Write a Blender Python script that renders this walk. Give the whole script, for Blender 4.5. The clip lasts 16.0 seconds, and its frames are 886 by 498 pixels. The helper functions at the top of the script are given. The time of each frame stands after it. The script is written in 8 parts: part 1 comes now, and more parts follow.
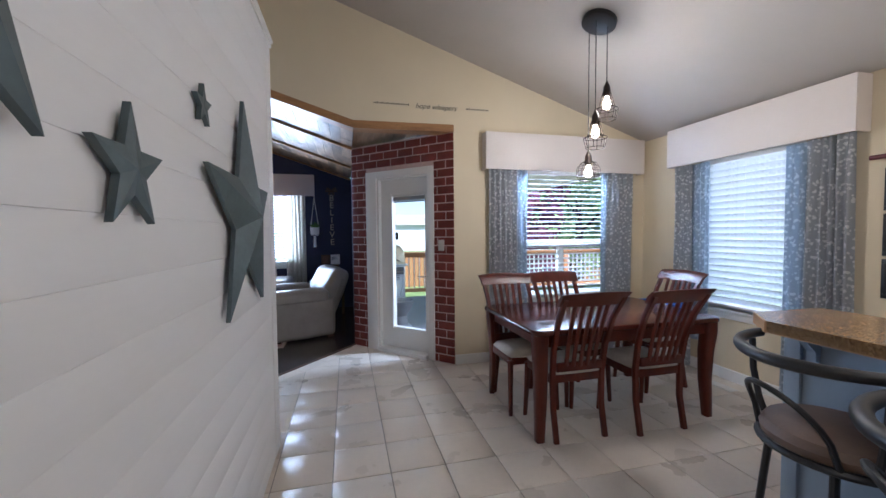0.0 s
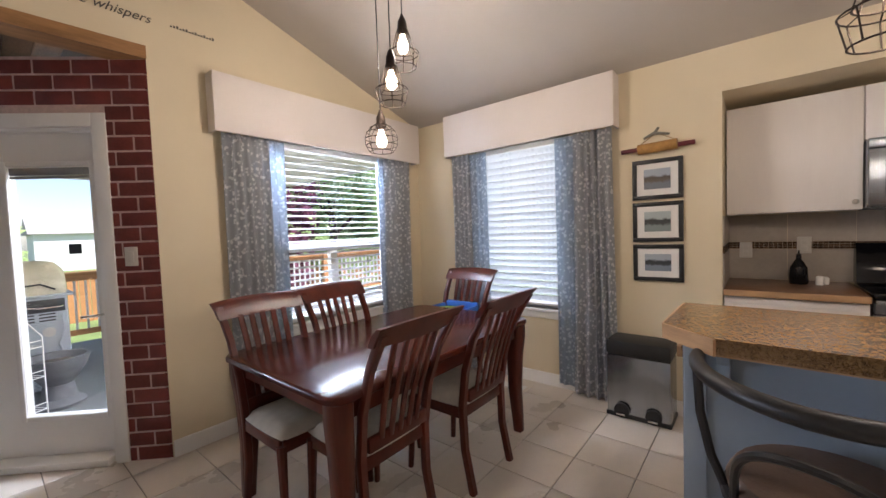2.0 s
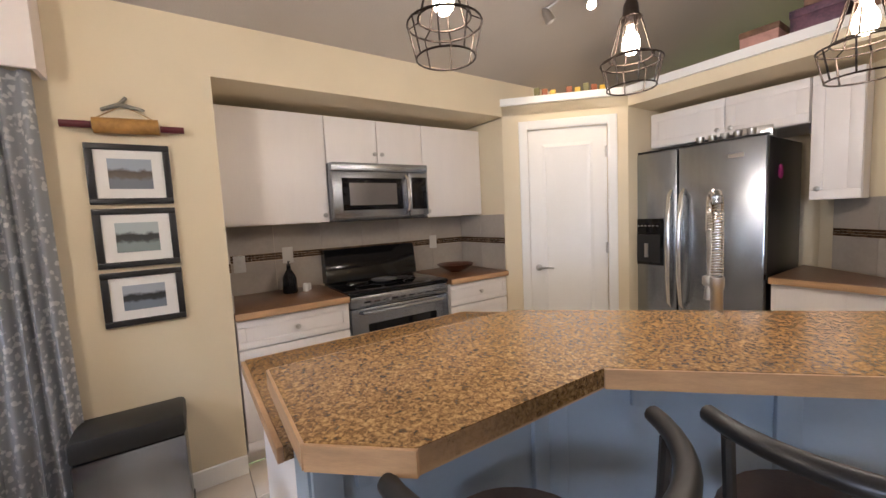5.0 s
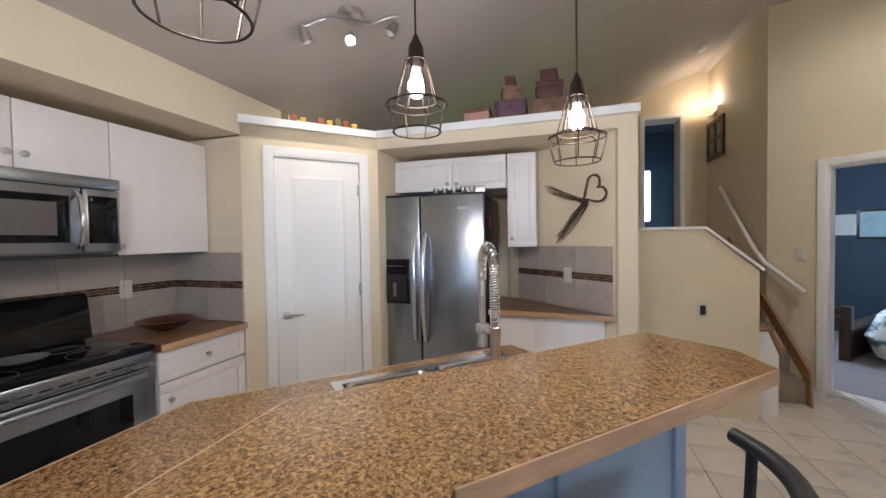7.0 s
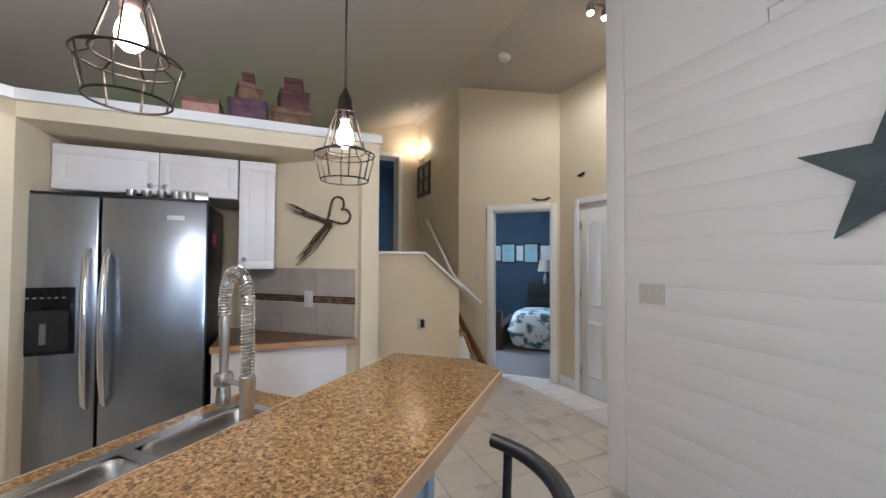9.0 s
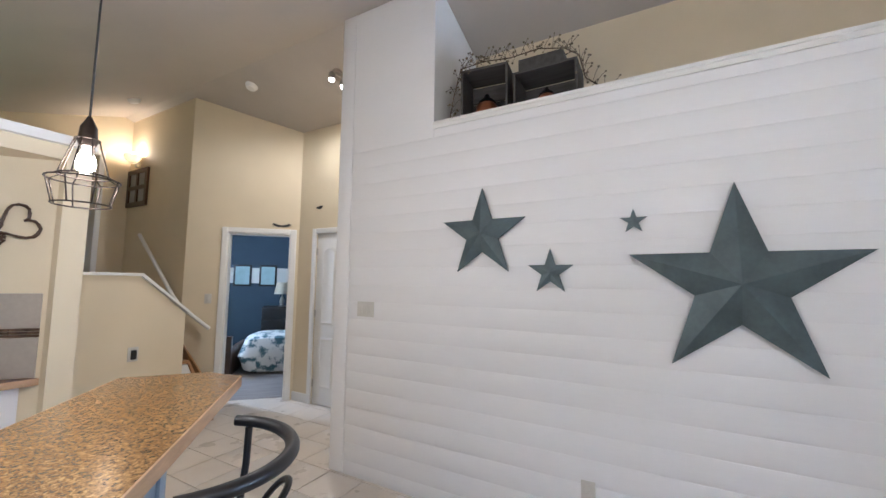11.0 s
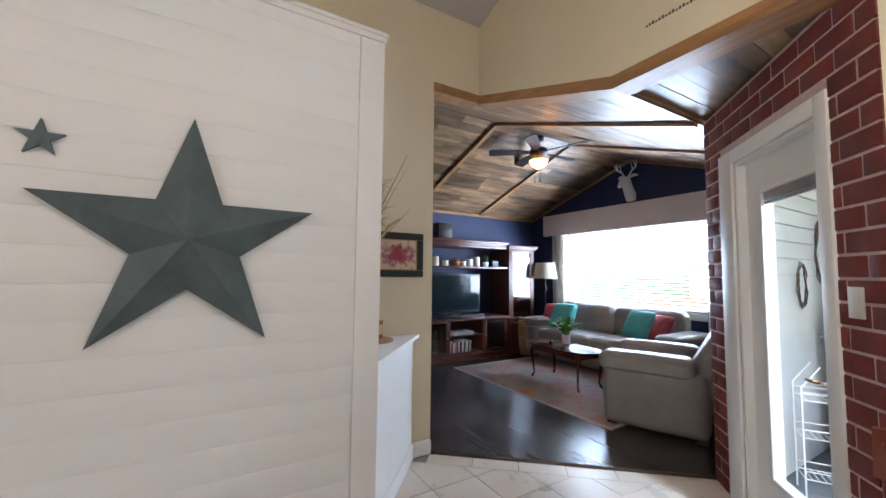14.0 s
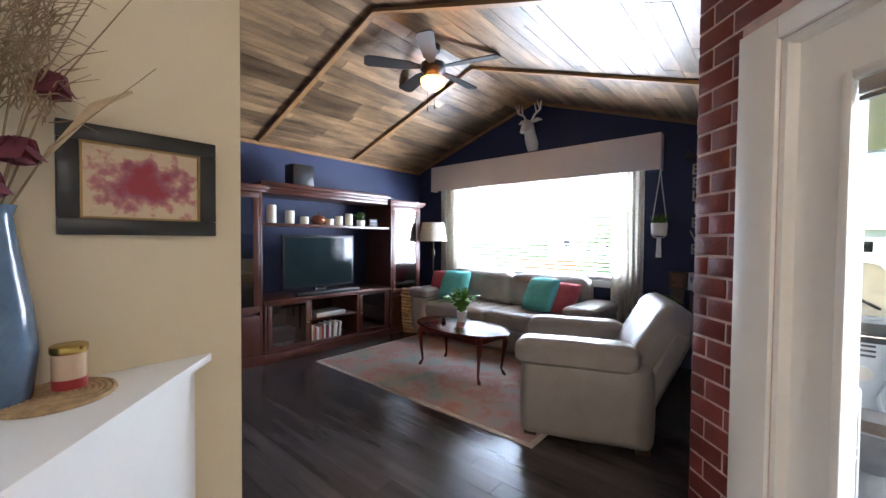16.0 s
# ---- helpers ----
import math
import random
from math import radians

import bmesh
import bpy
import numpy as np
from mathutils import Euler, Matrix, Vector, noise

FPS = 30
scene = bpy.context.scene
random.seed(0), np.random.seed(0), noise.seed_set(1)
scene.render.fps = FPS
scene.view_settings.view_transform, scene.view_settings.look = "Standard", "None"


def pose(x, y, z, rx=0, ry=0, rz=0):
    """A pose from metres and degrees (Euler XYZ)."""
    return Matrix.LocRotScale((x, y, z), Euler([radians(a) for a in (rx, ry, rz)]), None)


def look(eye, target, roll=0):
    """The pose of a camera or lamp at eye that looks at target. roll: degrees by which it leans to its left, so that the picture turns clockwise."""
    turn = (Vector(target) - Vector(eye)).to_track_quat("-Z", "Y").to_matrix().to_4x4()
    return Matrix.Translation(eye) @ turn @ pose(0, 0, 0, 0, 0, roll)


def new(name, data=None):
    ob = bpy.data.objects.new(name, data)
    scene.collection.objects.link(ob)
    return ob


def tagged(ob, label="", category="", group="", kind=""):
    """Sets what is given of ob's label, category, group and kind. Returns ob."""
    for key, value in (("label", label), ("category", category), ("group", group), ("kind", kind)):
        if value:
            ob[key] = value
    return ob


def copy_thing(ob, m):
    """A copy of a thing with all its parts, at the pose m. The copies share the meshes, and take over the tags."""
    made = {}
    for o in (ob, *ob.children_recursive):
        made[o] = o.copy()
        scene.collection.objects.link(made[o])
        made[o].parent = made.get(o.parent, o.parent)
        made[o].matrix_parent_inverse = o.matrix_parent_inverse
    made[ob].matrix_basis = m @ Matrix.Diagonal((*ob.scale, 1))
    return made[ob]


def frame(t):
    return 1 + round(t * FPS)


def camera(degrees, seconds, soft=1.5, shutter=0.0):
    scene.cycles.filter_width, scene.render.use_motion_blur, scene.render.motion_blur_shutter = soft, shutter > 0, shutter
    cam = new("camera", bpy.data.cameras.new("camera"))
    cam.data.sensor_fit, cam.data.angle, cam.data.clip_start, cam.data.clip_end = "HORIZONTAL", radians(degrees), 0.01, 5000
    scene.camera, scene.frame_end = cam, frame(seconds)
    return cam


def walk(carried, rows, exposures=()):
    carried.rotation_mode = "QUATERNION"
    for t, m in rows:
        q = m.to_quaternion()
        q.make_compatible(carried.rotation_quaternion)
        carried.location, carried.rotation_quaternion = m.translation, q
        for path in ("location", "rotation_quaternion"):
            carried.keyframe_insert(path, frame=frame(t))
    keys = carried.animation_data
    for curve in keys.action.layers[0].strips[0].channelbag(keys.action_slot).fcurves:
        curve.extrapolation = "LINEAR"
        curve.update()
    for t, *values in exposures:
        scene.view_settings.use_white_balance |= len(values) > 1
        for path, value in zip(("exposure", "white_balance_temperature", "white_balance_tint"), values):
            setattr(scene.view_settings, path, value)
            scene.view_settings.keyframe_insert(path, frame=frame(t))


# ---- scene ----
cam = camera(98.5, 16.0)


PATH = [
    (0, (0.455, 1.025, 1.404), (0.945, 2.961, 1.319), -0.5),
    (0.5, (0.537, 1.336, 1.400), (1.265, 3.195, 1.309), -0.8),
    (1, (0.627, 1.645, 1.385), (1.621, 3.379, 1.295), -1.04),
    (1.5, (0.753, 1.876, 1.372), (2.0, 3.436, 1.281), -1.48),
    (2, (0.849, 2.065, 1.35), (2.395, 3.332, 1.26), -2.1),
    (2.5, (1.008, 2.196, 1.35), (2.784, 3.108, 1.24), -2.6),
    (3, (1.131, 2.321, 1.37), (3.053, 2.856, 1.237), -3.0),
    (3.5, (1.231, 2.44, 1.387), (3.221, 2.57, 1.234), -3.1),
    (4, (1.321, 2.447, 1.391), (3.288, 2.129, 1.218), -3.1),
    (4.5, (1.441, 2.421, 1.392), (3.291, 1.683, 1.212), -3.0),
    (5, (1.548, 2.405, 1.397), (3.205, 1.299, 1.224), -2.8),
    (5.2, (1.586, 2.413, 1.403), (3.145, 1.171, 1.24), -2.6),
    (7.3, (1.893, 2.252, 1.457), (2.277, 0.289, 1.424), -0.7),
    (7.5, (1.91, 2.248, 1.455), (2.15, 0.262, 1.435), -0.6),
    (8, (1.955, 2.183, 1.462), (1.839, 0.186, 1.459), -0.2),
    (8.5, (1.974, 2.097, 1.465), (1.529, 0.147, 1.484), -0.0),
    (9, (1.999, 2.114, 1.466), (1.214, 0.275, 1.513), 0.3),
    (9.2, (2.01, 2.13, 1.462), (1.074, 0.364, 1.524), 0.3),
    (10.2, (2.13, 2.40, 1.468), (0.692, 1.011, 1.588), 0.55),
    (11.3, (2.407, 2.586, 1.475), (0.589, 1.771, 1.655), 0.8),
    (11.5, (2.458, 2.629, 1.475), (0.598, 1.917, 1.652), 1.0),
    (12, (2.568, 2.634, 1.438), (0.602, 2.321, 1.628), 1.0),
    (12.5, (2.571, 2.679, 1.419), (0.58, 2.737, 1.603), 1.0),
    (13, (2.425, 2.772, 1.386), (0.472, 3.157, 1.582), 0.9),
    (13.5, (2.18, 2.883, 1.381), (0.325, 3.603, 1.577), 0.8),
    (14, (1.86, 2.952, 1.36), (0.153, 3.986, 1.491), 0.6),
    (14.5, (1.565, 3.098, 1.354), (0.0, 4.349, 1.374), 0.4),
    (15, (1.285, 3.338, 1.330), (-0.122, 4.759, 1.283), 0.2),
    (15.5, (1.016, 3.556, 1.338), (-0.293, 5.067, 1.28), 0.3),
    (16, (0.812, 3.828, 1.331), (-0.496, 5.341, 1.28), 0.5),
]
EXPO = [(0, 1.8, 5100, 14), (1.5, 1.8, 5900, 19), (3, 1.9, 6100, 19), (5, 2.15, 5900, 18), (7.5, 2.05, 5100, 14), (9, 2.1, 5000, 12), (11.5, 2.4, 5100, 13), (12.5, 2.4, 5300, 13), (13.5, 2.2, 5500, 13), (14.5, 2.15, 5600, 13), (15, 2.1, 5600, 13), (16, 2.4, 6000, 15)]
walk(cam, [(t, look(eye, target, roll)) for t, eye, target, roll in PATH], exposures=EXPO)

# ---- world and light ----
world = bpy.data.worlds.new("world")
scene.world = world
world.use_nodes = True
wn = world.node_tree
sky = wn.nodes.new("ShaderNodeTexSky")
sky.sky_type, sky.sun_disc = "NISHITA", False
sky.sun_elevation, sky.sun_rotation = radians(55.0), radians(140.9)
wn.nodes["Background"].inputs["Strength"].default_value = 0.07
wn.links.new(sky.outputs["Color"], wn.nodes["Background"].inputs["Color"])
sun = new("sun", bpy.data.lights.new("sun", "SUN"))
sun.data.energy, sun.data.angle, sun.data.color = 3.4, radians(0.6), (1, 0.95, 0.87)
sun.matrix_world = look((4.5, -5.54, 10.2), (0, 0, 0))


def area(name, m, w, h, power, color):
    ob = new(name, bpy.data.lights.new(name, "AREA"))
    ob.data.shape, ob.data.size, ob.data.size_y, ob.data.energy, ob.data.color = "RECTANGLE", w, h, power, color
    ob.matrix_world = m
    return ob


DAY = (0.80, 0.90, 1.0)
area("daylight_dining", look((2.84, 5.45, 2.44), (2.7, 3.2, 0.3)), 1.2, 0.5, 75, DAY)
area("daylight_deck_door", look((1.50, 5.86, 2.44), (0.6, 4.6, 0.2)), 0.7, 0.5, 2, DAY)
area("daylight_east", look((4.16, 3.68, 1.4), (0, 3.68, 1.3)), 0.9, 1.4, 5, DAY)
area("daylight_living", look((-1.7, 8.72, 1.5), (-1.7, 0, 1.3)), 2.5, 1.3, 100, DAY)


def bulb(name, p, power, color=(1, 0.86, 0.68), r=0.03):
    ob = new(name, bpy.data.lights.new(name, "POINT"))
    ob.data.energy, ob.data.color, ob.data.shadow_soft_size = power, color, r
    ob.location = p
    return ob


# ---- materials ----
def mat(name, base, rough=0.5, metal=0.0, var=0.12, scale=3.0, bump=0.0, bscale=80.0, stretch=(1, 1, 1), base2=None, spec=0.5, island=0.0, coat=0.0, sheen=0.0, rvar=0.0):
    m = bpy.data.materials.new(name)
    m.use_nodes = True
    n, k = m.node_tree.nodes, m.node_tree.links
    b = n["Principled BSDF"]
    b.inputs["Roughness"].default_value, b.inputs["Metallic"].default_value = rough, metal
    b.inputs["Specular IOR Level"].default_value, b.inputs["Coat Weight"].default_value = spec, coat
    b.inputs["Sheen Weight"].default_value = sheen
    b.inputs["Coat Roughness"].default_value = 0.12
    tc, mp = n.new("ShaderNodeTexCoord"), n.new("ShaderNodeMapping")
    mp.inputs["Scale"].default_value = stretch
    if island > 0:
        oi, sh = n.new("ShaderNodeObjectInfo"), n.new("ShaderNodeVectorMath")
        k.new(tc.outputs["Object"], sh.inputs[0])
        k.new(oi.outputs["Location"], sh.inputs[1])
        k.new(sh.outputs["Vector"], mp.inputs["Vector"])
    else:
        k.new(tc.outputs["Object"], mp.inputs["Vector"])
    n1, n2 = n.new("ShaderNodeTexNoise"), n.new("ShaderNodeTexNoise")
    n1.inputs["Scale"].default_value, n1.inputs["Detail"].default_value = scale, 5
    n2.inputs["Scale"].default_value, n2.inputs["Detail"].default_value = bscale, 3
    for q in (n1, n2):
        k.new(mp.outputs["Vector"], q.inputs["Vector"])
    r = n.new("ShaderNodeValToRGB")
    lo = [c * (1 - var) for c in base]
    hi = list(base2) if base2 else [min(1, c * (1 + var)) for c in base]
    r.color_ramp.elements[0].color, r.color_ramp.elements[1].color = (*lo, 1), (*hi, 1)
    r.color_ramp.elements[0].position, r.color_ramp.elements[1].position = 0.3, 0.7
    mx = n.new("ShaderNodeMix")
    mx.data_type = "FLOAT"
    mx.inputs["Factor"].default_value = 0.25
    k.new(n1.outputs["Fac"], mx.inputs[2])
    k.new(n2.outputs["Fac"], mx.inputs[3])
    k.new(mx.outputs[0], r.inputs["Fac"])
    out = r.outputs["Color"]
    if island:
        h = n.new("ShaderNodeHueSaturation")
        src = n.new("ShaderNodeObjectInfo") if island > 0 else n.new("ShaderNodeNewGeometry")
        rnd = src.outputs["Random"] if island > 0 else src.outputs["Random Per Island"]
        mr = n.new("ShaderNodeMapRange")
        mr.inputs["To Min"].default_value, mr.inputs["To Max"].default_value = 1 - abs(island), 1 + abs(island)
        k.new(rnd, mr.inputs["Value"])
        k.new(mr.outputs["Result"], h.inputs["Value"])
        k.new(out, h.inputs["Color"])
        out = h.outputs["Color"]
    k.new(out, b.inputs["Base Color"])
    if rvar:
        rr = n.new("ShaderNodeMapRange")
        rr.inputs["To Min"].default_value, rr.inputs["To Max"].default_value = rough - rvar, rough + rvar
        k.new(n1.outputs["Fac"], rr.inputs["Value"])
        k.new(rr.outputs["Result"], b.inputs["Roughness"])
    if bump:
        bp = n.new("ShaderNodeBump")
        bp.inputs["Strength"].default_value, bp.inputs["Distance"].default_value = bump, 0.004
        k.new(n2.outputs["Fac"], bp.inputs["Height"])
        k.new(bp.outputs["Normal"], b.inputs["Normal"])
    return m


def glow(name, color, strength):
    m = bpy.data.materials.new(name)
    m.use_nodes = True
    b = m.node_tree.nodes["Principled BSDF"]
    b.inputs["Base Color"].default_value = (*color, 1)
    b.inputs["Emission Color"].default_value, b.inputs["Emission Strength"].default_value = (*color, 1), strength
    return m


def sheer(name, color, trans, clear=0.0, pattern=None, size=22):
    """Cloth that lets light through."""
    m = bpy.data.materials.new(name)
    m.use_nodes = True
    n, k = m.node_tree.nodes, m.node_tree.links
    d, t, mx = n.new("ShaderNodeBsdfDiffuse"), n.new("ShaderNodeBsdfTranslucent"), n.new("ShaderNodeMixShader")
    mx.inputs["Fac"].default_value = trans
    tc, nz, r = n.new("ShaderNodeTexCoord"), n.new("ShaderNodeTexVoronoi"), n.new("ShaderNodeValToRGB")
    nz.inputs["Scale"].default_value = size
    n3 = n.new("ShaderNodeTexNoise")
    n3.inputs["Scale"].default_value, n3.inputs["Detail"].default_value = size * 1.5, 4
    k.new(tc.outputs["Object"], nz.inputs["Vector"])
    k.new(tc.outputs["Object"], n3.inputs["Vector"])
    ad = n.new("ShaderNodeMath")
    ad.operation = "MULTIPLY_ADD"
    ad.inputs[1].default_value = 0.75
    k.new(nz.outputs["Distance"], ad.inputs[0])
    k.new(n3.outputs["Fac"], ad.inputs[2])
    k.new(ad.outputs[0], r.inputs["Fac"])
    p = pattern or [c * 0.9 for c in color]
    r.color_ramp.elements[0].color, r.color_ramp.elements[1].color = (*p, 1), (*color, 1)
    r.color_ramp.elements[0].position, r.color_ramp.elements[1].position = 0.70, 0.80
    for q in (d, t):
        k.new(r.outputs["Color"], q.inputs["Color"])
    k.new(d.outputs[0], mx.inputs[1])
    k.new(t.outputs[0], mx.inputs[2])
    out = mx.outputs[0]
    if clear:
        tr, m2 = n.new("ShaderNodeBsdfTransparent"), n.new("ShaderNodeMixShader")
        m2.inputs["Fac"].default_value = clear
        k.new(out, m2.inputs[1])
        k.new(tr.outputs[0], m2.inputs[2])
        out = m2.outputs[0]
    k.new(out, n["Material Output"].inputs["Surface"])
    return m


def glass_mat(name, tint=(1, 1, 1), gloss=0.08):
    m = bpy.data.materials.new(name)
    m.use_nodes = True
    n, k = m.node_tree.nodes, m.node_tree.links
    t, g, mx = n.new("ShaderNodeBsdfTransparent"), n.new("ShaderNodeBsdfGlossy"), n.new("ShaderNodeMixShader")
    t.inputs["Color"].default_value = (*tint, 1)
    g.inputs["Roughness"].default_value = 0.02
    mx.inputs["Fac"].default_value = gloss
    k.new(t.outputs[0], mx.inputs[1])
    k.new(g.outputs[0], mx.inputs[2])
    k.new(mx.outputs[0], n["Material Output"].inputs["Surface"])
    return m


YELLOW = mat("cream_wall_paint", (0.70, 0.605, 0.43), 0.7, var=0.03, bump=0.12, bscale=160)
# white ceiling; its shade is put into this darker base colour
CEIL = mat("ceiling_paint_shaded", (0.46, 0.42, 0.37), 0.85, var=0.03, bump=0.35, bscale=120)
WHITE = mat("white_paint", (0.80, 0.79, 0.76), 0.45, var=0.03, bump=0.05, bscale=60)
SHIP = mat("shiplap_paint", (0.83, 0.82, 0.82), 0.5, var=0.03, scale=1.5, bump=0.06, bscale=60, stretch=(1, 0.15, 1))
VALANCE = mat("valance_board", (0.76, 0.70, 0.66), 0.6, var=0.03, bump=0.1, bscale=50)
NAVY = mat("navy_wall_paint", (0.018, 0.028, 0.085), 0.6, var=0.08, bump=0.1, bscale=150)
TILE = mat("floor_tile_beige", (0.69, 0.62, 0.535), 0.28, spec=0.4, var=0.07, scale=3, bump=0.05, bscale=30, island=0.05, rvar=0.03)
GROUT = mat("grout", (0.34, 0.30, 0.26), 0.85, var=0.15)
DARKFLOOR = mat("dark_laminate", (0.050, 0.041, 0.038), 0.24, var=0.4, scale=5, bump=0.10, bscale=30, stretch=(0.2, 2.5, 1), island=0.18, rvar=0.06)
PLANKCEIL = mat("weathered_plank", (0.085, 0.048, 0.024), 0.40, var=0.4, scale=2.6, bump=0.25, bscale=40, stretch=(4, 0.8, 4), base2=(0.40, 0.245, 0.125), island=-0.55)
TRIMWOOD = mat("honey_pine_trim", (0.33, 0.17, 0.065), 0.45, var=0.3, scale=5, bump=0.15, bscale=40, stretch=(0.6, 4, 4))
BRICK = mat("brick_red", (0.155, 0.028, 0.022), 0.6, var=0.28, scale=9, bump=0.5, bscale=60, island=0.16)
MORTAR = mat("mortar", (0.56, 0.42, 0.38), 0.9, var=0.2, scale=20, bump=0.4, bscale=90)
CABWHITE = mat("cabinet_white", (0.80, 0.76, 0.73), 0.38, var=0.03, bump=0.05, bscale=40, stretch=(3, 3, 0.4))
BLUE = mat("blue_grey_paint", (0.28, 0.345, 0.42), 0.5, var=0.06, bump=0.08, bscale=60)
CHERRY = mat("cherry_wood", (0.085, 0.0145, 0.007), 0.30, var=0.35, scale=4, bump=0.05, bscale=30, stretch=(3, 3, 0.5), coat=0.10, spec=0.35)
CHERRYTOP = mat("cherry_top", (0.062, 0.013, 0.008), 0.19, var=0.3, scale=4, bump=0.03, bscale=25, stretch=(0.4, 4, 1), coat=0.0, spec=0.3)
SEAT = mat("cream_seat_fabric", (0.62, 0.58, 0.50), 0.8, var=0.1, scale=18, bump=0.4, bscale=220)
STEEL = mat("stainless_steel", (0.36, 0.385, 0.42), 0.26, 1.0, var=0.06, scale=3, bump=0.04, bscale=60, stretch=(12, 12, 0.3))
CHROME = mat("chrome", (0.75, 0.74, 0.72), 0.14, 1.0, var=0.02)
NICKEL = mat("brushed_nickel", (0.52, 0.50, 0.47), 0.3, 1.0, var=0.05)
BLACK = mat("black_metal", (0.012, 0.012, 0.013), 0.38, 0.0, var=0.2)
GLOSSBLACK = mat("black_glass", (0.006, 0.006, 0.007), 0.07, var=0.1, spec=0.3)
BRONZE = mat("oiled_bronze", (0.035, 0.024, 0.018), 0.42, 0.7, var=0.3)
LEATHER = mat("grey_leather", (0.30, 0.27, 0.235), 0.36, var=0.14, scale=5, bump=0.25, bscale=90)
BROWNPAD = mat("brown_vinyl", (0.13, 0.085, 0.06), 0.5, var=0.2, scale=10, bump=0.2, bscale=120)
STARMET = mat("painted_tin_grey", (0.095, 0.125, 0.135), 0.5, 0.25, var=0.25, scale=7, bump=0.12, bscale=50, rvar=0.1)
GREEN = mat("foliage", (0.055, 0.12, 0.02), 0.6, var=0.5, scale=12)
BRIGHTGREEN = mat("fern_green", (0.10, 0.26, 0.03), 0.55, var=0.4, scale=20)
PLUMLEAF = sheer("plum_foliage", (0.26, 0.10, 0.16), 0.45, pattern=(0.15, 0.06, 0.09))
LEAF = sheer("tree_foliage", (0.46, 0.60, 0.26), 0.45, pattern=(0.24, 0.38, 0.12))
CEDAR = mat("cedar_deck", (0.42, 0.20, 0.075), 0.6, var=0.25, scale=5, stretch=(0.5, 4, 4), bump=0.15, bscale=50)
SIDING = mat("white_siding", (0.62, 0.62, 0.61), 0.6, var=0.04)
GREYDECK = mat("deck_vinyl", (0.17, 0.18, 0.19), 0.7, var=0.1, scale=8, bump=0.1)
PHOTO = mat("paper_white", (0.78, 0.77, 0.74), 0.7, var=0.03)
PINK = mat("rose_fabric", (0.42, 0.09, 0.11), 0.85, var=0.15, scale=12, bump=0.3, bscale=200)
TEAL = mat("teal_fabric", (0.10, 0.42, 0.40), 0.75, var=0.15, scale=12, bump=0.3, bscale=200)
SLATE = mat("slate_blue_paint", (0.045, 0.075, 0.115), 0.7, var=0.08)
GREYPLANK = mat("grey_laminate", (0.28, 0.25, 0.23), 0.4, var=0.25, scale=5, stretch=(0.4, 4, 1))
DARKWOOD = mat("dark_brown_wood", (0.06, 0.032, 0.018), 0.4, var=0.35, scale=5, stretch=(3, 3, 0.5), bump=0.08)
WICKER = mat("straw", (0.38, 0.25, 0.12), 0.8, var=0.35, scale=40, bump=0.6, bscale=120)
CREAM = mat("ivory_wax", (0.72, 0.66, 0.52), 0.5, var=0.05)
BURGUNDY = mat("dried_rose", (0.10, 0.012, 0.020), 0.8, var=0.4, scale=30)
DRYGRASS = mat("dry_stem", (0.24, 0.165, 0.09), 0.8, var=0.3, scale=30)
BACKTILE = mat("backsplash_tile", (0.40, 0.355, 0.30), 0.32, var=0.14, scale=4, bump=0.05, bscale=40, island=0.05)
MOSAIC = mat("mosaic_tile", (0.11, 0.068, 0.04), 0.25, var=0.6, scale=12, island=-0.6)
COPPER = mat("copper", (0.36, 0.14, 0.07), 0.35, 0.8, var=0.25)
CRATE = mat("grey_crate_wood", (0.075, 0.07, 0.065), 0.7, var=0.3, scale=8, stretch=(0.5, 4, 4))
LAMPSHADE = sheer("linen_shade", (0.78, 0.72, 0.60), 0.35)
DAMASK = sheer("damask_curtain", (0.47, 0.49, 0.52), 0.50, pattern=(0.84, 0.84, 0.84), size=30)
SHEERBLUE = sheer("blue_sheer", (0.44, 0.51, 0.60), 0.62, 0.08, pattern=(0.74, 0.80, 0.86), size=30)
SHEERCREAM = sheer("cream_sheer", (0.75, 0.72, 0.64), 0.55, 0.10)
BLIND = sheer("white_blind", (0.86, 0.88, 0.90), 0.28)
PANE = glass_mat("window_glass", gloss=0.05)
CABGLASS = glass_mat("cabinet_glass", (0.6, 0.6, 0.6), 0.18)
AMBER = sheer("amber_shade", (0.85, 0.50, 0.18), 0.6)
BULB = glow("bulb_glow", (1, 0.80, 0.52), 9)
SPOTBULB = glow("spot_glow", (1, 0.80, 0.55), 14)


def laminate():
    m = mat("mottled_laminate", (0.22, 0.125, 0.055), 0.22, var=0.3, scale=60, bscale=140, coat=0.2)
    n, k = m.node_tree.nodes, m.node_tree.links
    tc, v, r, mx = n.new("ShaderNodeTexCoord"), n.new("ShaderNodeTexNoise"), n.new("ShaderNodeValToRGB"), n.new("ShaderNodeMix")
    v.inputs["Scale"].default_value, v.inputs["Detail"].default_value, v.inputs["Distortion"].default_value = 105, 7, 0.9
    k.new(tc.outputs["Object"], v.inputs["Vector"])
    k.new(v.outputs["Fac"], r.inputs["Fac"])
    e = r.color_ramp.elements
    e[0].position, e[0].color = 0.32, (0.060, 0.030, 0.010, 1)
    e[1].position, e[1].color = 0.70, (0.46, 0.29, 0.12, 1)
    c = e.new(0.47)
    c.color = (0.20, 0.108, 0.038, 1)
    c = e.new(0.54)
    c.color = (0.30, 0.170, 0.062, 1)
    k.new(r.outputs["Color"], n["Principled BSDF"].inputs["Base Color"])
    return m


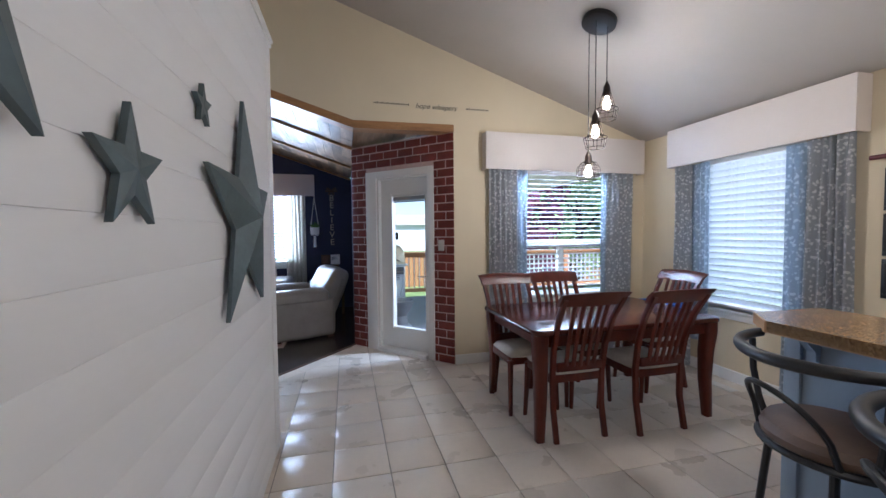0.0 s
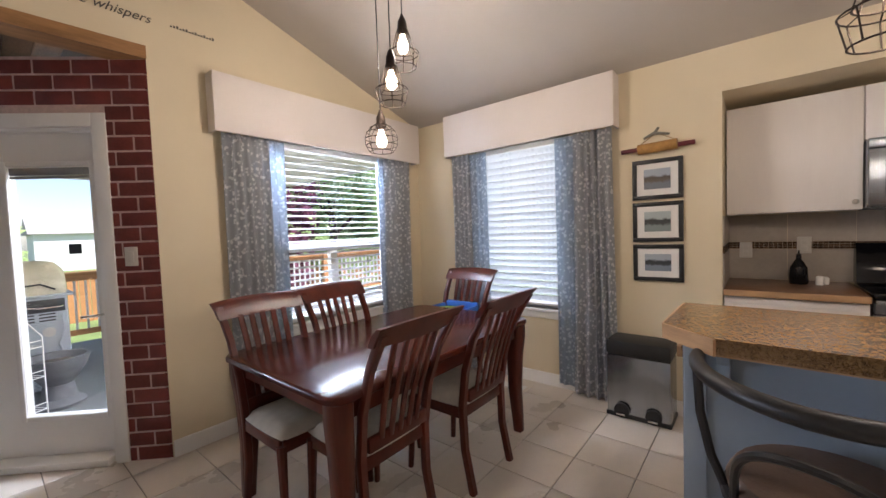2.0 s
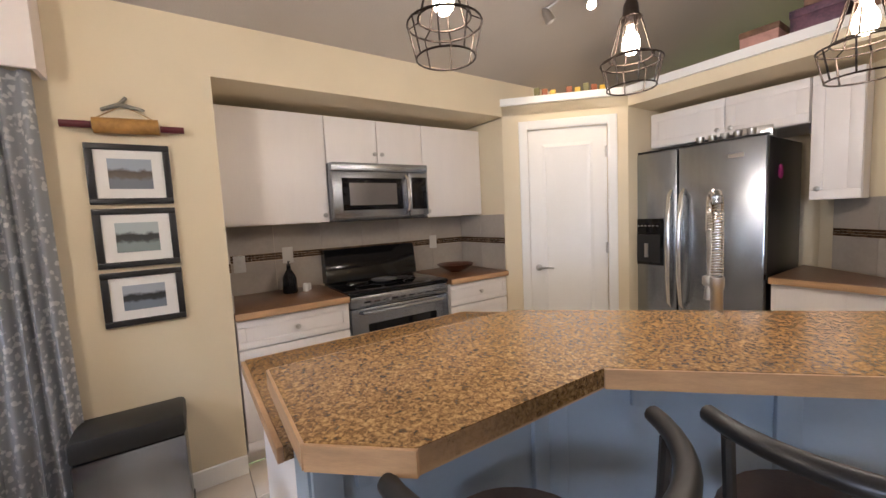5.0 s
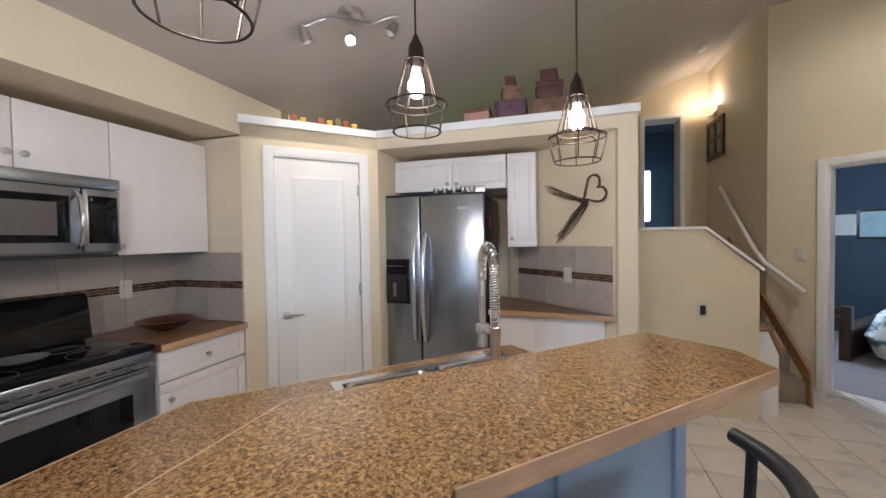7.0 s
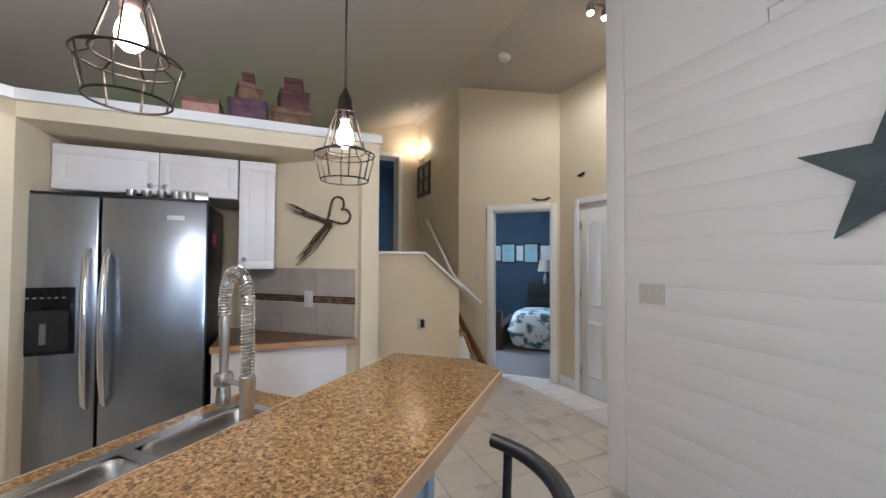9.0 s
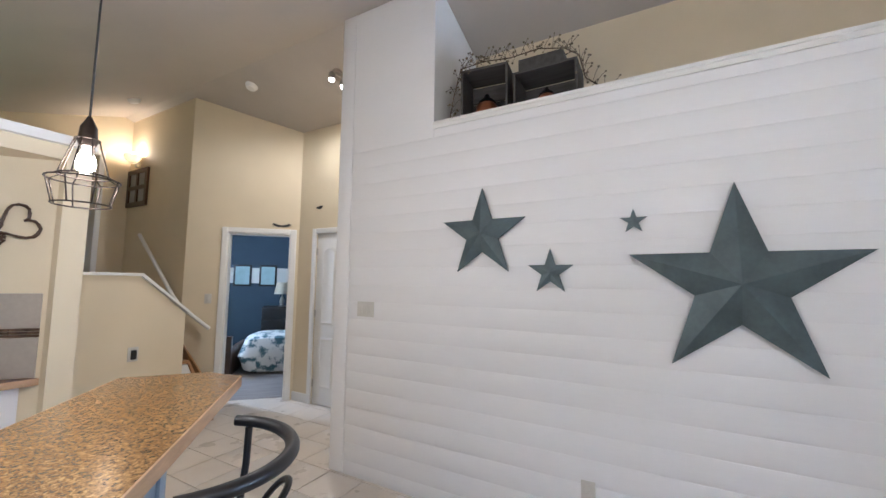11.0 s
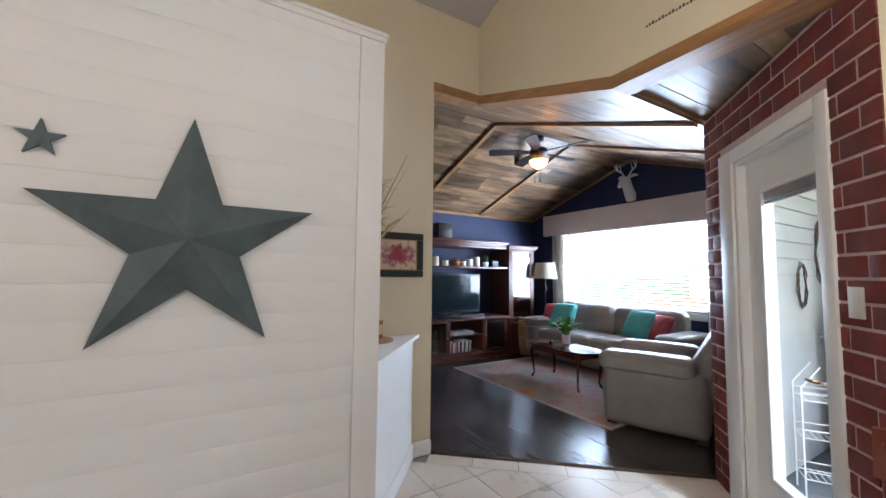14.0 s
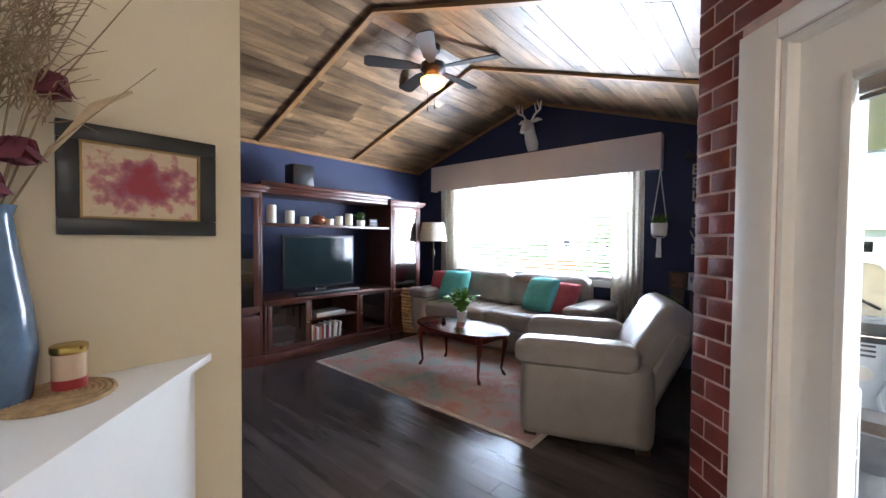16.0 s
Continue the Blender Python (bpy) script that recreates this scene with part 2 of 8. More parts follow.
LAMINATE = laminate()
SINKSTEEL = mat("sink_steel", (0.66, 0.65, 0.63), 0.24, 1.0, var=0.08, scale=5, bump=0.03, bscale=80)
OAKEDGE = mat("oak_edge", (0.47, 0.29, 0.15), 0.4, var=0.25, scale=6, stretch=(1, 1, 6), bump=0.1)
WALNUTCTR = mat("brown_laminate", (0.17, 0.085, 0.042), 0.3, var=0.3, scale=50)


# ---- mesh helpers ----
def box(bm, x0, x1, y0, y1, z0, z1, r=0.0):
    lay = (bm.faces.layers.int.get("flat") or bm.faces.layers.int.new("flat")) if r else None
    vs = [bm.verts.new((x, y, z)) for x in (x0, x1) for y in (y0, y1) for z in (z0, z1)]
    fs = [bm.faces.new([vs[i] for i in f]) for f in ((0, 1, 3, 2), (4, 6, 7, 5), (0, 4, 5, 1), (2, 3, 7, 6), (0, 2, 6, 4), (1, 5, 7, 3))]
    if r:
        es = list({e for f in fs for e in f.edges})
        vs = bmesh.ops.bevel(bm, geom=es, offset=r, segments=2, affect="EDGES", profile=0.5)["verts"]
        for f in {f for v in vs for f in v.link_faces}:
            f.normal_update()
            if max(abs(c) for c in f.normal) > 0.9995:
                f[lay] = 1
    return vs


def prism(bm, pts, axis, a, b):
    """A flat outline drawn across an axis ('x': points are y, z; 'y': x, z; 'z': x, y), pulled from a to b."""
    put = {"x": lambda p, c: (c, p[0], p[1]), "y": lambda p, c: (p[0], c, p[1]), "z": lambda p, c: (p[0], p[1], c)}[axis]
    lo, hi = [bm.verts.new(put(p, a)) for p in pts], [bm.verts.new(put(p, b)) for p in pts]
    bm.faces.new(lo)
    bm.faces.new(hi[::-1])
    for i in range(len(pts)):
        j = (i + 1) % len(pts)
        bm.faces.new((lo[j], lo[i], hi[i], hi[j]))
    return lo + hi


def lathe(bm, prof, n=20, c=(0, 0, 0)):
    """A profile of (radius, height) turned about an upright axis through c."""
    rings = [[bm.verts.new((c[0] + r * math.cos(2 * math.pi * i / n), c[1] + r * math.sin(2 * math.pi * i / n), c[2] + z)) for i in range(n)] for r, z in prof]
    for a, b in zip(rings, rings[1:]):
        for i in range(n):
            bm.faces.new((a[i], a[(i + 1) % n], b[(i + 1) % n], b[i]))
    if prof[0][0] > 1e-4:
        bm.faces.new(rings[0][::-1])
    if prof[-1][0] > 1e-4:
        bm.faces.new(rings[-1])
    return [v for q in rings for v in q]


def tube(bm, pts, r, n=8, closed=False, flat=1.0):
    """A round bar along points; r may be a list."""
    pts = [Vector(p) for p in pts]
    rings, up = [], None
    m = len(pts)
    for i, p in enumerate(pts):
        d = (pts[(i + 1) % m] - pts[i - 1]) if closed else pts[min(i + 1, m - 1)] - pts[max(i - 1, 0)]
        d.normalize()
        if up is None:
            up = d.orthogonal().normalized()
        up = (up - d * up.dot(d)).normalized()
        side = d.cross(up)
        rr = r[i] if isinstance(r, (list, tuple)) else r
        rings.append([bm.verts.new(p + up * (rr * math.cos(2 * math.pi * k / n)) + side * (rr * flat * math.sin(2 * math.pi * k / n))) for k in range(n)])
    for i in range(m if closed else m - 1):
        a, b = rings[i], rings[(i + 1) % m]
        for k in range(n):
            bm.faces.new((a[k], a[(k + 1) % n], b[(k + 1) % n], b[k]))
    if not closed:
        bm.faces.new(rings[0][::-1])
        bm.faces.new(rings[-1])
    return [v for q in rings for v in q]


def pillow(bm, w, d, h, c=(0, 0, 0), n=8, power=0.5):
    """A soft cushion: w, d across, h thick, about c."""
    tops, bots = [], []
    for i in range(n + 1):
        a, b = [], []
        for j in range(n + 1):
            u, v = i / n * 2 - 1, j / n * 2 - 1
            f = (max(0, 1 - u ** 4) * max(0, 1 - v ** 4)) ** power
            s = 1 - 0.05 * (u * u + v * v)
            a.append(bm.verts.new((c[0] + u * w / 2 * s, c[1] + v * d / 2 * s, c[2] + h / 2 * f)))
            b.append(a[-1] if i in (0, n) or j in (0, n) else bm.verts.new((c[0] + u * w / 2 * s, c[1] + v * d / 2 * s, c[2] - h / 2 * f)))
        tops.append(a)
        bots.append(b)
    for i in range(n):
        for j in range(n):
            bm.faces.new((tops[i][j], tops[i + 1][j], tops[i + 1][j + 1], tops[i][j + 1]))
            bm.faces.new((bots[i][j + 1], bots[i + 1][j + 1], bots[i + 1][j], bots[i][j]))
    return list({v: 0 for q in tops + bots for v in q})


def finish(bm, name, material, smooth=40):
    bmesh.ops.recalc_face_normals(bm, faces=bm.faces[:])
    me = bpy.data.meshes.new(name)
    bm.to_mesh(me)
    bm.free()
    me.materials.append(material)
    flat = me.attributes.get("flat")
    if smooth:
        keep = [bool(d.value) for d in flat.data] if flat else [False] * len(me.polygons)
        for p, k in zip(me.polygons, keep):
            p.use_smooth = not k
        me.set_sharp_from_angle(angle=radians(smooth))
    if flat:
        me.attributes.remove(me.attributes["flat"])
    return me


def part(name, bm, material, parent=None, label="", smooth=40):
    ob = new(name, finish(bm, name, material, smooth))
    ob.parent = parent
    if label:
        ob["label"] = label
    return ob


def thing(name, label, category, group="", kind="", at=None):
    ob = tagged(new(name), label, category, group, kind)
    ob.empty_display_size = 0.1
    if at is not None:
        ob.matrix_basis = at
    return ob


def one(name, bm, material, label, category, group="", kind="", at=None, smooth=40):
    ob = tagged(part(name, bm, material, smooth=smooth), label, category, group, kind)
    if at is not None:
        ob.matrix_basis = at
    return ob


def bmn():
    return bmesh.new()


def slab(name, x0, x1, y0, y1, z0, z1, material, parent=None, label="", r=0.0):
    bm = bmn()
    box(bm, x0, x1, y0, y1, z0, z1, r)
    return part(name, bm, material, parent, label)


def setting(name, bm, material, label="", category="", smooth=0):
    return tagged(part(name, bm, material, smooth=smooth), label, category, kind="structure")


# ---- the shell ----
EX, NY = 3.91, 4.885          # face of the east and the north wall
RIDGE, RZ, PITCH = -0.04, 3.763, 0.33


def cz(x):
    return RZ - PITCH * abs(x - RIDGE)


def lz(x):
    return 3.17 - 0.335 * abs(x + 1.65)


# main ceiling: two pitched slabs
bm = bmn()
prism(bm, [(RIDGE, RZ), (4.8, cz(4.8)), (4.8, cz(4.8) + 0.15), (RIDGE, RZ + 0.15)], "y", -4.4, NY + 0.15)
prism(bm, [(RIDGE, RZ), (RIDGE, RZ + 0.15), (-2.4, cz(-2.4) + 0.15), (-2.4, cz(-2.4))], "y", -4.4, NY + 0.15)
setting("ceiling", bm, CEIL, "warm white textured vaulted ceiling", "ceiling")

# north wall with a window, and the raking header over the way to the living room
W0, W1, WZ0, WZ1 = 2.22, 3.46, 0.66, 2.10
bm = bmn()
box(bm, 1.555, W0, NY, NY + 0.15, 0, 2.5)
box(bm, W1, EX + 0.15, NY, NY + 0.15, 0, 2.38)
box(bm, W0, W1, NY, NY + 0.15, 0, WZ0)
prism(bm, [(W0, WZ1), (W1, WZ1), (W1, 2.38), (EX + 0.15, 2.38), (EX + 0.15, cz(EX + 0.15)), (RIDGE, RZ), (-0.75, cz(-0.75)), (-0.87, cz(-0.87)), (-0.87, 2.93), (-0.75, 2.89), (0.54, 2.485), (1.555, 2.5), (W0, 2.5)], "y", NY, NY + 0.15)
setting("wall_north", bm, YELLOW, "cream painted wall with a window", "wall")

# east wall, with a window and the cooking alcove
V0, V1, VZ0, VZ1 = 3.22, 4.14, 0.66, 2.10
NI0, NI1, NIZ = 0.19, 2.23, 2.178
bm = bmn()
T = EX + 0.15
box(bm, EX, T, NI1, V0, 0, 2.52)
box(bm, EX, T, V1, NY, 0, 2.52)
box(bm, EX, T, V0, V1, 0, VZ0)
box(bm, EX, T, V0, V1, VZ1, 2.52)
box(bm, EX, T, -1.55, NI1, NIZ, 2.52)
box(bm, T, 4.68, NI1, NI1 + 0.12, 0, 2.4)
box(bm, EX + 0.001, 4.68, NI0 - 0.12, NI0, 0, 2.4)
box(bm, 4.53, 4.68, NI0, NI1, 0, 2.4)
box(bm, T, 4.53, NI0, NI1, NIZ, 2.4)
setting("wall_east", bm, YELLOW, "cream painted wall with window and cooking alcove", "wall")


def along(a, b):
    """A pose with x along the line from a to b, at a, z up."""
    d = Vector((b[0] - a[0], b[1] - a[1], 0))
    return pose(a[0], a[1], 0, 0, 0, math.degrees(math.atan2(d.y, d.x))), d.length


# pantry wall across the corner, with its doorway (x runs from the east corner)
PM, PL = along((EX, NI0), (3.24, -0.5))
PD0, PD1 = 0.20, 0.81
bm = bmn()
for q in ((0, PD0, 0, 2.29), (PD1, PL, 0, 2.29), (PD0, PD1, 2.05, 2.29)):
    box(bm, q[0], q[1], 0, 0.1, q[2], q[3])
setting("wall_pantry", bm, YELLOW, "cream painted wall across the kitchen corner", "wall").matrix_basis = PM

# fridge alcove, the slanting backsplash wall and the ledge on top
bm = bmn()
box(bm, 3.24, 3.34, -1.5, -0.5, 0, 2.17)
box(bm, 3.34, 4.68, -1.55, -1.45, 0, 2.17)
box(bm, 1.40, 3.34, -1.55, -1.45, 0, 2.17)
prism(bm, [(2.21, -1.19), (1.50, -0.55), (1.49, -0.5), (1.37, -0.5), (1.37, -1.45), (2.3, -1.45), (2.3, -1.28)], "z", 0, 2.17)
prism(bm, [(3.24, -0.5), (3.91, 0.19), (4.68, 0.19), (4.68, -1.55), (1.37, -1.55), (1.37, -0.5)], "z", 2.17, 2.29)
setting("wall_kitchen", bm, YELLOW, "cream painted alcove wall with plant ledge", "wall")
bm = bmn()
prism(bm, [(3.235, -0.47), (3.9, 0.215), (3.93, 0.19), (3.26, -0.52), (1.36, -0.52), (1.36, -0.46)], "z", 2.255, 2.31)
setting("trim_ledge", bm, WHITE, "white crown trim along the plant ledge", "trim")
bm = bmn()
box(bm, 1.371, 1.49, -4.0, -1.551, 0, 2.285)
box(bm, 1.37, 4.68, -4.3, -4.0, 0, 3.4)
box(bm, 4.68, 4.8, -4.3, 0.3, 0, 3.0)
setting("wall_south", bm, YELLOW, "cream painted wall beside the stairs", "wall")

# hall: sconce wall, slanting bedroom wall, closet wall
bm = bmn()
prism(bm, [(-0.15, 0), (-0.15, 3.75), (-0.27, 3.7), (-0.27, 0)], "y", -4.3, -2.40)
UD0, UD1 = 0.20, 0.66
box(bm, -0.15, UD0, -4.3, -4.0, 0, 3.76)
box(bm, UD1, 1.37, -4.3, -4.0, 0, 3.76)
box(bm, UD0, UD1, -4.3, -4.0, 0, 1.13)
box(bm, UD0, UD1, -4.3, -4.0, 3.14, 3.76)
setting("wall_stair", bm, YELLOW, "cream painted stairwell wall", "wall")
BM_, BL_ = along((-1.05, -1.50), (-0.15, -2.40))
B0, B1 = 0.10, 0.82
bm = bmn()
for q in ((0, B0, 0, 3.74), (B1, BL_, 0, 3.74), (B0, B1, 2.06, 3.74)):
    box(bm, q[0], q[1], -0.12, 0, q[2], q[3])
setting("wall_bedroom", bm, YELLOW, "cream painted wall with bedroom doorway", "wall").matrix_basis = BM_
C0, C1 = -1.17, -0.46
bm = bmn()
box(bm, -1.17, -1.05, -1.62, C0, 0, 3.45)
box(bm, -1.17, -1.05, C1, 0.2, 0, 3.45)
box(bm, -1.17, -1.05, C0, C1, 2.06, 3.45)
box(bm, -1.17, -0.12, 0.2, 0.32, 0, 3.78)
setting("wall_closet", bm, YELLOW, "cream painted hall wall with closet door", "wall")

# star wall block: tall end, low front with a ledge, back wall
S0, S1, SN, SZ = 0.21, 3.70, 1.133, 2.62
bm = bmn()
prism(bm, [(S0 + 0.1, 0), (S1 - 0.02, 0), (S1 - 0.02, SZ), (SN, SZ), (SN, 3.8), (S0 + 0.1, 3.8)], "x", -0.12, -0.014)
box(bm, -0.74, -0.12, SN - 0.12, SN, SZ, 3.8)
box(bm, -0.74, -0.12, SN, S1 - 0.02, SZ - 0.1, SZ)
box(bm, -0.74, -0.12, S1 - 0.14, S1 - 0.02, 0, SZ - 0.1)
setting("wall_star", bm, WHITE, "white partition wall with a high ledge", "wall")
bm = bmn()
box(bm, -0.87, -0.75, 0.32, 4.435, 0, 3.56)
prism(bm, [(4.435, 2.89), (NY, 2.89), (NY, 3.53), (4.435, 3.53)], "x", -0.87, -0.75)
setting("wall_art", bm, YELLOW, "cream painted wall beside the living room opening", "wall")

# low wall with a cap, set across the corner
bm = bmn()
prism(bm, [(-0.02, 3.69), (-0.10, 3.74), (-0.748, 4.275), (-0.748, 3.69)], "z", 0, 0.865)
setting("half_wall", bm, WHITE, "white panelled half wall", "wall")
bm = bmn()
prism(bm, [(-0.01, 3.69), (-0.08, 3.765), (-0.748, 4.33), (-0.748, 3.69)], "z", 0.878, 0.905)
prism(bm, [(-0.02, 3.69), (-0.09, 3.752), (-0.748, 4.31), (-0.748, 3.69)], "z", 0.866, 0.877)
setting("half_wall_cap", bm, WHITE, "white painted wooden half wall cap", "trim")

# brick wall with the deck door (x runs from the dining corner)
KM, KL = along((1.555, NY), (0.54, 5.93))
K0, K1, KZ = 0.325, 1.06, 2.05
bm = bmn()
for q in ((0.02, K0, 0, 2.46), (K1, KL, 0, 2.46), (K0, K1, KZ, 2.46)):
    box(bm, q[0], q[1], -0.16, 0.0005, q[2], q[3])
setting("wall_brick", bm, MORTAR, "brick feature wall round the deck door", "wall").matrix_basis = KM

# living room walls
LW, LN, LE = -3.78, 8.5, 0.56
L0, L1, LZ0, LZ1 = -2.95, -0.42, 0.86, 2.14
bm = bmn()
box(bm, LW - 0.15, L0, LN, LN + 0.15, 0, 2.2)
box(bm, L1, LE + 0.15, LN, LN + 0.15, 0, 2.2)
box(bm, L0, L1, LN, LN + 0.15, 0, LZ0)
prism(bm, [(LW - 0.15, 2.2), (L0, 2.2), (L0, LZ1), (L1, LZ1), (L1, 2.2), (LE + 0.15, 2.2), (LE + 0.15, lz(LE + 0.15)), (-1.65, 3.17), (LW - 0.15, lz(LW - 0.15))], "y", LN, LN + 0.15)
setting("wall_living_north", bm, NAVY, "navy blue gable wall with a wide window", "wall")
bm = bmn()
box(bm, LW - 0.15, LW, 4.2, LN, 0, 2.46)
setting("wall_living_west", bm, NAVY, "navy blue wall behind the media unit", "wall")
bm = bmn()
box(bm, LE, LE + 0.15, 6.02, LN, 0, 2.44)
setting("wall_living_east", bm, NAVY, "navy blue side wall", "wall")
bm = bmn()
prism(bm, [(LW - 0.15, 0), (-0.87, 0), (-0.87, lz(-0.87)), (-1.65, 3.17), (LW - 0.15, lz(LW - 0.15))], "y", 4.05, 4.2)
setting("wall_living_south", bm, NAVY, "navy blue wall", "wall")

# living room plank ceiling: backing and planks in one mesh
bm = bmn()
for s in (-1, 1):
    xe = LW - 0.1 if s < 0 else 0.54
    prism(bm, [(-1.65, 3.19), (xe, lz(xe) + 0.02), (xe, lz(xe) + 0.12), (-1.65, 3.29)], "y", 4.2 if s < 0 else NY + 0.15, LN + 0.1)
prism(bm, [(-1.65, 3.19), (-0.87, lz(-0.87) + 0.02), (-0.87, lz(-0.87) + 0.12), (-1.65, 3.29)], "y", 4.2, NY + 0.15)
box(bm, 0.54, 1.7, NY + 0.15, 6.1, 2.5, 2.6)
box(bm, 0.54, 0.75, 6.1, LN, 2.46, 2.56)
rng = random.Random(4)
wd = 0.115
for s in (-1, 1):
    run = 1.65 + LW if s < 0 else 0.56 + 1.65
    n = int(abs(run) / wd * 1.05) + 1
    for i in range(n):
        d0, d1 = i * wd, (i + 1) * wd - 0.003
        x0, x1 = -1.65 + s * d0, -1.65 + s * d1
        lim = LW if s < 0 else 0.54
        if (s < 0 and x0 < lim) or (s > 0 and x0 > lim):
            continue
        x1 = max(x1, lim) if s < 0 else min(x1, lim)
        y = 4.2 if max(x0, x1) < -0.87 else NY + 0.15
        y -= rng.random() * 0.8
        ylo = 4.2 if max(x0, x1) < -0.87 else NY + 0.15
        while y < LN:
            le = rng.uniform(0.6, 1.25)
            a, b = max(y, ylo), min(y + le, LN)
            if b > a + 0.02:
                up = rng.random() * 0.004
                za, zb = lz(x0) + up, lz(x1) + up
                prism(bm, [(x0, za), (x1, zb), (x1, zb + 0.02), (x0, za + 0.02)], "y", a, b - 0.003)
            y += le
for i in range(10):
    box(bm, 0.545 + i * wd, 0.545 + (i + 1) * wd - 0.003, NY + 0.15, 6.1, 2.478 + rng.random() * 0.004, 2.499)
setting("ceiling_living", bm, PLANKCEIL, "weathered wood plank vaulted ceiling", "ceiling")

# ---- windows, doors and trim ----
def window_unit(name, w, h, mull, split, label, m):
    """A white window with its foot at z 0 and x from 0 to w; the room is towards -y."""
    root = tagged(thing(name, label, "window", kind="structure"), kind="structure")
    root.matrix_basis = m
    bm = bmn()
    f = 0.05
    for q in ((0, w, 0, f), (0, w, h - f, h), (0, f, f, h - f), (w - f, w, f, h - f)):
        box(bm, q[0], q[1], 0.05, 0.11, q[2], q[3], 0.004)
    if mull:
        box(bm, f, w - f, 0.055, 0.105, mull - 0.035, mull + 0.035, 0.004)
        if split:
            box(bm, w / 2 - 0.035, w / 2 + 0.035, 0.057, 0.103, f, mull - 0.035, 0.004)
    part("window_frame", bm, WHITE, root)
    bm = bmn()
    box(bm, f, w - f, 0.076, 0.082, f, h - f)
    g = part("pane", bm, PANE, root)
    g.visible_shadow = False
    bm = bmn()
    box(bm, -0.05, w + 0.05, -0.03, 0.05, -0.025, 0.0, 0.005)
    box(bm, -0.04, w + 0.04, -0.014, -0.001, -0.085, -0.025, 0.004)
    part("window_sill", bm, WHITE, root)
    return root


window_unit("window_1", W1 - W0, WZ1 - WZ0, 0.60, True, "white vinyl window looking onto the deck", pose(W0, NY, WZ0))
window_unit("window_2", V1 - V0, VZ1 - VZ0, 0, False, "white window behind closed slat blinds", pose(EX, V1, VZ0, 0, 0, -90))
window_unit("window_3", L1 - L0, LZ1 - LZ0, 0, False, "wide bright living room window", pose(L0, LN, LZ0))


def blind(name, w, z0, z1, tilt, step, m, label, k=1.0):
    root = thing(name, label, "blind", at=m)
    bm = bmn()
    box(bm, 0, w, -0.025, 0.03, z1, z1 + 0.045, 0.004)
    part("headrail", bm, WHITE, root)
    bm = bmn()
    arc = [(-0.025, -0.004), (-0.015, -0.0008), (0.0, 0.0006), (0.015, -0.0008), (0.025, -0.004)]
    arc = [(y * k, z * k) for y, z in arc]
    prism(bm, arc + [(y, z - 0.0018) for y, z in reversed(arc)], "x", 0, w)
    me = finish(bm, "slat", BLIND, 0)
    z = z0 + step
    while z < z1 - 0.01:
        s = new("slat", me)
        s.parent, s.matrix_basis = root, pose(0, 0, z, tilt)
        z += step
    bm = bmn()
    box(bm, 0, w, -0.022, 0.022, z0 - 0.006, z0 + 0.014, 0.004)
    part("bottom_rail", bm, WHITE, root)
    for x in (0.12, w / 2, w - 0.12):
        bm = bmn()
        tube(bm, [(x, -0.026, z0), (x, -0.026, z1)], 0.0012, 4)
        part("cord", bm, WHITE, root)
    return root


blind("window_blind", V1 - V0 - 0.03, VZ0 + 0.03, VZ1 - 0.06, -63, 0.060, pose(EX + 0.025, V1 - 0.015, 0, 0, 0, -90), "closed white slat blind glowing with daylight", 1.32)
blind("window_blind", W1 - W0 - 0.03, WZ0 + 0.03, WZ1 - 0.06, 12, 0.052, pose(W0 + 0.015, NY + 0.02, 0), "open white slat blind lowered over the window")
blind("window_blind", L1 - L0 - 0.03, LZ0 + 0.03, LZ1 - 0.06, -24, 0.05, pose(L0 + 0.015, LN + 0.02, 0), "open white slat blind in the wide window")


def valance(w, d, h, m, label):
    root = thing("valance", label, "valance", "box valances", at=m)
    slab("board", 0, w, -d, -d + 0.018, 0, h, VALANCE, root, r=0.003)
    slab("side", 0, 0.018, -d + 0.019, -0.002, 0.001, h - 0.001, VALANCE, root)
    slab("side", w - 0.018, w, -d + 0.019, -0.002, 0.001, h - 0.001, VALANCE, root)
    slab("lid", 0.019, w - 0.019, -d + 0.019, -0.002, h - 0.02, h - 0.002, VALANCE, root)


valance(1.95, 0.115, 0.385, pose(1.87, NY, 2.063), "boxed off-white window valance")
valance(1.55, 0.15, 0.385, pose(EX, 4.395, 2.063, 0, 0, -90), "boxed off-white window valance")
valance(3.27, 0.14, 0.385, pose(-3.37, LN, 2.09), "long boxed off-white valance over the wide window")


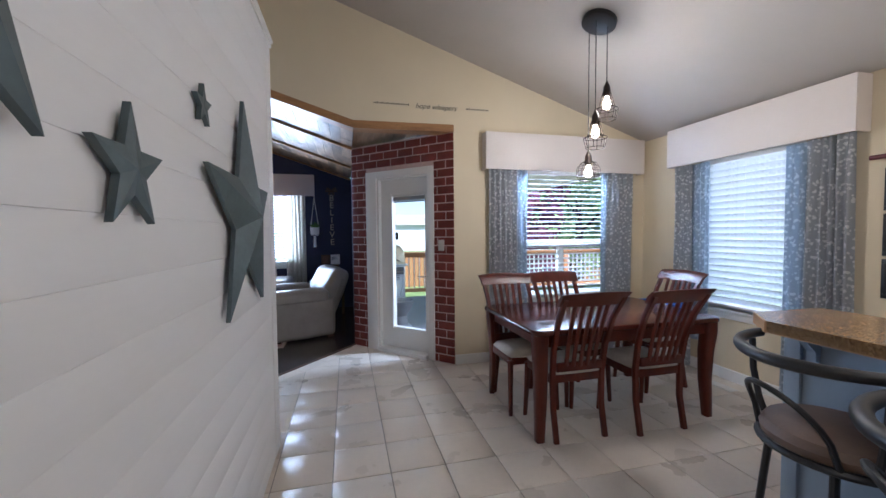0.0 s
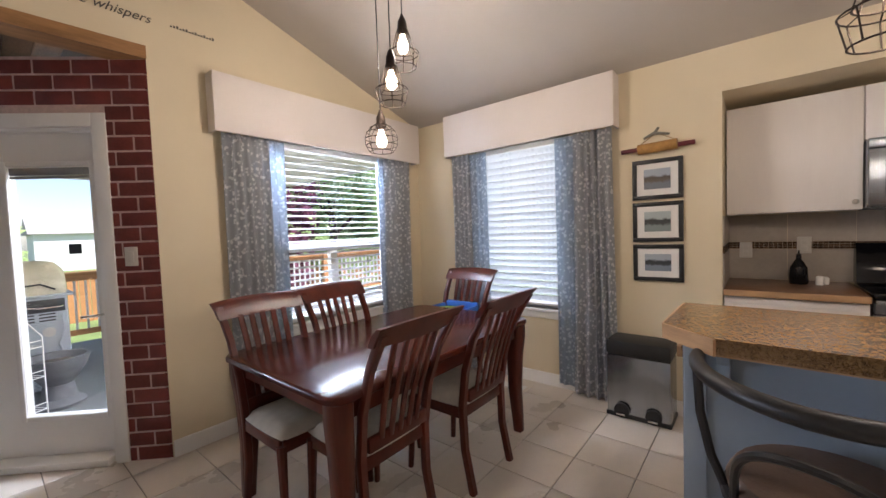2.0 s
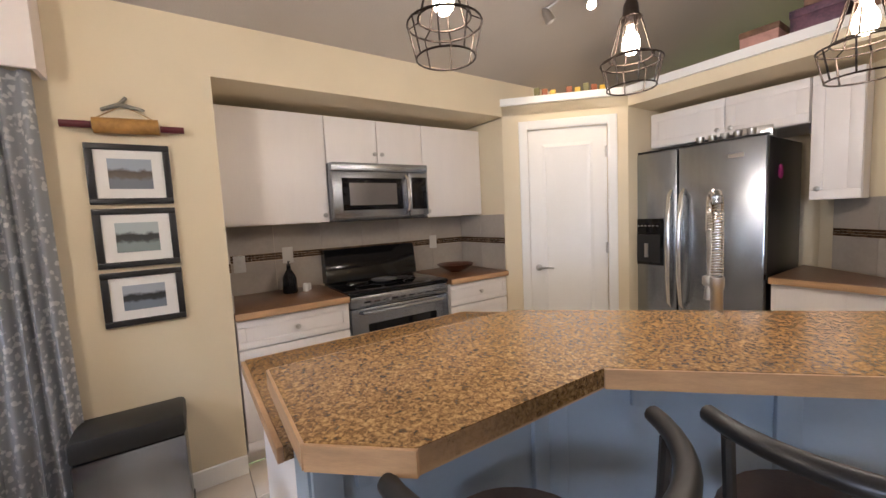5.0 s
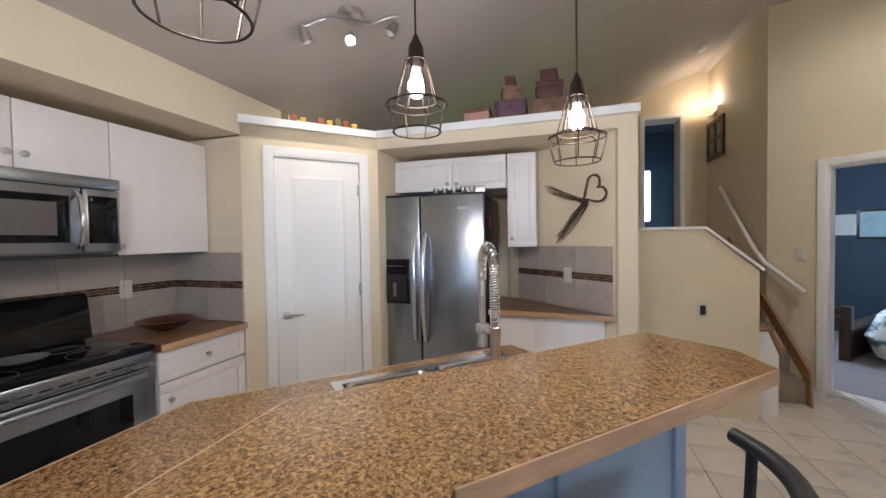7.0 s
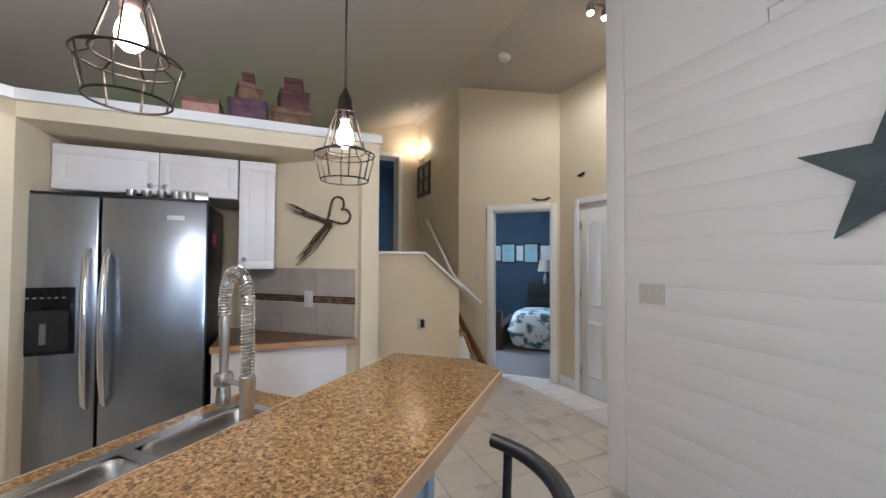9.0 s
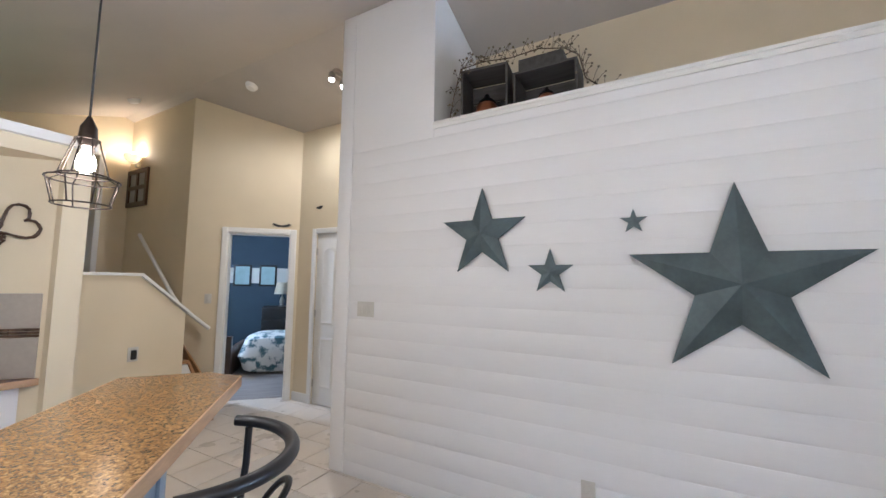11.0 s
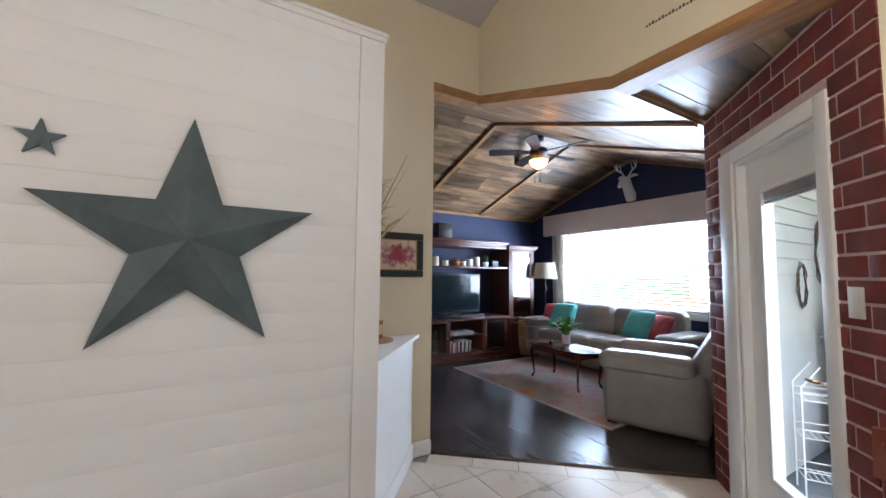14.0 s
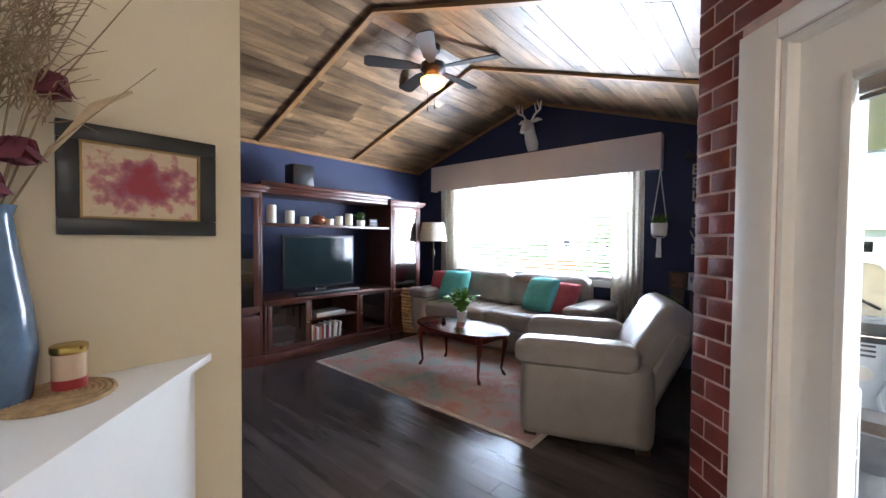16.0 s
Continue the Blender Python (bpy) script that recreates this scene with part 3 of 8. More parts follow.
def curtain(a, b, z0, z1, folds, material, label, depth=0.03, flare=0.0, group="window curtains"):
    """Hanging cloth between two plan points."""
    a, b = Vector((*a, 0)), Vector((*b, 0))
    d = b - a
    nrm = Vector((-d.y, d.x, 0)).normalized()
    nx, nz = folds * 10, 12
    rng = random.Random(int(abs(a.x * 100 + b.y * 37)))
    ph = [rng.uniform(-0.5, 0.5) for _ in range(folds + 2)]
    bm = bmn()
    layers = []
    for off in (0, 0.004):
        grid = []
        for j in range(nz + 1):
            v = j / nz
            row = []
            for i in range(nx + 1):
                u = i / nx
                s = 1 + flare * (1 - v) ** 2
                w = math.sin((u * folds + 0.35 * ph[int(u * folds)] + 0.15 * math.sin(3 * v + u * 7)) * 2 * math.pi)
                amp = depth * (0.55 + 0.45 * (1 - v)) * (0.8 + 0.4 * ph[int(u * folds) + 1])
                p = a + d * (0.5 + (u - 0.5) * s) + nrm * (w * amp + off)
                row.append(bm.verts.new((p.x, p.y, z0 + (z1 - z0) * v)))
            grid.append(row)
        layers.append(grid)
        for j in range(nz):
            for i in range(nx):
                bm.faces.new((grid[j][i], grid[j][i + 1], grid[j + 1][i + 1], grid[j + 1][i]))
    g, h = layers
    for j in range(nz):
        for i in (0, nx):
            bm.faces.new((g[j][i], g[j + 1][i], h[j + 1][i], h[j][i]))
    return one("curtain", bm, material, label, "curtain", group, smooth=80)


DL, SL = "grey blue damask curtain hanging to the floor", "pale blue sheer curtain edge in daylight"
curtain((1.92, 4.82), (2.25, 4.825), 0.02, 2.07, 5, DAMASK, DL)
curtain((2.22, 4.845), (2.38, 4.85), 0.30, 2.07, 2, SHEERBLUE, SL, 0.018)
curtain((3.36, 4.825), (3.70, 4.82), 0.02, 2.07, 5, DAMASK, DL)
curtain((3.31, 4.85), (3.41, 4.848), 0.30, 2.07, 2, SHEERBLUE, SL, 0.016)
curtain((3.84, 4.375), (3.84, 4.16), 0.02, 2.07, 4, DAMASK, DL)
curtain((3.872, 4.19), (3.872, 3.99), 0.30, 2.07, 3, SHEERBLUE, SL, 0.016)
curtain((3.83, 3.17), (3.83, 2.88), 0.02, 2.07, 5, DAMASK, DL, 0.035, 0.18)
curtain((3.872, 3.33), (3.872, 3.13), 0.05, 2.07, 3, SHEERBLUE, SL, 0.016)
LC = "cream sheer curtain beside the wide window"
curtain((-3.20, 8.42), (-2.80, 8.42), 0.03, 2.10, 5, SHEERCREAM, LC)
curtain((-0.60, 8.42), (-0.26, 8.42), 0.03, 2.10, 5, SHEERCREAM, LC)


def casing(name, w, h, m, depth=0.018, cw=0.07, label="white door casing"):
    """Trim round a doorway that is w wide and h high; the room is towards -y."""
    bm = bmn()
    for q in ((-cw, 0, 0, h + cw), (w, w + cw, 0, h + cw), (0, w, h, h + cw)):
        box(bm, q[0], q[1], -depth, 0, q[2], q[3], 0.004)
        box(bm, q[0] + (0.012 if q[0] != 0 else 0), q[1] - (0.012 if q[0] != 0 else 0), -depth - 0.005, -depth, q[2] + (0.012 if q[0] == 0 else 0), q[3] - 0.012)
    ob = setting(name, bm, WHITE, label, "trim", 40)
    ob.matrix_basis = m
    return ob


def lever(parent, x, z, s, y=-0.02):
    """A lever handle on the -y side; s: the way the lever points."""
    bm = bmn()
    v = lathe(bm, [(0.027, 0), (0.027, 0.008), (0.012, 0.012), (0.010, 0.045)], 16)
    bmesh.ops.transform(bm, matrix=pose(x, y, z, 90), verts=v)
    tube(bm, [(x, y - 0.042, z), (x + s * 0.04, y - 0.046, z + 0.004), (x + s * 0.115, y - 0.04, z - 0.004)], [0.010, 0.009, 0.006], 10)
    part("door_handle", bm, NICKEL, parent, "brushed nickel lever handle")


def hinges(parent, x, zs, y=-0.003):
    for z in zs:
        bm = bmn()
        tube(bm, [(x, y - 0.006, z - 0.045), (x, y - 0.006, z + 0.045)], 0.006, 8)
        box(bm, x - 0.016, x + 0.016, y - 0.003, y, z - 0.042, z + 0.042)
        part("hinge", bm, NICKEL, parent)


def panel_door(name, w, h, panels, label, m, arch=False):
    root = thing(name, label, "door", kind="structure", at=m)
    bm = bmn()
    box(bm, 0.003, w - 0.003, 0.0, 0.035, 0.008, h - 0.003, 0.002)
    part("leaf", bm, WHITE, root)
    for x0, x1, z0, z1 in panels:
        bm = bmn()
        n = 8
        top = [(x1 + (x0 - x1) * i / n, z1 + (0.05 * math.sin(math.pi * i / n) if arch and z1 > 1.5 else 0)) for i in range(n + 1)]
        out = [(x0, z0), (x1, z0)] + top
        cx, cy = (x0 + x1) / 2, (z0 + z1) / 2
        ins = [(cx + (p[0] - cx) * (1 - 0.05 / (x1 - x0)), cy + (p[1] - cy) * (1 - 0.05 / (z1 - z0))) for p in out]
        ins2 = [(cx + (p[0] - cx) * (1 - 0.09 / (x1 - x0)), cy + (p[1] - cy) * (1 - 0.09 / (z1 - z0))) for p in out]
        r0, r1, r2 = [bm.verts.new((p[0], -0.001, p[1])) for p in out], [bm.verts.new((p[0], -0.009, p[1])) for p in ins], [bm.verts.new((p[0], -0.003, p[1])) for p in ins2]
        for a, b in ((r0, r1), (r1, r2)):
            for i in range(len(out)):
                j = (i + 1) % len(out)
                bm.faces.new((a[i], a[j], b[j], b[i]))
        bm.faces.new(r2)
        part("panel", bm, WHITE, root, smooth=20)
    return root


# pantry door
casing("trim_pantry_door", PD1 - PD0, 2.05, PM @ pose(PD0, 0, 0))
d = panel_door("door_1", PD1 - PD0, 2.05, [(0.11, PD1 - PD0 - 0.11, 0.22, 1.93)], "closed white pantry door with one tall panel", PM @ pose(PD0, 0.004, 0))
lever(d, 0.065, 0.93, 1, 0.0)
hinges(d, PD1 - PD0 - 0.004, (1.84, 1.08, 0.25))
# closet door in the hall
m = pose(-1.05, C0, 0, 0, 0, 90)
casing("trim_closet_door", C1 - C0, 2.06, m)
d = panel_door("door_2", C1 - C0, 2.06, [(0.10, 0.32, 0.95, 1.85), (0.39, 0.61, 0.95, 1.85), (0.10, 0.32, 0.2, 0.80), (0.39, 0.61, 0.2, 0.80)], "closed white moulded panel closet door", m @ pose(0, 0.006, 0), True)
lever(d, C1 - C0 - 0.06, 0.95, -1, 0.0)
hinges(d, 0.004, (1.84, 1.08, 0.25))
# bedroom doorway
casing("trim_bedroom_door", B1 - B0, 2.06, BM_ @ pose(B1, 0, 0, 0, 0, 180))
bm = bmn()
box(bm, B0 - 0.001, B0 + 0.016, -0.12, -0.001, 0, 2.06)
box(bm, B1 - 0.016, B1 + 0.001, -0.12, -0.001, 0, 2.06)
box(bm, B0 + 0.016, B1 - 0.016, -0.12, -0.001, 2.044, 2.061)
o = setting("trim_bedroom_jamb", bm, WHITE, "white door jamb", "trim")
o.matrix_basis = BM_
# deck door: jamb, glazed leaf, handle, blind cassette
FL = KM @ pose(0, 0, 0)
bm = bmn()
for q in ((0.247, K0, 0, 2.13), (K1, 1.223, 0, 2.13), (K0, K1, KZ, 2.13)):
    box(bm, q[0], q[1], -0.006, 0.016, q[2], q[3], 0.004)
box(bm, K0, K0 + 0.02, -0.15, -0.006, 0, KZ)
box(bm, K1 - 0.02, K1, -0.15, -0.006, 0, KZ)
box(bm, K0 + 0.02, K1 - 0.02, -0.15, -0.006, KZ - 0.02, KZ)
o = setting("trim_deck_door", bm, WHITE, "white deck door frame", "trim", 40)
o.matrix_basis = FL
d = thing("door_3", "closed white glazed door to the deck", "door", kind="structure", at=FL)
G0, G1, GZ0, GZ1 = 0.40, 0.865, 0.30, 1.83
bm = bmn()
for q in ((K0 + 0.02, G0, 0.05, KZ - 0.02), (G1, K1 - 0.02, 0.05, KZ - 0.02), (G0, G1, 0.05, GZ0), (G0, G1, GZ1, KZ - 0.02)):
    box(bm, q[0], q[1], -0.10, -0.055, q[2], q[3])
part("leaf", bm, WHITE, d)
bm = bmn()
for q in ((G0 - 0.03, G0, GZ0 - 0.03, GZ1 + 0.03), (G1, G1 + 0.03, GZ0 - 0.03, GZ1 + 0.03), (G0, G1, GZ0 - 0.03, GZ0), (G0, G1, GZ1, GZ1 + 0.03)):
    box(bm, q[0], q[1], -0.055, -0.043, q[2], q[3], 0.004)
part("glazing_bead", bm, WHITE, d)
bm = bmn()
box(bm, G0, G1, -0.082, -0.076, GZ0, GZ1)
part("pane", bm, PANE, d).visible_shadow = False
bm = bmn()
box(bm, G0 + 0.01, G1 - 0.01, -0.074, -0.05, GZ1 - 0.05, GZ1 - 0.005, 0.004)
box(bm, G0 + 0.012, G1 - 0.012, -0.072, -0.052, GZ1 - 0.07, GZ1 - 0.054, 0.002)
part("blind_cassette", bm, mat("grey_aluminium", (0.35, 0.36, 0.37), 0.4, 0.6), d, "raised grey mini blind")
bm = bmn()
box(bm, 0.355, 0.385, -0.054, -0.048, 0.82, 1.0, 0.004)
tube(bm, [(0.37, -0.05, 0.92), (0.37, 0.0, 0.92), (0.39, 0.006, 0.918), (0.47, 0.004, 0.912)], 0.008, 8)
part("door_handle", bm, CHROME, d, "chrome lever handle")
bm = bmn()
box(bm, K0 + 0.02, K1 - 0.02, -0.15, 0.05, 0.001, 0.045, 0.008)
o = setting("door_sill", bm, WHITE, "white door sill", "trim", 40)
o.matrix_basis = FL


# baseboards
def base(a, b, name="baseboard"):
    m, L = along(a, b)
    bm = bmn()
    prism(bm, [(0, 0.001), (-0.014, 0.001), (-0.014, 0.085), (-0.009, 0.10), (0, 0.105)], "x", 0, L)
    setting(name, bm, WHITE, "white moulded baseboard", "baseboard", 30).matrix_basis = m


base((1.56, NY), (EX - 0.014, NY))
base((EX, NY), (EX, NI1))
base((-0.75, 4.29), (-0.75, 4.435))
base((-0.10, 3.742), (-0.745, 4.277))
base((-1.05, -1.50), (-1.05, C0 - 0.07))
base((1.37, -0.5), (1.49, -0.5))
# pine trim along the bottom edge of the header
bm = bmn()
for p, q in (((1.555, 2.50), (0.54, 2.485)), ((0.54, 2.485), (-0.75, 2.89))):
    prism(bm, [(p[0], p[1] - 0.055), (q[0], q[1] - 0.055), (q[0], q[1] + 0.02), (p[0], p[1] + 0.02)], "y", NY - 0.012, NY + 0.152)
prism(bm, [(4.43, 2.835), (NY - 0.012, 2.835), (NY - 0.012, 2.91), (4.43, 2.91)], "x", -0.875, -0.738)
setting("trim_header", bm, TRIMWOOD, "honey pine trim along the raked header", "trim", 30)
# rafters on the plank ceiling
bm = bmn()
for y in (5.79, 7.12, 8.46):
    for s, xe in ((-1, LW), (1, 0.54)):
        prism(bm, [(-1.65, 3.17), (xe, lz(xe)), (xe, lz(xe) - 0.03), (-1.65, 3.14)], "y", y, y + 0.05)
box(bm, LW, LW + 0.035, 4.2, LN, lz(LW) - 0.04, lz(LW))
setting("trim_rafter", bm, TRIMWOOD, "pine battens across the plank ceiling", "trim")

# wall lettering over the header
SCRIPT = mat("dark_vinyl_letters", (0.06, 0.05, 0.045), 0.6)


def letters(text, size, m, material, depth=0.004, align="CENTER", shear=0.0):
    cu = bpy.data.curves.new("letters", "FONT")
    cu.body, cu.size, cu.extrude, cu.align_x, cu.shear = text, size, depth, align, shear
    tmp = bpy.data.objects.new("letters", cu)
    me = bpy.data.meshes.new_from_object(tmp)
    bpy.data.objects.remove(tmp)
    me.materials.clear()
    me.materials.append(material)
    ob = new("letters", me)
    ob.matrix_basis = m
    return ob


dec = thing("wall_decal", "dark script lettering stuck on the cream wall", "wall decal")
o = letters("hope whispers", 0.074, pose(1.37, NY - 0.002, 2.665, 90), SCRIPT, 0.001, shear=0.4)
o.name, o.parent = "script", dec
for a, b in ((0.74, 1.10), (1.69, 1.96)):
    bm = bmn()
    n = int((b - a) / 0.017)
    for i in range(n):
        x = a + i * 0.017
        h = 0.010 + 0.008 * ((i * 7) % 3) / 2
        box(bm, x, x + 0.011, NY - 0.002, NY - 0.0004, 2.685, 2.685 + h)
    part("small_lettering", bm, SCRIPT, dec)


# ---- dining set ----
def table():
    root = thing("dining_table", "glossy cherry wood dining table with rounded corners", "table", at=pose(2.385, 3.715, 0))
    w, d, h = 1.53, 0.98, 0.76

    def outline(hw, hd, r, bow):
        p = []
        for cx, cy, a0 in ((hw - r, hd - r, 0), (-hw + r, hd - r, 90), (-hw + r, -hd + r, 180), (hw - r, -hd + r, 270)):
            for i in range(7):
                a = radians(a0 + i * 15)
                x, y = cx + r * math.cos(a), cy + r * math.sin(a)
                p.append((x + bow * (1 - (y / hd) ** 2) * (1 if x > 0 else -1) * (abs(x) / hw) ** 4, y))
        return p

    bm = bmn()
    rings = []
    for k, z in ((0.985, h - 0.035), (1.0, h - 0.028), (1.0, h - 0.010), (0.992, h - 0.002), (0.985, h)):
        rings.append([bm.verts.new((x * k, y * k, z)) for x, y in outline(w / 2, d / 2, 0.07, 0.02)])
    for a, b in zip(rings, rings[1:]):
        for i in range(len(a)):
            j = (i + 1) % len(a)
            bm.faces.new((a[i], a[j], b[j], b[i]))
    bm.faces.new(rings[0][::-1])
    bm.faces.new(rings[-1])
    part("tabletop", bm, CHERRYTOP, root, "polished cherry top")
    for q in ((-0.66, 0.66, -0.43, -0.41), (-0.66, 0.66, 0.41, 0.43), (-0.70, -0.68, -0.40, 0.40), (0.68, 0.70, -0.40, 0.40)):
        slab("apron", q[0], q[1], q[2], q[3], h - 0.125, h - 0.034, CHERRY, root, r=0.003)
    bm = bmn()
    prof = [(0.0, 0.0, 0.028), (0.004, 0.10, 0.031), (0.012, 0.28, 0.036), (0.010, 0.5, 0.042), (0.0, 0.64, 0.046), (0.0, h - 0.036, 0.046)]
    rings = []
    for o, z, r in prof:
        c = 0.75 * r
        rings.append([bm.verts.new((-o + x, -o + y, z)) for x, y in ((r, c), (c, r), (-c, r), (-r, c), (-r, -c), (-c, -r), (c, -r), (r, -c))])
    for a, b in zip(rings, rings[1:]):
        for i in range(8):
            bm.faces.new((a[i], a[(i + 1) % 8], b[(i + 1) % 8], b[i]))
    bm.faces.new(rings[0][::-1])
    bm.faces.new(rings[-1])
    me = finish(bm, "leg", CHERRY, 50)
    for sx, sy in ((1, 1), (-1, 1), (-1, -1), (1, -1)):
        o = new("leg", me)
        o.parent, o.matrix_basis = root, pose(sx * 0.70, sy * 0.42, 0, 0, 0, {(1, 1): 0, (-1, 1): 90, (-1, -1): 180, (1, -1): 270}[(sx, sy)])


table()


def sweep(bm, pts, w, t):
    """A flat board swept along points in the y-z plane at x = pts' x; w across x, t thick."""
    rings = []
    for i, p in enumerate(pts):
        a, b = Vector(pts[max(i - 1, 0)]), Vector(pts[min(i + 1, len(pts) - 1)])
        d = (b - a).normalized()
        s = Vector((1, 0, 0))
        n = d.cross(s).normalized()
        p = Vector(p)
        ww = w[i] if isinstance(w, list) else w
        rings.append([bm.verts.new(p + s * (u * ww / 2) + n * (v * t / 2)) for u, v in ((1, 0.6), (0.8, 1), (-0.8, 1), (-1, 0.6), (-1, -0.6), (-0.8, -1), (0.8, -1), (1, -0.6))])
    for a, b in zip(rings, rings[1:]):
        for i in range(8):
            bm.faces.new((a[i], a[(i + 1) % 8], b[(i + 1) % 8], b[i]))
    bm.faces.new(rings[0][::-1])
    bm.faces.new(rings[-1])


def dining_chair():
    """Faces +y; the seat's front edge at y 0.44, the back legs stand at y 0."""
    root = thing("dining_chair", "cherry wood slat back dining chair with cream seat", "chair", "chairs round the table")
    back = lambda x, f=1.0: [(x * f, 0.0, 0.0), (x * f * 1.0, 0.045, 0.22), (x * f * 1.02, 0.05, 0.44), (x * f * 1.05, 0.02, 0.64), (x * f * 1.09, -0.045, 0.83), (x * f * 1.15, -0.14, 0.99)]
    for s in (-1, 1):
        bm = bmn()
        sweep(bm, back(s * 0.185), [0.036, 0.036, 0.038, 0.034, 0.032, 0.034], 0.034)
        part("back_leg", bm, CHERRY, root)
        bm = bmn()
        tube(bm, [(s * 0.20, 0.43, 0), (s * 0.195, 0.415, 0.2), (s * 0.19, 0.405, 0.42)], [0.016, 0.019, 0.024], 8)
        part("front_leg", bm, CHERRY, root)
    bm = bmn()
    n = 10
    rows = []
    for j, (z, y, t) in enumerate(((0.935, -0.092, 0.015), (0.98, -0.122, 0.017), (1.015, -0.148, 0.014), (1.03, -0.162, 0.010))):
        rows.append([(u * 0.235 * (1 + 0.02 * j), y - 0.03 * (1 - u * u), z - 0.012 * u * u * (1 if j > 1 else 0), t) for u in [i / n * 2 - 1 for i in range(n + 1)]])
    fr = [[bm.verts.new((x, y + t, z)) for x, y, z, t in r] for r in rows]
    bk = [[bm.verts.new((x, y - t, z)) for x, y, z, t in r] for r in rows]
    for g, f in ((fr, 1), (bk, -1)):
        for j in range(3):
            for i in range(n):
                bm.faces.new((g[j][i], g[j][i + 1], g[j + 1][i + 1], g[j + 1][i]))
    for i in range(n):
        bm.faces.new((fr[0][i], fr[0][i + 1], bk[0][i + 1], bk[0][i]))
        bm.faces.new((fr[3][i], fr[3][i + 1], bk[3][i + 1], bk[3][i]))
    for j in range(3):
        for i in (0, n):
            bm.faces.new((fr[j][i], fr[j + 1][i], bk[j + 1][i], bk[j][i]))
    part("top_rail", bm, CHERRY, root)
    for k, x in enumerate((-0.115, -0.058, 0.0, 0.058, 0.115)):
        bm = bmn()
        dy = -0.028 * (1 - (x / 0.2) ** 2)
        sweep(bm, [(x * 0.9, 0.03 + dy * 0.4, 0.50), (x * 0.95, 0.0 + dy * 0.7, 0.66), (x, -0.045 + dy, 0.82), (x * 1.05, -0.09 + dy, 0.945)], 0.030, 0.012)
        part("slat", bm, CHERRY, root)
    slab("back_rail", -0.17, 0.17, 0.015, 0.04, 0.47, 0.53, CHERRY, root, r=0.004)
    for q in ((-0.185, 0.185, 0.40, 0.42), (-0.20, -0.18, 0.05, 0.40), (0.18, 0.20, 0.05, 0.40), (-0.17, 0.17, 0.045, 0.065)):
        slab("seat_rail", q[0], q[1], q[2], q[3], 0.385, 0.44, CHERRY, root, r=0.003)
    bm = bmn()
    pillow(bm, 0.44, 0.42, 0.085, (0, 0.235, 0.452), 10, 0.35)
    part("seat", bm, SEAT, root, "cream upholstered seat pad")
    return root


c = dining_chair()
c.matrix_basis = pose(1.965, 3.24, 0)
copy_thing(c, pose(2.57, 3.18, 0))
copy_thing(c, pose(1.85, 4.11, 0, 0, 0, 180))
copy_thing(c, pose(2.345, 4.13, 0, 0, 0, 180))
copy_thing(c, pose(3.38, 3.95, 0, 0, 0, 90))

# booster seat on the far chair
BB = mat("blue_plastic", (0.03, 0.14, 0.52), 0.4, var=0.06)
LG = mat("lime_plastic", (0.22, 0.48, 0.04), 0.4, var=0.06)
bo = thing("booster_seat", "blue plastic child booster seat with lime tray", "booster seat", at=pose(3.22, 3.95, 0.492, 0, 0, 90))
bm = bmn()
box(bm, -0.15, 0.15, -0.13, 0.15, 0, 0.10, 0.02)
part("seat", bm, BB, bo)
bm = bmn()
box(bm, -0.16, 0.16, -0.17, -0.135, 0, 0.28, 0.015)
part("backrest", bm, BB, bo)
for s in (-1, 1):
    bm = bmn()
    box(bm, s * 0.165 - 0.015, s * 0.165 + 0.015, -0.13, 0.06, 0.02, 0.26, 0.012)
    part("armrest", bm, BB, bo)
bm = bmn()
lathe(bm, [(0.07, 0.0), (0.125, 0.01), (0.13, 0.03), (0.12, 0.035), (0.06, 0.022), (0.0, 0.022)], 20, (0, 0.06, 0.215))
part("tray", bm, LG, bo, "lime green tray")


# ---- caged pendant lamps ----
def cage_cone(bm, s=1.0):
    """Wire cage that flares from the socket; top at z 0."""
    rings = ((0.03, 0.0), (0.062, -0.115), (0.088, -0.128), (0.070, -0.205))
    for r, z in rings:
        tube(bm, [(r * s * math.cos(a * math.pi / 12), r * s * math.sin(a * math.pi / 12), z * s) for a in range(24)], 0.0029, 5, True)
    for i in range(8):
        c, q = math.cos(i * math.pi / 4), math.sin(i * math.pi / 4)
        tube(bm, [(r * s * c, r * s * q, z * s) for r, z in rings], 0.0025, 5)


def cage_round(bm, s=1.0):
    R = 0.095 * s
    lat = (0.32, 0.72, 1.1, 1.5, 1.9, 2.35)
    for a in lat:
        tube(bm, [(R * math.sin(a) * math.cos(k * math.pi / 12), R * math.sin(a) * math.sin(k * math.pi / 12), -0.085 * s + R * math.cos(a)) for k in range(24)], 0.0022, 5, True)
    for i in range(8):
        c, q = math.cos(i * math.pi / 4), math.sin(i * math.pi / 4)
        tube(bm, [(R * math.sin(a) * c, R * math.sin(a) * q, -0.085 * s + R * math.cos(a)) for a in (0.2, 0.6, 1.0, 1.4, 1.8, 2.2, 2.35)], 0.0018, 5)


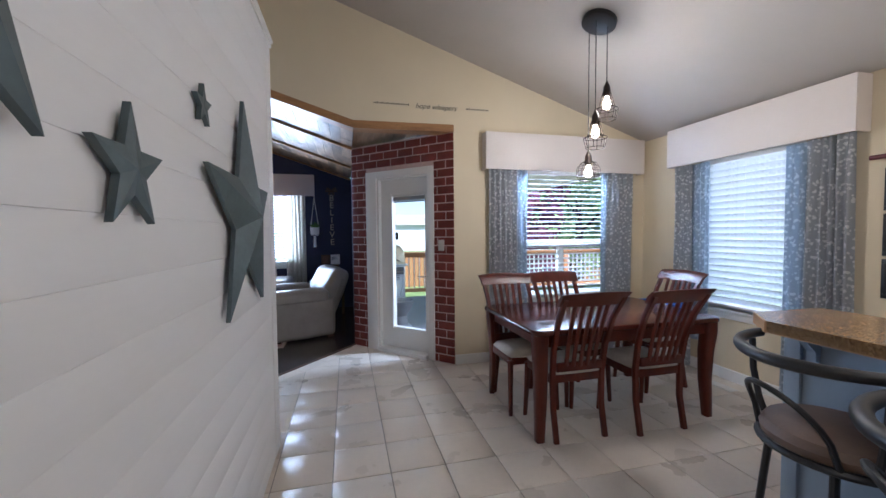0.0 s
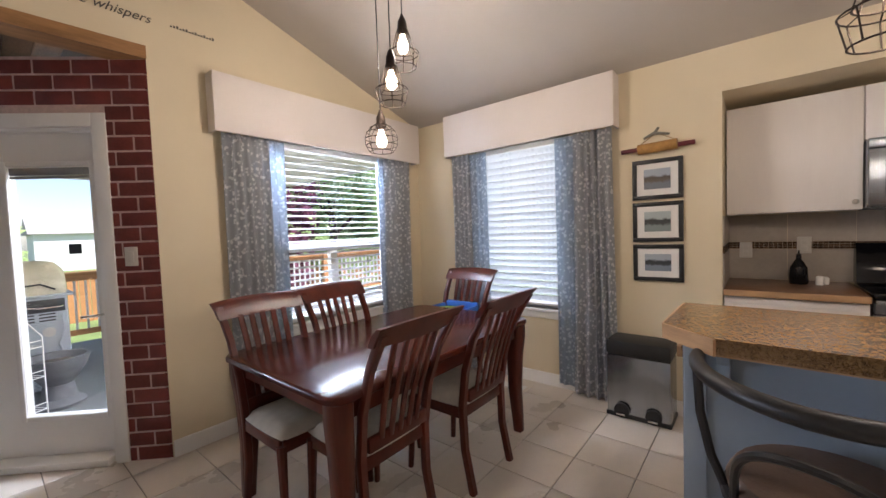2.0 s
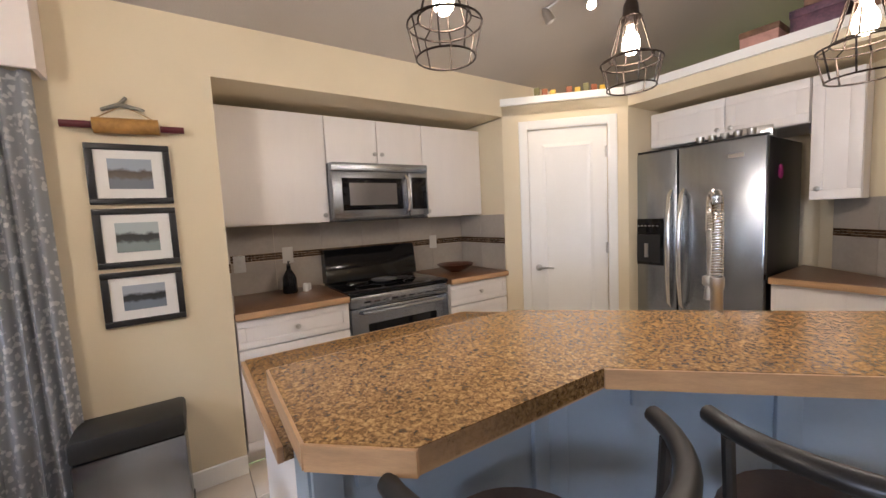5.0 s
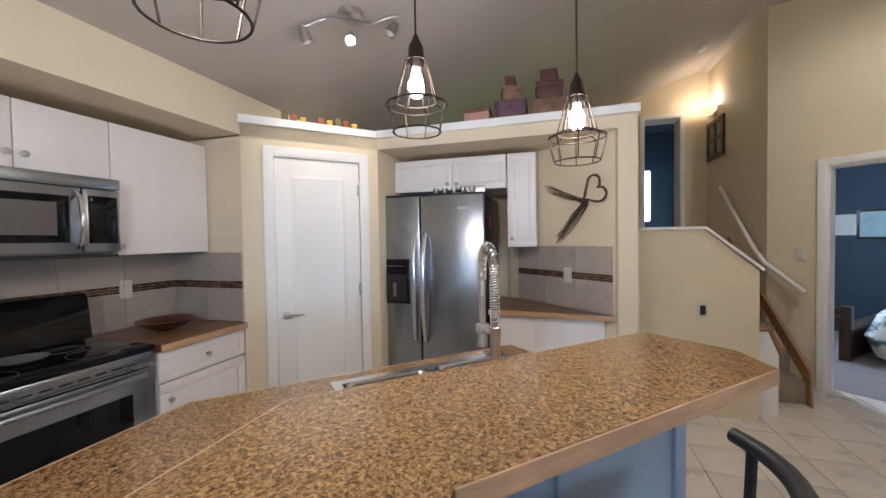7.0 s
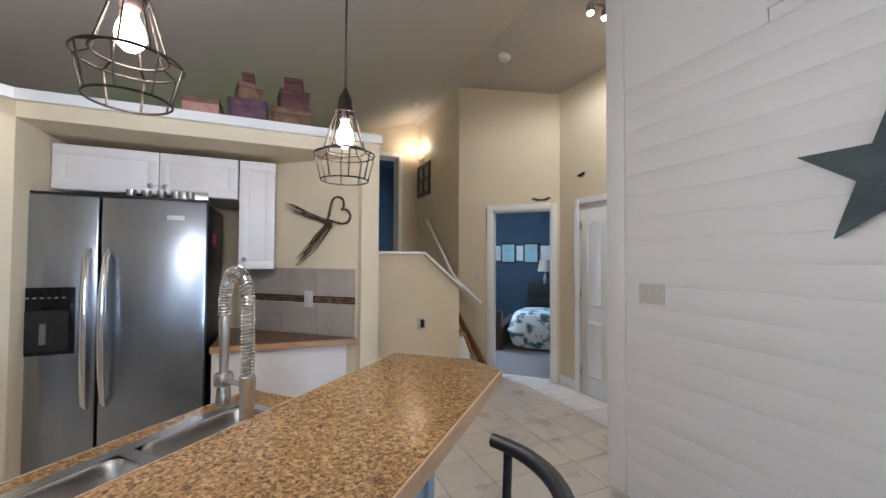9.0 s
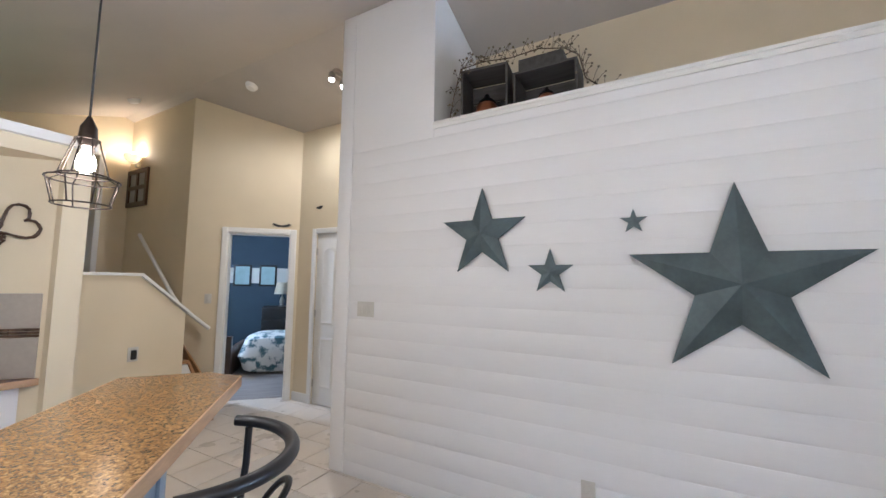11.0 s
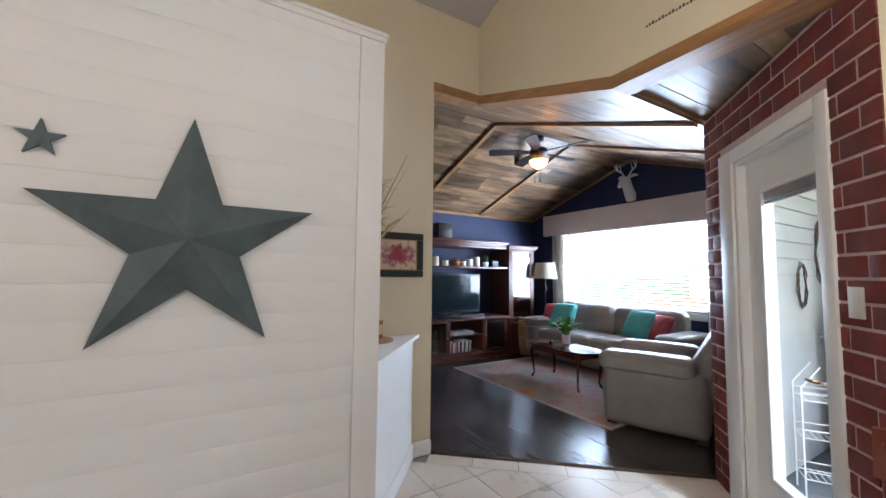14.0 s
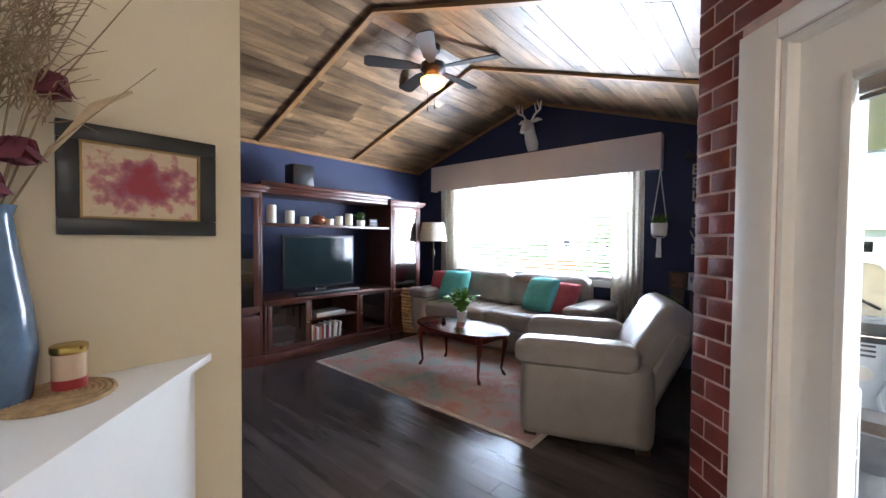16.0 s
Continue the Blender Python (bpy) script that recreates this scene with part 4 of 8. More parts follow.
def pendant(x, y, zb, ztop, parent=None, round_=False, s=1.0, power=3.3):
    """zb: height of the bulb's middle."""
    root = parent or thing("pendant_lamp", "black wire cage pendant lamp with lit bulb", "pendant lamp", "pendant lamps over the bar")
    o = Vector((x, y, 0))
    zs = zb + 0.085
    bm = bmn()
    tube(bm, [(x, y, zs + 0.06), (x, y, ztop)], 0.0035, 6)
    part("cord", bm, BLACK, root)
    bm = bmn()
    lathe(bm, [(0.006, 0.075), (0.012, 0.06), (0.024, 0.035), (0.027, 0.0), (0.030, -0.012), (0.024, -0.03), (0.018, -0.035), (0.0, -0.035)], 16, (x, y, zs))
    part("socket", bm, BRONZE, root)
    bm = bmn()
    (cage_round if round_ else cage_cone)(bm, s)
    bmesh.ops.transform(bm, matrix=pose(x, y, zs - 0.01), verts=bm.verts[:])
    part("cage", bm, BRONZE, root, "dark wire cage")
    bm = bmn()
    lathe(bm, [(0.0, -0.046), (0.014, -0.043), (0.025, -0.030), (0.029, -0.012), (0.025, 0.010), (0.015, 0.032), (0.012, 0.05), (0.0, 0.051)], 16, (x, y, zb))
    g = part("bulb", bm, BULB, root, "glowing warm bulb")
    g.visible_shadow = False
    bulb("pendant_light", (x, y, zb), power)
    return root


for x, y, zb in ((1.80, 0.79, 1.885), (2.31, 1.075, 1.965), (2.41, 1.79, 1.97)):
    r = pendant(x, y, zb, cz(x), s=1.13)
    bm = bmn()
    lathe(bm, [(0.05, -0.03), (0.06, -0.01), (0.06, 0.02)], 20, (x, y, cz(x) - 0.012))
    part("canopy", bm, BRONZE, r)
r = thing("cluster_pendant", "dark cluster of three caged pendant bulbs", "pendant lamp")
CX, CY = 2.32, 3.57
for x, y, zb, k in ((2.36, 3.53, 2.36, False), (2.265, 3.53, 2.145, False), (2.305, 3.67, 1.875, True)):
    pendant(x, y, zb, cz(x) - 0.02, r, k, 0.95, 3.3)
bm = bmn()
lathe(bm, [(0.0, -0.035), (0.10, -0.035), (0.125, -0.02), (0.125, 0.035), (0, 0.035)], 28)
o = part("canopy", bm, BLACK, r)
o.matrix_basis = pose(CX, CY, cz(CX) - 0.015, 0, math.degrees(math.atan(PITCH)), 0)


# ---- pictures by the east window ----
def photo_mat(name, low, mid, sky_):
    m = mat(name, mid, 0.5, var=0.3, scale=10)
    n, k = m.node_tree.nodes, m.node_tree.links
    tc, sp, r, ad, nz = n.new("ShaderNodeTexCoord"), n.new("ShaderNodeSeparateXYZ"), n.new("ShaderNodeValToRGB"), n.new("ShaderNodeMath"), n.new("ShaderNodeTexNoise")
    nz.inputs["Scale"].default_value = 30
    ad.operation = "MULTIPLY_ADD"
    ad.inputs[1].default_value = 0.28
    k.new(tc.outputs["Generated"], sp.inputs[0])
    k.new(tc.outputs["Object"], nz.inputs["Vector"])
    k.new(nz.outputs["Fac"], ad.inputs[0])
    k.new(sp.outputs["Z"], ad.inputs[2])
    k.new(ad.outputs[0], r.inputs["Fac"])
    e = r.color_ramp.elements
    e[0].color, e[1].color = (*low, 1), (*sky_, 1)
    e[0].position, e[1].position = 0.45, 0.82
    q = e.new(0.56)
    q.color = (*mid, 1)
    q = e.new(0.70)
    q.color = (*[c * 0.7 for c in mid], 1)
    k.new(r.outputs["Color"], n["Principled BSDF"].inputs["Base Color"])
    return m


PICS = [photo_mat("shore_photo", (0.16, 0.18, 0.21), (0.12, 0.10, 0.08), (0.33, 0.38, 0.45)), photo_mat("island_photo", (0.22, 0.27, 0.27), (0.05, 0.055, 0.055), (0.40, 0.46, 0.47)), photo_mat("lake_photo", (0.18, 0.22, 0.27), (0.035, 0.04, 0.045), (0.36, 0.40, 0.45))]
for i, (z0, z1) in enumerate(((1.525, 1.805), (1.225, 1.505), (0.945, 1.205))):
    f = thing("picture_frame", "black framed lake photograph with white mat", "picture frame", "stack of framed photographs", at=pose(EX, 2.757, z0, 0, 0, -90))
    w, h = 0.315, z1 - z0
    bm = bmn()
    for q in ((0, w, 0, 0.028), (0, w, h - 0.028, h), (0, 0.028, 0.028, h - 0.028), (w - 0.028, w, 0.028, h - 0.028)):
        box(bm, q[0], q[1], -0.024, -0.002, q[2], q[3], 0.003)
    part("frame", bm, BLACK, f)
    slab("mat", 0.028, w - 0.028, -0.012, -0.004, 0.028, h - 0.028, PHOTO, f)
    slab("photograph", 0.075, w - 0.075, -0.015, -0.0125, 0.072, h - 0.068, PICS[i], f)
# rolling pin ornament
rp = thing("rolling_pin", "wooden rolling pin with maroon handles hung by a twig", "wall ornament")
ROLL = mat("yellowed_wood", (0.36, 0.19, 0.05), 0.5, var=0.4, scale=14)
MAROON = mat("maroon_paint", (0.10, 0.012, 0.02), 0.4, var=0.1)
bm = bmn()
tube(bm, [(EX - 0.045, 2.71, 1.878), (EX - 0.045, 2.47, 1.886)], 0.036, 16)
part("barrel", bm, ROLL, rp)
for y0, y1 in ((2.82, 2.715), (2.465, 2.37)):
    bm = bmn()
    tube(bm, [(EX - 0.045, y0, 1.878), (EX - 0.045, y1, 1.88)], 0.016, 10)
    part("handle", bm, MAROON, rp)
bm = bmn()
tube(bm, [(EX - 0.03, 2.70, 1.914), (EX - 0.012, 2.60, 1.985), (EX - 0.03, 2.49, 1.922)], 0.003, 6)
part("string", bm, WICKER, rp)
bm = bmn()
tube(bm, [(EX - 0.02, 2.68, 1.955), (EX - 0.02, 2.61, 1.985), (EX - 0.02, 2.52, 1.965)], [0.008, 0.012, 0.007], 8)
tube(bm, [(EX - 0.02, 2.61, 1.985), (EX - 0.02, 2.585, 2.02)], [0.01, 0.007], 8)
part("twig", bm, mat("grey_twig", (0.22, 0.21, 0.17), 0.8, var=0.3), rp)

# step bin
bn = thing("step_bin", "stainless step bin with black lid and two pedals", "waste bin", at=pose(3.785, 2.69, 0, 0, 0, -90))
bm = bmn()
box(bm, -0.20, 0.20, -0.13, 0.11, 0.02, 0.44, 0.012)
part("body", bm, STEEL, bn)
bm = bmn()
box(bm, -0.205, 0.205, -0.135, 0.112, 0.44, 0.545, 0.022)
part("lid", bm, mat("black_plastic", (0.018, 0.018, 0.018), 0.5, var=0.2), bn)
slab("foot", -0.205, 0.205, -0.135, 0.112, 0.0, 0.03, BLACK, bn, r=0.006)
for s in (-1, 1):
    bm = bmn()
    v = lathe(bm, [(0.0, 0.0), (0.05, 0.0), (0.05, 0.02), (0.0, 0.02)], 20)
    bmesh.ops.transform(bm, matrix=pose(s * 0.10, -0.128, 0.055, 90), verts=v)
    part("pedal_well", bm, BLACK, bn)
    bm = bmn()
    box(bm, s * 0.10 - 0.03, s * 0.10 + 0.03, -0.175, -0.14, 0.03, 0.045, 0.005)
    part("pedal", bm, CHROME, bn)
# floor register
fr = thing("floor_vent", "white slotted floor register", "vent", at=pose(3.70, 3.72, 0.001))
bm = bmn()
box(bm, -0.05, 0.05, -0.15, 0.15, 0, 0.006, 0.002)
part("frame", bm, WHITE, fr)
for i in range(12):
    slab("slat", -0.04, 0.04, -0.135 + i * 0.023, -0.125 + i * 0.023, 0.006, 0.009, WHITE, fr)


PLATE = mat("ivory_plastic", (0.60, 0.58, 0.53), 0.35, var=0.02)


def plate(name, m, kind="switch", gang=1, label="white wall switch plate"):
    root = thing(name, label, kind, at=m)
    w = 0.075 + 0.045 * (gang - 1)
    bm = bmn()
    box(bm, -w / 2, w / 2, -0.006, 0, -0.058, 0.058, 0.003)
    part("plate", bm, PLATE, root)
    for g in range(gang):
        x = (g - (gang - 1) / 2) * 0.045
        if kind == "switch":
            slab("rocker", x - 0.016, x + 0.016, -0.010, -0.0062, -0.032, 0.032, PLATE, root, r=0.002)
        else:
            for z in (-0.022, 0.022):
                slab("socket", x - 0.017, x + 0.017, -0.009, -0.0062, z - 0.016, z + 0.016, PLATE, root, r=0.003)
    return root


plate("switch_plate", pose(0.001, 0.54, 1.262, 0, 0, 90), "switch", 3, "white triple switch plate on shiplap")
plate("outlet", pose(0.001, 2.155, 0.335, 0, 0, 90), "outlet", 1, "white wall outlet on shiplap")
plate("outlet", pose(0.001, 2.535, 0.335, 0, 0, 90), "outlet", 1, "white wall outlet on shiplap")
plate("switch_plate", FL @ pose(0.155, 0.007, 1.27, 0, 0, 180), "switch", 1, "white switch plate on brick")


# ---- tin stars ----
def star(y, z, R, tilt, label):
    bm = bmn()
    c = bm.verts.new((R * 0.16, 0, 0))
    ring = []
    for i in range(10):
        a = radians(90 + tilt + i * 36)
        r = R if i % 2 == 0 else R * 0.385
        ring.append((bm.verts.new((0.014, r * math.cos(a), r * math.sin(a))), bm.verts.new((-0.002, r * math.cos(a), r * math.sin(a)))))
    for i in range(10):
        j = (i + 1) % 10
        bm.faces.new((ring[i][0], ring[j][0], c))
        bm.faces.new((ring[i][0], ring[i][1], ring[j][1], ring[j][0]))
    b = bm.verts.new((0.01, 0, 0))
    for i in range(10):
        bm.faces.new((ring[(i + 1) % 10][1], ring[i][1], b))
    one("tin_star", bm, STARMET, label, "wall star", "tin stars", at=pose(0.004 + 0.016 * min(1, R / 0.3), y, z), smooth=0)


star(1.530, 1.795, 0.305, 0, "grey painted tin barn star on shiplap")
star(1.968, 1.543, 0.140, 0, "small grey painted tin star on shiplap")
star(2.422, 1.820, 0.070, 0, "tiny grey painted tin star on shiplap")
star(2.870, 1.482, 0.500, 0, "large grey painted tin barn star on shiplap")

# ---- kitchen ----
def offset_poly(pts, z0, z1, material, name, parent, label=""):
    bm = bmn()
    prism(bm, pts, "z", z0, z1)
    return part(name, bm, material, parent, label, smooth=0)


# breakfast bar: blue pony wall with panels, brackets
BARP = [(2.53, 2.27), (2.16, 2.28), (2.035, 2.145), (2.03, 1.675), (1.24, 0.885), (1.275, 0.70), (1.53, 0.486), (2.53, 1.46)]
bar = thing("breakfast_bar", "blue grey panelled breakfast bar wall with brackets", "counter")
offset_poly([(2.30, 2.25), (2.42, 2.25), (2.42, 1.513), (1.529, 0.621), (1.443, 0.706), (2.30, 1.563)], 0, 1.005, BLUE, "panel_wall", bar)
for y in (2.215, 1.60):
    slab("batten", 2.282, 2.299, y - 0.03, y + 0.03, 0.0, 1.0, BLUE, bar, r=0.003)
slab("batten", 2.286, 2.299, 1.64, 2.18, 0.0, 0.12, BLUE, bar, r=0.003)
mdiag, ldiag = along((2.30, 1.563), (1.443, 0.706))
for s in (0.03, 0.62, 1.18):
    bm = bmn()
    box(bm, s - 0.03, s + 0.03, -0.017, -0.001, 0, 1.0, 0.003)
    part("batten", bm, BLUE, bar).matrix_basis = mdiag
bm = bmn()
box(bm, 0.07, 0.58, -0.013, -0.001, 0, 0.12, 0.003)
part("batten", bm, BLUE, bar).matrix_basis = mdiag
for m in (pose(2.30, 2.14, 0, 0, 0, -90), pose(2.30, 1.75, 0, 0, 0, -90), mdiag @ pose(0.25, 0, 0, 0, 0, 0), mdiag @ pose(0.9, 0, 0, 0, 0, 0)):
    bm = bmn()
    prism(bm, [(-0.001, 1.003), (-0.17, 1.003), (-0.17, 0.985), (-0.09, 0.965), (-0.03, 0.91), (-0.022, 0.84), (-0.001, 0.84)], "x", -0.016, 0.016)
    part("bracket", bm, BLUE, bar).matrix_basis = m
# bar top with an oak edge
top = thing("bar_countertop", "mottled brown laminate bar top with oak edge", "countertop")
offset_poly(BARP, 1.008, 1.05, LAMINATE, "slab", top)
n = len(BARP)
cen = Vector((2.0, 1.4))
for i in range(n):
    a, b = Vector(BARP[i]), Vector(BARP[(i + 1) % n])
    m, L = along(a, b)
    bm = bmn()
    w = 0.006
    prism(bm, [(-0.002, 0), (L + 0.002, 0), (L, w), (0, w)], "z", 1.004, 1.0485)
    o = part("edge_band", bm, OAKEDGE, top, "oak edge band")
    o.matrix_basis = m
    # the outline runs so that the outside lies to its left or right
    if (Vector((-(b - a).y, (b - a).x))).dot((a + b) / 2 - cen) < 0:
        o.matrix_basis = m @ Matrix.Diagonal((1, -1, 1, 1))

# lower counter, base cabinets and sink
SC = Vector((2.2575, 0.8975))
U, V = Vector((0.7071, 0.7071)), Vector((0.7071, -0.7071))


def sp(u, v):
    p = SC + U * u + V * v
    return (p.x, p.y)


low = thing("sink_countertop", "brown mottled laminate counter with oak edge", "countertop")
bm = bmn()
for q in ([sp(-0.39, -0.318), sp(0.39, -0.318), sp(0.39, -0.22), sp(-0.39, -0.22)], [sp(-0.39, 0.22), sp(0.39, 0.22), sp(0.39, 0.304), sp(-0.39, 0.304)], [sp(-0.52, -0.318), sp(-0.39, -0.318), sp(-0.39, 0.304), sp(-0.52, 0.304)], [sp(0.39, -0.318), sp(0.39, 0.304), (3.075, 1.285), (3.075, 2.27), (2.424, 2.27), (2.424, 1.518)]):
    prism(bm, q, "z", 0.872, 0.91)
part("slab", bm, LAMINATE, low, smooth=0)
for a, b in (((3.075, 2.27), (2.424, 2.27)), ((3.075, 1.285), (3.075, 2.27)), (sp(-0.52, 0.304), (3.075, 1.285)), (sp(-0.52, -0.318), sp(-0.52, 0.304))):
    m, L = along(a, b)
    bm = bmn()
    box(bm, 0, L, -0.014, 0.0, 0.870, 0.9085, 0.002)
    part("edge_band", bm, OAKEDGE, low).matrix_basis = m
cab = thing("peninsula_cabinet", "white base cabinet run under the sink counter", "cabinet")
offset_poly([sp(-0.49, -0.318), sp(-0.49, 0.27), (3.04, 1.30), (3.04, 2.235), (2.424, 2.235), (2.424, 1.518)], 0.09, 0.70, CABWHITE, "body", cab)
offset_poly([sp(0.42, -0.318), sp(0.42, 0.27), (3.04, 1.30), (3.04, 2.235), (2.424, 2.235), (2.424, 1.518)], 0.70, 0.871, CABWHITE, "body_top", cab)
offset_poly([sp(-0.49, 0.24), sp(-0.49, 0.27), sp(0.42, 0.27), sp(0.42, 0.24)], 0.70, 0.871, CABWHITE, "apron", cab)
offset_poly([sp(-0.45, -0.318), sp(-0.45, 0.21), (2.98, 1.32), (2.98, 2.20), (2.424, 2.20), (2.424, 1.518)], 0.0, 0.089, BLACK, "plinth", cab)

sink = thing("kitchen_sink", "double bowl stainless steel sink set in the counter", "sink")
bm = bmn()
for u0, u1, v0, v1 in ((-0.40, 0.40, -0.23, -0.19), (-0.40, 0.40, 0.19, 0.23), (-0.40, -0.365, -0.19, 0.19), (0.365, 0.40, -0.19, 0.19), (-0.02, 0.02, -0.19, 0.19)):
    prism(bm, [sp(u0, v0), sp(u1, v0), sp(u1, v1), sp(u0, v1)], "z", 0.911, 0.916)
part("rim", bm, SINKSTEEL, sink)
for u0, u1 in ((-0.365, -0.02), (0.02, 0.365)):
    bm = bmn()
    rings = []
    for k, z in ((0, 0.914), (0.006, 0.90), (0.016, 0.76), (0.05, 0.735), (0.12, 0.73)):
        pts = []
        for cx, cy, a0 in ((u1 - k - 0.05, 0.19 - k - 0.05, 0), (u0 + k + 0.05, 0.19 - k - 0.05, 90), (u0 + k + 0.05, -0.19 + k + 0.05, 180), (u1 - k - 0.05, -0.19 + k + 0.05, 270)):
            for i in range(5):
                a = radians(a0 + i * 22.5)
                pts.append(sp(cx + 0.05 * math.cos(a), cy + 0.05 * math.sin(a)))
        rings.append([bm.verts.new((*p, z)) for p in pts])
    for a, b in zip(rings, rings[1:]):
        for i in range(20):
            bm.faces.new((a[i], a[(i + 1) % 20], b[(i + 1) % 20], b[i]))
    bm.faces.new(rings[-1])
    part("bowl", bm, SINKSTEEL, sink)
# spring faucet
FD = Vector((0.46, -0.888))
FX, FY = (2.07265514, 0.99519697)
fa = thing("spring_faucet", "brushed nickel spring coil kitchen faucet", "faucet", at=pose(FX, FY, 0.916, 0, 0, 0))
bm = bmn()
lathe(bm, [(0.030, 0), (0.030, 0.008), (0.019, 0.014), (0.017, 0.20), (0.020, 0.205), (0.020, 0.24), (0.014, 0.245)], 18)
part("body", bm, NICKEL, fa)
arch = [(0, 0, 0.24), (0, 0, 0.42)] + [(FD.x * 0.075 * (1 - math.cos(a)), FD.y * 0.075 * (1 - math.cos(a)), 0.42 + 0.09 * math.sin(a)) for a in [i * math.pi / 10 for i in range(1, 11)]] + [(FD.x * 0.15, FD.y * 0.15, 0.385)]
bm = bmn()
tube(bm, arch, 0.009, 8)
part("hose", bm, NICKEL, fa)
bm = bmn()
coil = []
tot = 54
run = [0.0]
for p, q in zip(arch, arch[1:]):
    run.append(run[-1] + (Vector(q) - Vector(p)).length)
for i in range(tot * 10 + 1):
    f = i / (tot * 10) * run[-1]
    k = max(j for j in range(len(arch) - 1) if run[j] <= f)
    a, b = Vector(arch[k]), Vector(arch[k + 1])
    p = a.lerp(b, (f - run[k]) / (run[k + 1] - run[k]))
    d = (b - a).normalized()
    s1 = Vector((-FD.y, FD.x, 0))
    s2 = d.cross(s1)
    ang = i / 10 * 2 * math.pi
    coil.append(p + (s1 * math.cos(ang) + s2 * math.sin(ang)) * 0.016)
tube(bm, coil, 0.0028, 5)
part("spring", bm, CHROME, fa, "bright spring coil")
bm = bmn()
lathe(bm, [(0.010, 0.0), (0.015, -0.015), (0.013, -0.07), (0.011, -0.19), (0.018, -0.21), (0.021, -0.25), (0.0, -0.25)], 16, (FD.x * 0.15, FD.y * 0.15, 0.385))
part("spray_head", bm, NICKEL, fa)
bm = bmn()
tube(bm, [(0, 0, 0.215), (FD.x * 0.15, FD.y * 0.15, 0.20)], 0.007, 8)
lathe(bm, [(0.022, 0.0), (0.026, 0.005), (0.026, 0.03), (0.022, 0.035)], 16, (FD.x * 0.15, FD.y * 0.15, 0.185))
part("holder_arm", bm, NICKEL, fa)
bm = bmn()
tube(bm, [(0.02, 0.02, 0.08), (0.05, 0.05, 0.10), (0.085, 0.085, 0.12)], [0.008, 0.006, 0.005], 8)
part("lever", bm, NICKEL, fa)


# cabinet doors and drawers
def knob(parent, x, y, z):
    bm = bmn()
    v = lathe(bm, [(0.006, 0.0), (0.006, 0.012), (0.015, 0.018), (0.016, 0.026), (0.0, 0.031)], 14)
    bmesh.ops.transform(bm, matrix=pose(x, y, z, 90), verts=v)
    part("knob", bm, NICKEL, parent, "nickel knob")


def front(parent, name, x0, x1, z0, z1, y=-0.02, frame_=True, kn=None):
    """A door or drawer front on the -y side of its cabinet."""
    g = 0.002
    bm = bmn()
    box(bm, x0 + g, x1 - g, y, y + 0.019, z0 + g, z1 - g, 0.003)
    if frame_:
        f = min(0.06, (z1 - z0) * 0.26)
        for q in ((x0 + g, x1 - g, z0 + g, z0 + f), (x0 + g, x1 - g, z1 - f, z1 - g), (x0 + g, x0 + f, z0 + f, z1 - f), (x1 - f, x1 - g, z0 + f, z1 - f)):
            box(bm, q[0], q[1], y - 0.007, y - 0.0005, q[2], q[3], 0.003)
    o = part(name, bm, CABWHITE, parent)
    if kn:
        knob(o, kn[0], y - (0.007 if frame_ else 0), kn[1])
    return o


def cabinet(name, w, d, z0, z1, m, label, group):
    root = thing(name, label, "cabinet", group, at=m)
    slab("body", 0, w, 0.0, d, z0, z1, CABWHITE, root)
    return root


UW, BC = "white wall cabinets", "white base cabinets"
E0 = lambda y, x=4.22: pose(x, y, 0, 0, 0, -90)
c = cabinet("wall_cabinet", 0.655, 0.30, 1.392, 2.12, E0(2.222), "plain white wall cabinet over the counter", UW)
front(c, "door", 0, 0.655, 1.392, 2.12, frame_=False, kn=(0.62, 1.44))
c = cabinet("wall_cabinet", 0.77, 0.30, 1.80, 2.12, E0(1.565), "short white wall cabinet above the microwave", UW)
front(c, "door", 0, 0.385, 1.80, 2.12, frame_=False, kn=(0.355, 1.87))
front(c, "door", 0.385, 0.77, 1.80, 2.12, frame_=False, kn=(0.415, 1.87))
c = cabinet("wall_cabinet", 0.595, 0.30, 1.392, 2.12, E0(0.793), "plain white wall cabinet over the counter", UW)
front(c, "door", 0, 0.595, 1.392, 2.12, frame_=False, kn=(0.03, 1.44))
for y, w, k in ((2.222, 0.645, 0.32), (0.778, 0.582, 0.29)):
    c = cabinet("base_cabinet", w, 0.585, 0.09, 0.872, E0(y, 3.94), "white base cabinet with drawer and nickel knobs", BC)
    front(c, "drawer", 0, w, 0.70, 0.868, kn=(k, 0.785))
    front(c, "door", 0, w, 0.10, 0.695, kn=(w - 0.05 if y > 1 else 0.05, 0.60))
    slab("plinth", 0, w, 0.05, 0.58, 0, 0.089, CABWHITE, c)
for y0, y1 in ((1.577, 2.226), (0.194, 0.778)):
    ct = thing("countertop", "brown laminate counter beside the range", "countertop", "counters beside the range")
    slab("slab", 3.895, 4.525, y0, y1, 0.874, 0.914, WALNUTCTR, ct, r=0.004)
    slab("edge_band", 3.884, 3.8945, y0, y1, 0.874, 0.912, OAKEDGE, ct, r=0.002)

